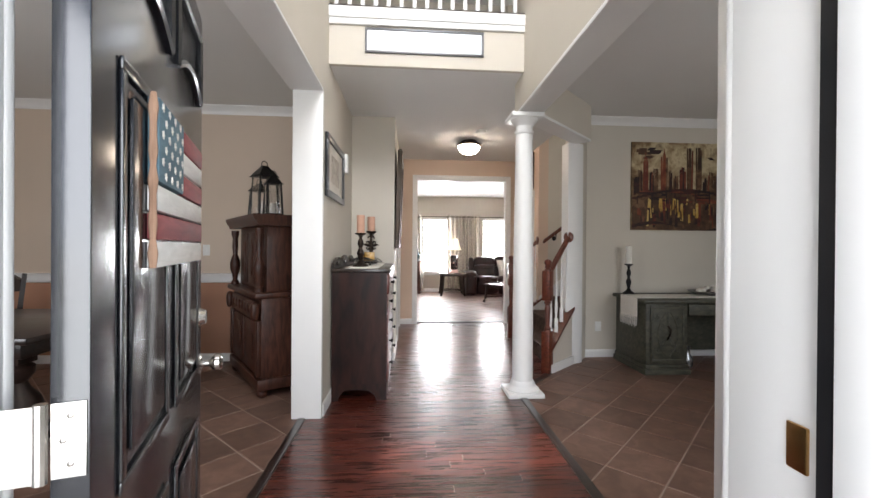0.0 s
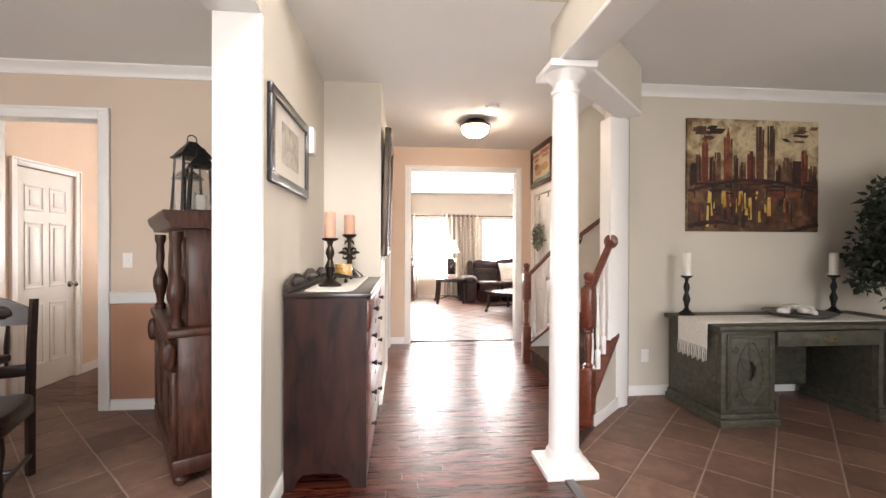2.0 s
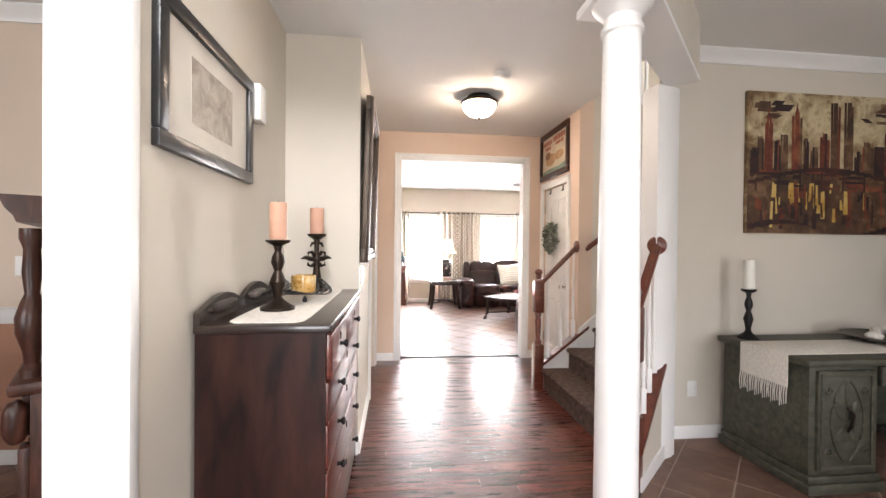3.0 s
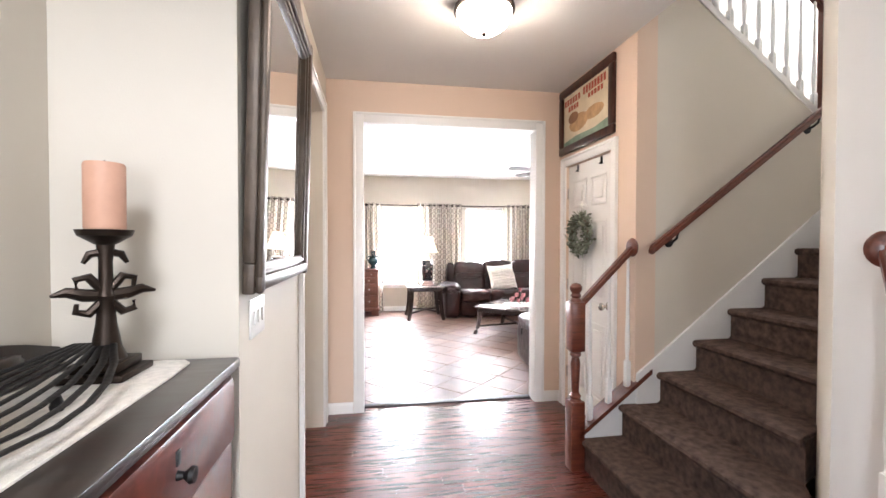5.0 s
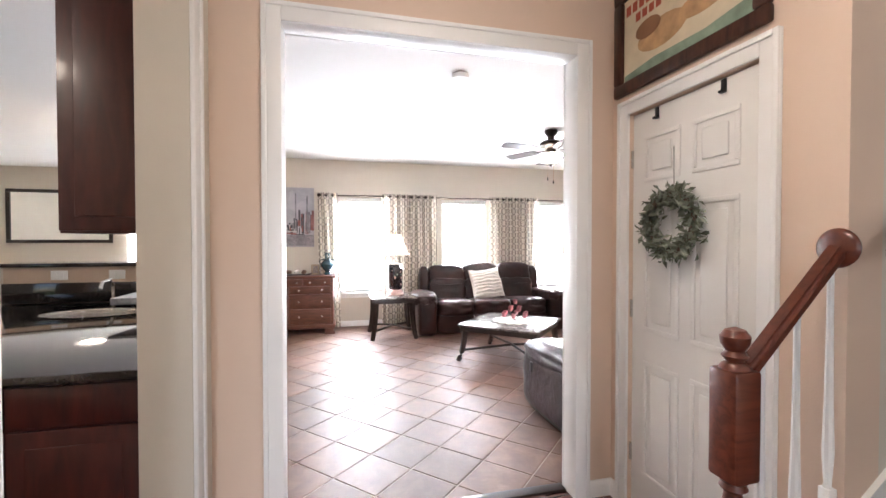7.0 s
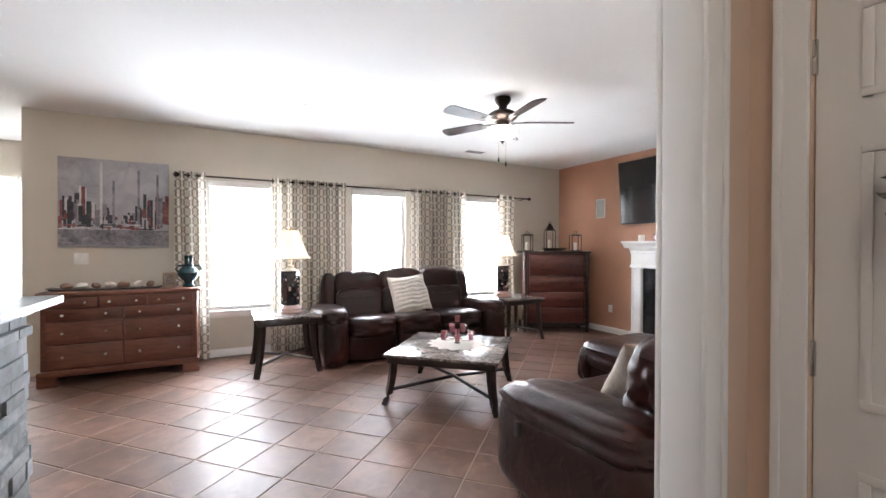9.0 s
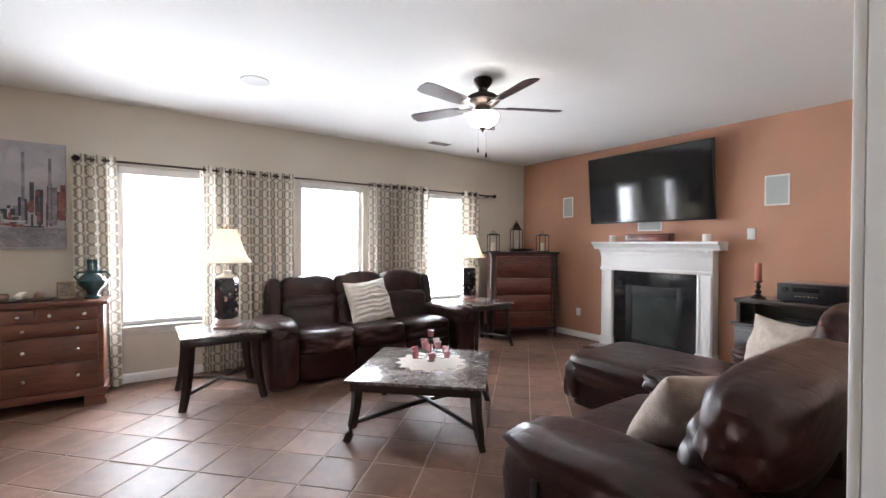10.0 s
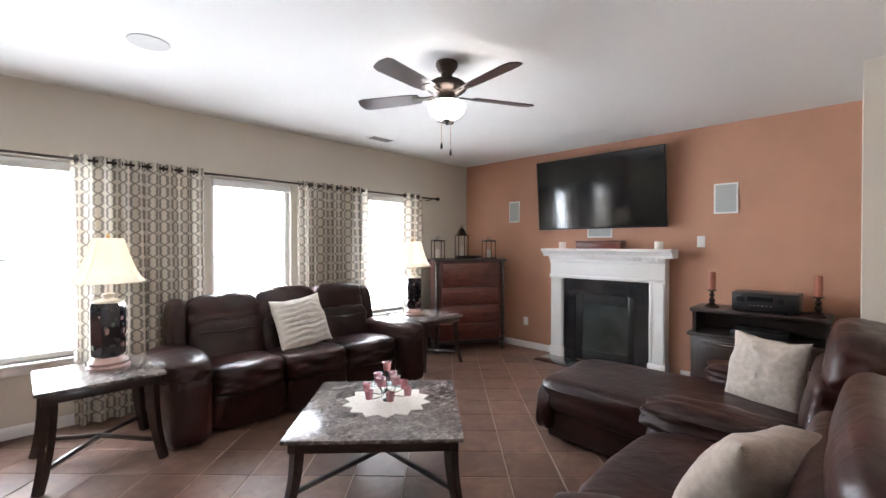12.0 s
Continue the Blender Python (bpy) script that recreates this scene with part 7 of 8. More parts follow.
def table_lamp(x, y, z, label):
    ob = thing("table_lamp", pose(x, y, z), label, "lamp", "table lamps")
    part("lamp_base", lathe([(0.125, 0), (0.128, 0.014), (0.114, 0.026), (0.118, 0.044), (0.104, 0.058), (0.086, 0.078)], 28), PINKISH, ob)
    part("vase_body", lathe([(0.086, 0.078), (0.100, 0.10), (0.102, 0.43), (0.094, 0.46)], 6), INKY, ob, "black glazed vase with painted flowers")
    rb2 = random.Random(int(x * 10))
    for k in range(30):
        a, q = rb2.uniform(0, 6.28), rb2.uniform(0.13, 0.41)
        part("painted_flower", puff(bmesh.new(), (0.026, 0.006, 0.020 + 0.012 * (k % 3)), Matrix.Rotation(a, 4, "Z") @ Matrix.Translation((0, 0.094, q)) @ Matrix.Rotation(rb2.uniform(-1, 1), 4, "Y"), 1.0, 3), PINKISH if k % 2 else mat("sage_leaf", (0.14, 0.17, 0.12), 0.4) if k == 0 and "sage_leaf" not in bpy.data.materials else bpy.data.materials["sage_leaf"], ob)
    part("vase_neck", lathe([(0.094, 0.46), (0.090, 0.472), (0.052, 0.484), (0.036, 0.490), (0.034, 0.512), (0.040, 0.518), (0.036, 0.526), (0.012, 0.532), (0.011, 0.582)], 24), mat("ivory_ceramic", (0.62, 0.55, 0.47), 0.3, coat=0.4) if "ivory_ceramic" not in bpy.data.materials else bpy.data.materials["ivory_ceramic"], ob, "ivory ceramic neck")
    part("stem", lathe([(0.010, 0.58), (0.010, 0.92)], 10), BRASS, ob)
    prof = [(0.225 - 0.135 * (k / 10) ** 0.62, 0.605 + 0.31 * k / 10) for k in range(11)]
    part("shade", lathe(prof, 8, cap=False), SHADE, ob, "cream bell shade, lit from within")
    part("shade_trim", sweep([(0.225 * math.cos(a), 0.225 * math.sin(a), 0.605) for a in [2 * math.pi * k / 8 for k in range(9)]], 0.004, 6), SHADE, ob)
    for k in range(8):
        a = 2 * math.pi * k / 8
        part("shade_rib", sweep([((r + 0.001) * math.cos(a), (r + 0.001) * math.sin(a), q) for r, q in prof], 0.0022, 5), SHADE, ob)
    part("finial", lathe([(0.010, 0.92), (0.012, 0.93), (0.005, 0.945), (0.002, 0.955)], 12), BRASS, ob)
    part("bulb", lathe([(0.012, 0.68), (0.030, 0.72), (0.028, 0.75), (0.003, 0.77)], 16), BULB, ob, "glowing bulb")
    return ob


table_lamp(1.15, 11.74, 0.601, "lit table lamp with a black floral vase base and cream shade")
table_lamp(4.20, 11.92, 0.601, "lit table lamp with a black floral vase base and cream shade")
doily = thing("doily", pose(2.42, 10.17, 0.4355), "ivory pointed doily lying on the coffee table", "doily")
star = [((0.29 if k % 2 == 0 else 0.24) * math.cos(k * math.pi / 14), (0.29 if k % 2 == 0 else 0.24) * math.sin(k * math.pi / 14)) for k in range(28)]
part("cloth", prism(star, 0.0, 0.003), LACE, doily)
cand = thing("votive_candelabra", pose(2.42, 10.17, 0.4387), "black wire candelabra with rose votive cups", "candle holder")
part("foot", lathe([(0.030, 0.0), (0.030, 0.004), (0.008, 0.010)], 16), BLACKMETAL, cand)
part("post", sweep([(0, 0, 0.008), (0, 0, 0.20)], 0.004, 6), BLACKMETAL, cand)
ROSEGLASS = mat("rose_glass", (0.42, 0.17, 0.19), 0.15, coat=0.5, vary=0.1)
cups = [(0, 0, 0.20)] + [(0.072 * math.cos(a), 0.072 * math.sin(a), 0.115) for a in (0.3, 1.87, 3.44, 5.01)] + [(0.145 * math.cos(a), 0.145 * math.sin(a), 0.045) for a in (0, 1.05, 2.1, 3.14, 4.19, 5.24)]
for x, y, z in cups:
    part("arm", sweep([(0, 0, 0.05 + z * 0.3), (x * 0.35, y * 0.35, 0.02 + z * 0.3), (x * 0.8, y * 0.8, 0.018 + z * 0.4), (x, y, z)], 0.003, 5), BLACKMETAL, cand)
    cup = part("votive_cup", lathe([(0.022, z), (0.029, z + 0.055), (0.027, z + 0.055), (0.021, z + 0.007), (0.002, z + 0.006)], 14, m=Matrix.Translation((x, y, 0))), ROSEGLASS, cand, "rose tinted glass cup")
    part("votive", lathe([(0.0205, z + 0.007), (0.024, z + 0.038), (0.002, z + 0.039)], 12, m=Matrix.Translation((x, y, 0))), WAXROSE, cup)

# ---------------------------------------------------------------- living room: dresser under the picture
ld = thing("long_dresser", pose(-1.06, 11.95, 0), "wide brown cherry dresser with brass knobs", "dresser")
part("case", boxes((0.02, 1.29, 0.02, 0.50, 0.10, 0.855), bevel=0.006), PINE, ld)
part("top", boxes((-0.01, 1.32, -0.015, 0.51, 0.855, 0.89), bevel=0.010), PINE, ld)
part("base_moulding", boxes((-0.005, 1.315, -0.008, 0.505, 0.09, 0.15), bevel=0.012), PINE, ld)
for x in (0.0, 1.16):
    part("bracket_foot", extrude_profile([(x, 0.0), (x + 0.15, 0.0), (x + 0.15, 0.03), (x + 0.13, 0.07), (x + 0.15 if x == 0 else x + 0.15, 0.09), (x, 0.09)], "y", 0.0, 0.06), PINE, ld)
    part("bracket_foot", boxes((x, x + 0.15, 0.42, 0.50, 0.0, 0.09), bevel=0.01), PINE, ld)
for z0, z1, split in ((0.74, 0.84, 3), (0.62, 0.73, 2), (0.40, 0.61, 2), (0.17, 0.39, 2)):
    for k in range(split):
        a, b = 0.05 + 1.21 * k / split + 0.008, 0.05 + 1.21 * (k + 1) / split - 0.008
        d = part("drawer", boxes((a, b, 0.0, 0.03, z0, z1), bevel=0.008), PINE, ld)
        for q in (0.22, 0.78):
            part("knob", lathe([(0.009, 0), (0.007, 0.010), (0.017, 0.020), (0.014, 0.028), (0.002, 0.030)], 14, m=Matrix.Translation((a + (b - a) * q, 0, (z0 + z1) / 2)) @ Matrix.Rotation(radians(90), 4, "X")), NICKEL, d, "round metal knob")
art = thing("city_canvas", Matrix.Identity(4), "wide grey and red abstract city canvas above the dresser", "painting")
AX0, AX1, AZ0, AZ1 = -1.045, -0.075, 1.32, 2.27
part("canvas", slab("x", WY, -1, AX0, AX1, AZ0, AZ1, 0, 0.03, 0.003), speckle("pale_grey_oil", [(0.28, 0.27, 0.30), (0.40, 0.39, 0.42), (0.52, 0.50, 0.52)], 5, 0.6, 0, 0.2), art)
GOIL = [speckle("grey_oil", [(0.10, 0.10, 0.12), (0.22, 0.21, 0.23), (0.38, 0.36, 0.38)], 20, 0.6, 0, 0.2), speckle("black_oil", [(0.015, 0.015, 0.02), (0.05, 0.05, 0.06), (0.12, 0.11, 0.12)], 20, 0.6, 0, 0.2), speckle("red_oil", [(0.09, 0.025, 0.03), (0.22, 0.075, 0.065), (0.36, 0.20, 0.18)], 20, 0.6, 0, 0.2), speckle("pearl_oil", [(0.40, 0.39, 0.40), (0.55, 0.53, 0.52), (0.66, 0.64, 0.62)], 20, 0.6, 0, 0.2)]


def dab(u0, u1, v0, v1, k, lift):
    a, b = AX0 + (AX1 - AX0) * u0, AX0 + (AX1 - AX0) * u1
    part("paint_layer", boxes((a, b, WY - 0.0305 - lift, WY - 0.0302, AZ0 + (AZ1 - AZ0) * v0, AZ0 + (AZ1 - AZ0) * v1)), GOIL[k], art)


ra = random.Random(21)
dab(0.0, 1.0, 0.02, 0.20, 0, 0.0006)
for k in range(110):
    u = ra.uniform(0.0, 0.97)
    h0 = 0.20 + ra.uniform(0, 0.16)
    dab(u, min(u + ra.uniform(0.012, 0.045), 1.0), h0, h0 + ra.uniform(0.05, 0.40) * (0.55 + 0.45 * math.sin(u * 9)), ra.choice((0, 1, 1, 1, 2, 2, 3)), 0.0010 + 0.00004 * k)
for u, top in ((0.36, 0.97), (0.70, 0.90), (0.88, 0.86), (0.47, 0.76)):
    dab(u, u + 0.022, 0.25, top, 3 if u < 0.4 else 0, 0.0052)
for k in range(14):
    u = ra.uniform(0.0, 0.85)
    dab(u, u + ra.uniform(0.05, 0.16), 0.20 + 0.004 * k, 0.215 + 0.004 * k, ra.choice((2, 3, 1)), 0.0056 + 0.00008 * k)
cover_plate("x", WY, -1, -0.86, 1.20, 0.12, 0.12, "white double light switch above the dresser", "light_switch", 2)
tr = thing("driftwood_tray", pose(-0.56, 12.18, 0.891), "long dark carved wooden tray on the dresser", "tray")
part("tray_body", extrude_profile([(-0.48, 0.03), (-0.44, 0.005), (-0.40, 0.0), (0.40, 0.0), (0.44, 0.005), (0.48, 0.03), (0.44, 0.022), (0.38, 0.014), (-0.38, 0.014), (-0.44, 0.022)], "y", -0.09, 0.09), DARKWOOD, tr)
for k in range(7):
    solid("sea_shell", puff(bmesh.new(), (0.11, 0.08, 0.06), pose(0, 0, 0, 10 * k, 0, 50 * k), 1.1, 5, 0.2, k + 60), SHELL if k % 2 else mat("brown_shell", (0.22, 0.14, 0.10), 0.6, vary=0.2) if k == 0 else bpy.data.materials["brown_shell"], pose(-0.90 + 0.115 * k, 12.18 + 0.02 * (k % 2), 0.935), "sea shell lying in the wooden tray", "shell", "shells in the tray")
fm = thing("photo_frame", pose(-0.04, 12.20, 0.891, -10, 0, 12), "small tan photo frame standing on the dresser", "picture frame")
part("frame", frame_bars(bmesh.new(), "x", 0, 1, -0.06, 0.06, 0, 0.16, 0.022, 0.02), mat("tan_frame", (0.36, 0.27, 0.18), 0.6, vary=0.2), fm)
part("picture", boxes((-0.04, 0.04, 0.006, 0.010, 0.02, 0.14)), mat("photo_print", (0.25, 0.21, 0.18), 0.4, vary=0.4, scale=40), fm)
part("easel_back", boxes((-0.05, 0.05, 0.018, 0.03, 0.0, 0.15)), DARKWOOD, fm)
vs_ = thing("teal_vase", pose(0.14, 12.16, 0.891) @ Matrix.Diagonal((0.95, 0.95, 1.22, 1)), "teal glazed double-necked ceramic vase on the dresser", "vase")
TEAL = mat("teal_glaze", (0.018, 0.055, 0.065), 0.2, vary=0.4, scale=14, coat=0.5)
part("vase_body", lathe([(0.06, 0), (0.065, 0.012), (0.045, 0.03), (0.05, 0.05), (0.105, 0.10), (0.115, 0.13), (0.085, 0.165), (0.05, 0.185), (0.06, 0.20), (0.035, 0.21)], 26), TEAL, vs_)
for s in (-1, 1):
    part("spout", lathe([(0.020, 0.205), (0.016, 0.24), (0.022, 0.27), (0.026, 0.275), (0.010, 0.285)], 14, m=Matrix.Translation((s * 0.022, 0, 0))), TEAL, vs_)
    part("handle", sweep([(s * 0.10, 0, 0.13), (s * 0.13, 0, 0.16), (s * 0.10, 0, 0.19), (s * 0.05, 0, 0.19)], 0.009, 7), TEAL, vs_)

# ---------------------------------------------------------------- living room: corner chest
cc = thing("corner_chest", pose(4.66, 12.00, 0, 0, 0, -27), "red mahogany chest of drawers with turned corner posts", "dresser")
part("case", boxes((0.06, 0.98, 0.03, 0.44, 0.12, 1.245), bevel=0.006), CHESTWOOD, cc)
part("top", boxes((-0.02, 1.06, -0.03, 0.46, 1.245, 1.275), bevel=0.008), DARKWOOD, cc)
for z0, z1 in ((0.90, 1.21), (0.65, 0.88), (0.40, 0.63), (0.16, 0.38)):
    d = part("drawer", boxes((0.10, 0.94, -0.004 + 0.0, 0.035, z0, z1), bevel=0.006), CHESTWOOD, cc)
    for x in (0.30, 0.74):
        part("knob", lathe([(0.008, 0), (0.006, 0.008), (0.014, 0.018), (0.002, 0.024)], 12, m=Matrix.Translation((x, -0.004, (z0 + z1) / 2)) @ Matrix.Rotation(radians(90), 4, "X")), DARKWOOD, d)
part("rail", boxes((0.06, 0.98, 0.01, 0.03, 0.10, 0.155), bevel=0.004), DARKWOOD, cc)
for x in (0.03, 1.01):
    part("turned_post", lathe([(0.020, 0.0), (0.030, 0.02), (0.022, 0.06)] + [(0.034 if k % 2 else 0.022, 0.10 + 0.045 * k) for k in range(25)] + [(0.034, 1.22), (0.034, 1.245)], 14, m=Matrix.Translation((x, 0.01, 0))), DARKWOOD, cc)
    part("rear_foot", boxes((x - 0.025, x + 0.025, 0.40, 0.45, 0.0, 0.13)), DARKWOOD, cc)
CCM = pose(4.66, 12.00, 0, 0, 0, -27)


def wire_lantern(x, y, w, h, label, pointed=False):
    ob = thing("wire_lantern", CCM @ pose(x, y, 1.2755), label, "lantern", "lanterns on the corner chest")
    part("lantern_base", boxes((-w / 2, w / 2, -w / 2, w / 2, 0, 0.015), bevel=0.003), BRONZE, ob)
    for sx in (-1, 1):
        for sy in (-1, 1):
            part("post", sweep([(sx * w * 0.44, sy * w * 0.44, 0.015), (sx * w * 0.44, sy * w * 0.44, h * 0.72)], 0.006, 5), BRONZE, ob)
    part("roof", lathe([(w * 0.70, h * 0.72), (w * 0.5, h * 0.76), (w * 0.28, h * (0.9 if pointed else 0.80)), (w * 0.08, h * 0.97), (0.003, h)] if pointed else [(w * 0.70, h * 0.72), (w * 0.66, h * 0.76), (w * 0.4, h * 0.80), (0.003, h * 0.81)], 4, m=Matrix.Rotation(radians(45), 4, "Z")), BRONZE, ob)
    part("ring", sweep([(0.022 * math.cos(a), 0, h * (1.0 if pointed else 0.86) + 0.022 * math.sin(a)) for a in [2 * math.pi * k / 12 for k in range(13)]], 0.003, 5), BRONZE, ob)
    part("candle", lathe([(0.028, 0.015), (0.028, h * 0.40), (0.002, h * 0.41)], 14), WAXWHITE, ob, "white pillar candle")


wire_lantern(0.10, 0.20, 0.165, 0.345, "small bronze wire lantern on the corner chest")
wire_lantern(0.48, 0.26, 0.165, 0.46, "pointed bronze wire lantern on the corner chest", True)
wire_lantern(0.88, 0.20, 0.165, 0.345, "small bronze wire lantern on the corner chest")
solid("shallow_bowl", lathe([(0.08, 0), (0.16, 0.02), (0.20, 0.05), (0.19, 0.05), (0.13, 0.022), (0.003, 0.012)], 26), BRONZE, CCM @ pose(0.50, 0.06, 1.2755), "dark bronze shallow bowl on the corner chest", "bowl")

# ---------------------------------------------------------------- living room: fireplace wall
fp = tagged(thing("fireplace", Matrix.Identity(4), "white mantel with black stone surround and gas firebox", "fireplace"), kind="structure")
FY0, FY1 = 9.43, 10.88
part("mantel_shelf", extrude_profile([(EX, 1.43), (5.60, 1.43), (5.60, 1.405), (5.63, 1.39), (5.645, 1.365), (5.66, 1.355), (5.665, 1.33), (EX, 1.33)], "y", FY0 - 0.07, FY1 + 0.07), WHITE, fp)
for k in range(44):
    y = FY0 + 0.02 + k * (FY1 - FY0 - 0.04) / 43
    part("dentil", boxes((5.672, 5.70, y - 0.010, y + 0.010, 1.295, 1.328)), WHITE, fp)
part("frieze", boxes((5.70, EX, FY0 + 0.02, FY1 - 0.02, 1.06, 1.33), bevel=0.004), WHITE, fp)
part("frieze_moulding", boxes((5.685, 5.705, FY0 + 0.01, FY1 - 0.01, 1.05, 1.09), (5.69, 5.705, FY0 + 0.01, FY1 - 0.01, 1.25, 1.285), bevel=0.006), WHITE, fp)
for a, b in ((FY0 + 0.02, FY0 + 0.19), (FY1 - 0.19, FY1 - 0.02)):
    pl = part("pilaster", boxes((5.71, EX, a, b, 0.0, 1.06), bevel=0.004), WHITE, fp)
    part("plinth_block", boxes((5.695, EX, a - 0.01, b + 0.01, 0.0, 0.14), bevel=0.004), WHITE, pl)
    for c in (a + 0.012, b - 0.034):
        part("edge_moulding", boxes((5.700, 5.712, c, c + 0.022, 0.15, 1.045), bevel=0.004), WHITE, pl)
BLACKSTONE = speckle("black_granite", [(0.006, 0.006, 0.007), (0.014, 0.014, 0.015), (0.03, 0.03, 0.03)], 50, 0.10, 0.6)
part("surround", boxes((5.74, EX, FY0 + 0.19, FY0 + 0.36, 0.0, 1.05), (5.74, EX, FY1 - 0.36, FY1 - 0.19, 0.0, 1.05), (5.74, EX, FY0 + 0.36, FY1 - 0.36, 0.86, 1.05)), BLACKSTONE, fp, "polished black stone surround")
fb = part("firebox", boxes((5.75, 5.77, FY0 + 0.36, FY0 + 0.44, 0.02, 0.86), (5.75, 5.77, FY1 - 0.44, FY1 - 0.36, 0.02, 0.86), (5.75, 5.77, FY0 + 0.44, FY1 - 0.44, 0.74, 0.86), (5.75, 5.77, FY0 + 0.44, FY1 - 0.44, 0.02, 0.16), bevel=0.004), BLACKMETAL, fp, "black metal firebox front")
for k in range(4):
    part("louvre", boxes((5.742, 5.752, FY0 + 0.46, FY1 - 0.46, 0.75 + 0.026 * k, 0.765 + 0.026 * k), bevel=0.003), BLACKMETAL, fb)
    part("louvre", boxes((5.742, 5.752, FY0 + 0.46, FY1 - 0.46, 0.04 + 0.028 * k, 0.055 + 0.028 * k), bevel=0.003), BLACKMETAL, fb)
part("fire_back", boxes((5.845, EX, FY0 + 0.36, FY1 - 0.36, 0.0, 0.86)), mat("soot_brick", (0.10, 0.085, 0.07), 0.9, vary=0.3, scale=12, bump=0.6), fp)
for k in range(4):
    part("gas_log", sweep([(5.80 + 0.01 * (k % 2), FY0 + 0.52 + 0.10 * k, 0.18 + 0.05 * (k % 2)), (5.815, FY0 + 0.72 + 0.11 * k, 0.22 + 0.04 * (k % 3))], [0.028, 0.022], 8), TRUNK, fp, "ceramic log")
pn = part("fire_glass", boxes((5.762, 5.766, FY0 + 0.44, FY1 - 0.44, 0.16, 0.74)), mat("dark_fire_glass", (0.035, 0.040, 0.037), 0.12, vary=0.35, scale=4, spec=0.6), fp, "dark fire glass")
part("hearth", boxes((5.36, 5.70, FY0 - 0.02, FY1 + 0.02, 0.002, 0.016), bevel=0.004), BLACKSTONE, fp, "flush black stone hearth")
tv = thing("television", pose(5.80, 10.25, 2.14, 0, -5, 0), "large flat black television tilted on the wall above the mantel", "television")
part("screen_panel", boxes((-0.105, -0.07, -0.81, 0.81, -0.455, 0.455), bevel=0.006), BLACKPLASTIC, tv)
part("screen", boxes((-0.107, -0.104, -0.795, 0.795, -0.435, 0.443)), SCREEN, tv, "glossy dark screen")
part("wall_mount", boxes((-0.07, 0.055, -0.25, 0.25, -0.15, 0.15)), BLACKMETAL, tv)


def wall_speaker(y0, y1, z0, z1):
    ob = thing("wall_speaker", Matrix.Identity(4), "flush white framed speaker grille in the terracotta wall", "speaker", "wall speakers")
    part("frame", frame_bars(bmesh.new(), "y", EX, -1, y0, y1, z0, z1, 0.016, 0.010, 0.003), WHITEPLASTIC, ob)
    part("grille", slab("y", EX, -1, y0 + 0.015, y1 - 0.015, z0 + 0.015, z1 - 0.015, 0.001, 0.007), GREYPLASTIC, ob)


wall_speaker(8.81, 9.025, 1.805, 2.12)
wall_speaker(11.46, 11.645, 1.81, 2.115)
wall_speaker(10.10, 10.42, 1.57, 1.71)
cover_plate("y", EX, -1, 9.14, 1.515, 0.075, 0.12, "white light switch beside the mantel")
cover_plate("y", EX, -1, 11.35, 0.38, 0.075, 0.115, "white wall outlet by the corner chest", "wall_outlet", 2)
bx = thing("keepsake_box", pose(5.73, 10.20, 1.431), "long dark red wooden box on the mantel", "box")
part("body", boxes((-0.07, 0.07, -0.28, 0.28, 0, 0.075), bevel=0.005), CHESTWOOD, bx)
part("lid", boxes((-0.075, 0.075, -0.285, 0.285, 0.076, 0.10), bevel=0.006), CHESTWOOD, bx)
for y in (9.52, 10.70):
    candle("pillar_candle", (5.72, y, 1.431), 0.045, 0.085, WAXWHITE, "short cream pillar candle on the mantel", "candles on the mantel")
# media console
mc = thing("media_console", pose(5.42, 8.10, 0), "black wooden media console with open shelf and doors", "cabinet")
part("top", boxes((-0.03, 0.42, -0.02, 1.03, 0.82, 0.86), bevel=0.010), DARKWOOD, mc)
part("upper_frame", boxes((0.0, 0.41, 0.0, 0.03, 0.62, 0.82), (0.0, 0.41, 0.98, 1.01, 0.62, 0.82), (0.38, 0.41, 0.03, 0.98, 0.62, 0.82)), DARKWOOD, mc)
part("mid_shelf", boxes((-0.05, 0.42, -0.04, 1.05, 0.585, 0.62), bevel=0.010), DARKWOOD, mc)
part("lower_case", boxes((-0.02, 0.41, -0.01, 1.02, 0.08, 0.585), bevel=0.006), DARKWOOD, mc)
part("plinth", boxes((-0.03, 0.41, -0.02, 1.03, 0.0, 0.08), bevel=0.010), DARKWOOD, mc)
for k in range(2):
    d = part("cabinet_door", boxes((-0.035, -0.018, 0.03 + 0.49 * k, 0.49 + 0.49 * k, 0.12, 0.55), bevel=0.005), DARKWOOD, mc)
    part("door_panel", boxes((-0.042, -0.034, 0.08 + 0.49 * k, 0.44 + 0.49 * k, 0.17, 0.50), bevel=0.004), DARKWOOD, d)
    part("handle", sweep([(-0.036, 0.14 + 0.49 * k, 0.53), (-0.055, 0.16 + 0.49 * k, 0.53), (-0.055, 0.36 + 0.49 * k, 0.53), (-0.036, 0.38 + 0.49 * k, 0.53)], 0.005, 6), NICKEL, d, "metal bar handle")
dvd = solid("disc_player", boxes((0.04, 0.32, 0.28, 0.70, 0.0, 0.055), bevel=0.004), BLACKPLASTIC, pose(5.42, 8.10, 0.621), "slim black disc player on the console shelf", "disc player")
rc = thing("av_receiver", pose(5.46, 8.36, 0.861), "black audio receiver standing on the console", "receiver")
part("case", boxes((0.0, 0.34, -0.06, 0.43, 0.012, 0.175), bevel=0.004), BLACKPLASTIC, rc)
part("display", boxes((-0.003, 0.001, 0.12, 0.31, 0.10, 0.14)), SCREEN, rc)
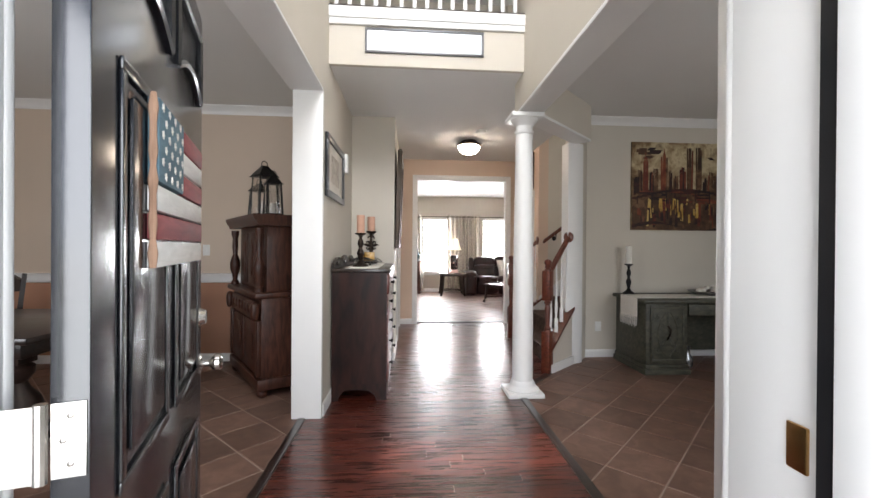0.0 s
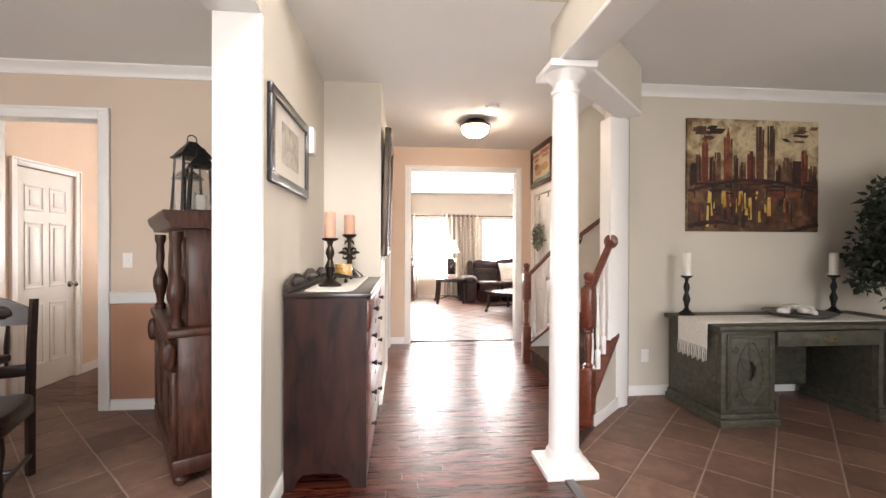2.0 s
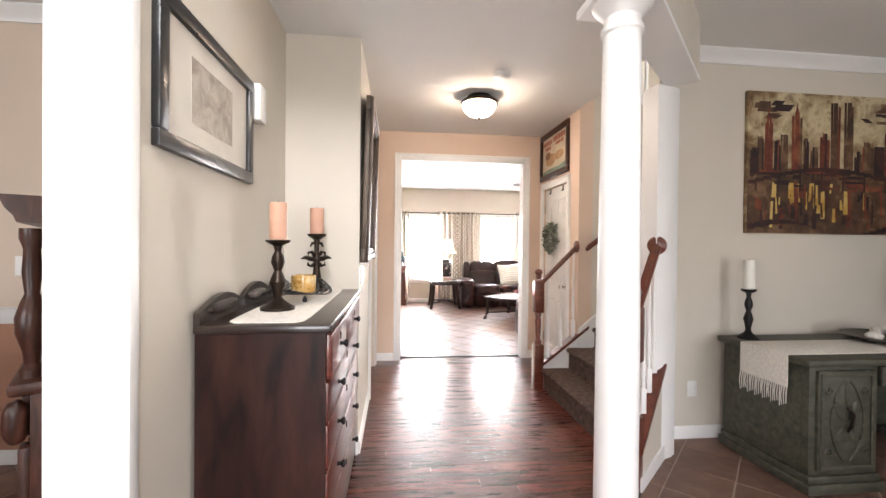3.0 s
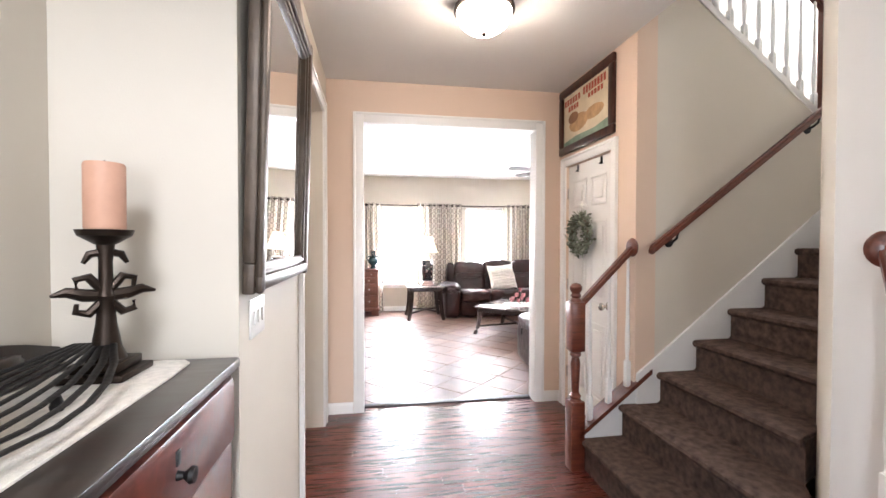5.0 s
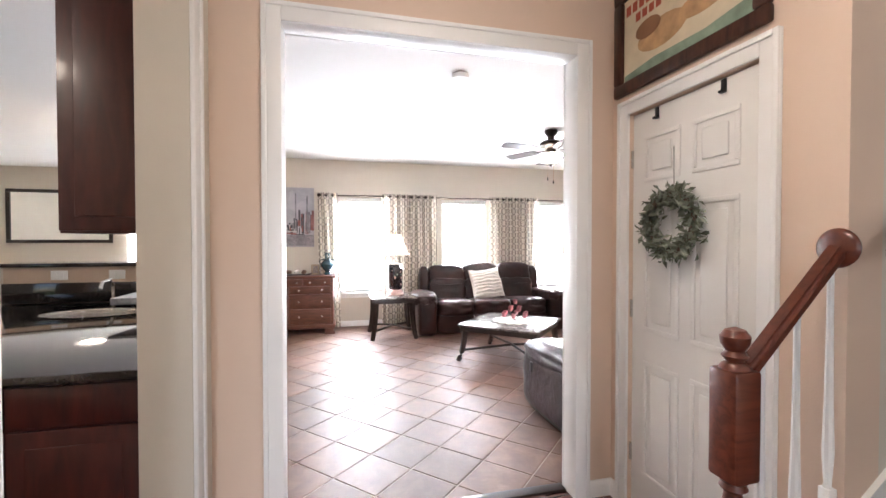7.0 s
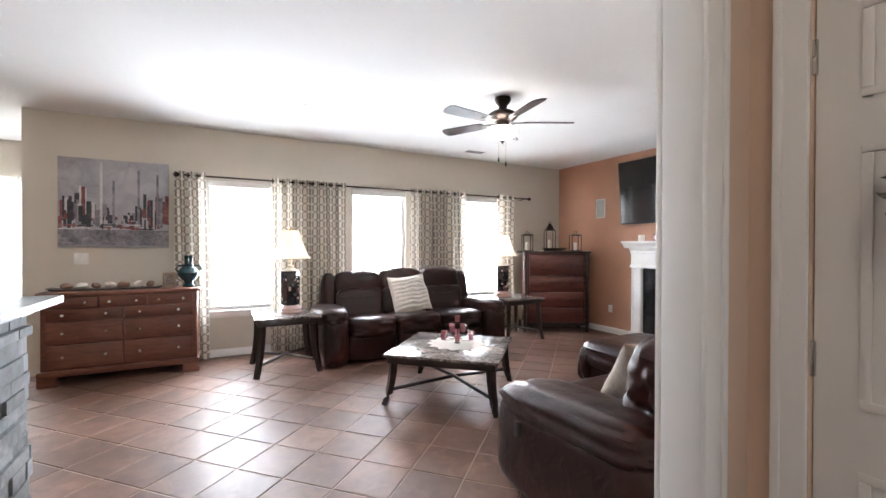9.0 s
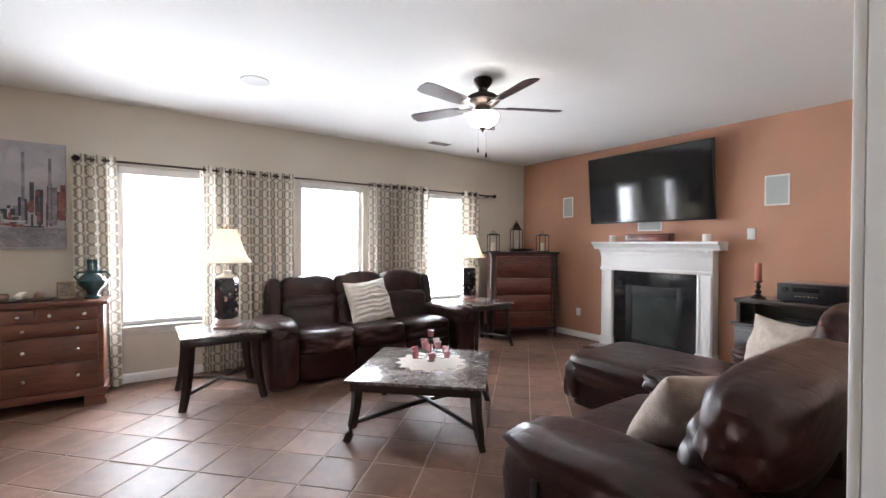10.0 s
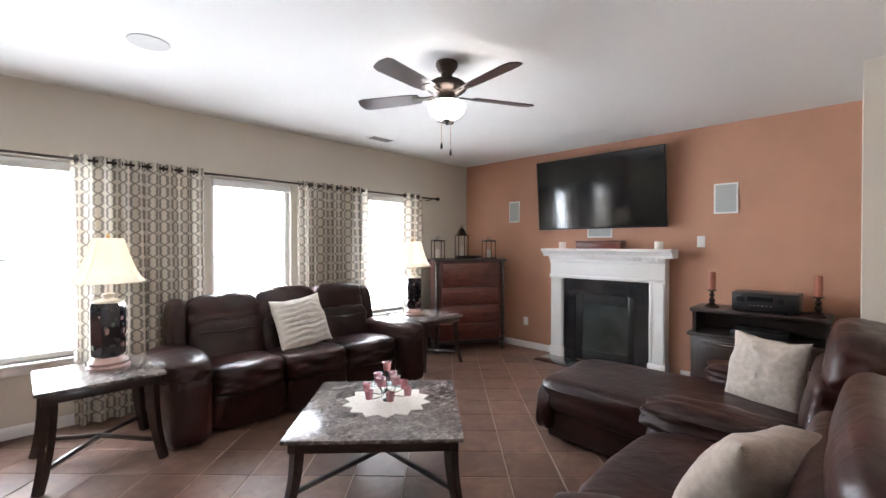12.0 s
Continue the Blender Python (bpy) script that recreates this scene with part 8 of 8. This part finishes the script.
for y in (0.06, 0.37):
    part("dial", lathe([(0.028, 0), (0.028, 0.012), (0.024, 0.016), (0.002, 0.016)], 20, m=Matrix.Translation((0, y, 0.115)) @ Matrix.Rotation(radians(-90), 4, "Y")), BLACKMETAL, rc)
for k in range(6):
    part("button", boxes((-0.004, 0.0, 0.13 + 0.03 * k, 0.145 + 0.03 * k, 0.055, 0.065)), NICKEL, rc)
for y in (0.03, 0.40):
    part("foot", boxes((0.02, 0.32, y - 0.015, y + 0.015, 0.0, 0.013)), BLACKPLASTIC, rc)
for y in (8.18, 8.97):
    turned_candlestick("candlestick", (5.55, y, 0.861), 0.17, 0.85, BRONZE, "short bronze candlestick standing on the console", "candlesticks on the console")
    candle("pillar_candle", (5.55, y, 1.032), 0.030, 0.18, WAXRUST, "rust pillar candle on a bronze candlestick", "rust candles on the console")

# ---------------------------------------------------------------- floor pieces
def inside(p, poly):
    x, y = p
    hit = False
    for (xa, ya), (xb, yb) in zip(poly, poly[1:] + poly[:1]):
        if (ya > y) != (yb > y) and x < (xb - xa) * (y - ya) / (yb - ya) + xa:
            hit = not hit
    return hit


def clip_poly(poly, half):
    """Cut a polygon by the half plane n.p <= c."""
    (nx, ny), c = half
    out = []
    for a, b in zip(poly, poly[1:] + poly[:1]):
        da, db = nx * a[0] + ny * a[1] - c, nx * b[0] + ny * b[1] - c
        if da <= 0:
            out.append(a)
        if (da < 0 < db) or (db < 0 < da):
            t = da / (da - db)
            out.append((a[0] + t * (b[0] - a[0]), a[1] + t * (b[1] - a[1])))
    return out


def piece_mesh(name, poly, z0, z1, material, chamfer=0.004):
    n = len(poly)
    cx, cy = sum(p[0] for p in poly) / n, sum(p[1] for p in poly) / n
    inner = [(p[0] + (cx - p[0]) * chamfer / 0.15, p[1] + (cy - p[1]) * chamfer / 0.15) for p in poly]
    vs = [(p[0], p[1], z0) for p in poly] + [(p[0], p[1], z1 - 0.003) for p in poly] + [(p[0], p[1], z1) for p in inner]
    fs = [tuple(range(2 * n, 3 * n))]
    for k in range(n):
        j = (k + 1) % n
        fs += [(k, j, n + j, n + k), (n + k, n + j, 2 * n + j, 2 * n + k)]
    me = bpy.data.meshes.new(name)
    me.from_pydata(vs, [], fs)
    me.materials.append(material)
    return me


def area_of(poly):
    return 0.5 * abs(sum(a[0] * b[1] - b[0] * a[1] for a, b in zip(poly, poly[1:] + poly[:1])))


def tile_floor(name, label, region, halves, size, gap, angle, origin):
    """Square tiles laid at an angle in a convex region; edge tiles are cut."""
    host = tagged(new(name), label, "floor", "", "structure")
    ca, sa = math.cos(radians(angle)), math.sin(radians(angle))
    shared = None
    h = (size - gap) / 2
    for i in range(-34, 35):
        for j in range(-34, 35):
            cx, cy = origin[0] + size * (i * ca - j * sa), origin[1] + size * (i * sa + j * ca)
            quad = [(cx + u * ca - v * sa, cy + u * sa + v * ca) for u, v in ((-h, -h), (h, -h), (h, h), (-h, h))]
            cut = quad
            for hf in halves:
                cut = clip_poly(cut, hf)
                if len(cut) < 3:
                    break
            if len(cut) < 3 or area_of(cut) < 0.003:
                continue
            if cut == quad:
                if shared is None:
                    shared = piece_mesh("floor_tile", [(p[0] - cx, p[1] - cy) for p in quad], -0.011, 0.0, TILE)
                o = new("floor_tile", shared)
                o.location = (cx, cy, 0.0008 * math.sin(7 * i + 3 * j))
            else:
                o = new("floor_tile", piece_mesh("floor_tile", cut, -0.011, 0.0, TILE))
            o.parent = host
    return host


rect = lambda x0, x1, y0, y1: [((-1, 0), -x0), ((1, 0), x1), ((0, -1), -y0), ((0, 1), y1)]
tile_floor("floor_living", "brown stone-look tiles laid on the diagonal", None, rect(-1.6, EX, 7.55, WY), 0.33, 0.007, 44, (1.965, 10.691))
tile_floor("floor_kitchen", "brown stone-look kitchen tiles laid on the diagonal", None, rect(-6.0, -1.6, 8.0, 14.4), 0.33, 0.007, 44, (1.965, 10.691))
tile_floor("floor_nook", "brown stone-look nook tiles laid on the diagonal", None, rect(-1.6, -1.33, WY, 14.4), 0.33, 0.007, 44, (1.965, 10.691))
tile_floor("floor_study", "brown stone-look study tiles laid on the diagonal", None, rect(0.955, 4.68, 1.0, 5.18) + [((-0.707, 0.707), 2.245)], 0.325, 0.007, 45, (1.80, 3.69))
tile_floor("floor_dining", "brown stone-look dining tiles laid on the diagonal", None, rect(-5.05, -0.865, 1.0, 5.36), 0.325, 0.007, 45, (-1.105, 3.765))


def plank_floor(name, label, x0, x1, y0, y1, width, seed, halves=()):
    host = tagged(new(name), label, "floor", "", "structure")
    rng = random.Random(seed)
    y = y0
    row = 0
    while y < y1 - 0.005:
        yb = min(y + width, y1)
        x = x0 - rng.uniform(0, 0.9)
        while x < x1:
            b = x + rng.uniform(0.8, 1.5)
            a, c = max(x, x0), min(b, x1)
            if c - a > 0.02:
                quad = [(a + 0.0006, y + 0.0010), (c - 0.0006, y + 0.0010), (c - 0.0006, yb - 0.0010), (a + 0.0006, yb - 0.0010)]
                for hf in halves:
                    quad = clip_poly(quad, hf) if len(quad) > 2 else quad
                if len(quad) > 2 and area_of(quad) > 0.001:
                    o = new("floor_plank", piece_mesh("floor_plank", quad, -0.011, 0.0, CHERRY, 0.0004))
                    o.location.z = rng.uniform(-0.0006, 0.0006)
                    o.rotation_euler.x = 0
                    o.parent = host
            x = b
        y = yb
        row += 1
    return host


plank_floor("floor_foyer", "glossy dark cherry planks laid across the foyer", -0.807, 0.897, 1.0, 3.97, 0.082, 5)
plank_floor("floor_hall_front", "glossy dark cherry planks laid across the hall", -0.70, 1.80, 3.97, 5.36, 0.082, 6, [((0.707, -0.707), -2.245)])
plank_floor("floor_hall", "glossy dark cherry planks laid across the rear hall", -0.36, 1.79, 5.36, 7.475, 0.082, 8)
plank_floor("floor_kitchen_wood", "glossy dark cherry planks beyond the dining room", -4.4, -0.365, 5.36, 7.95, 0.082, 9)
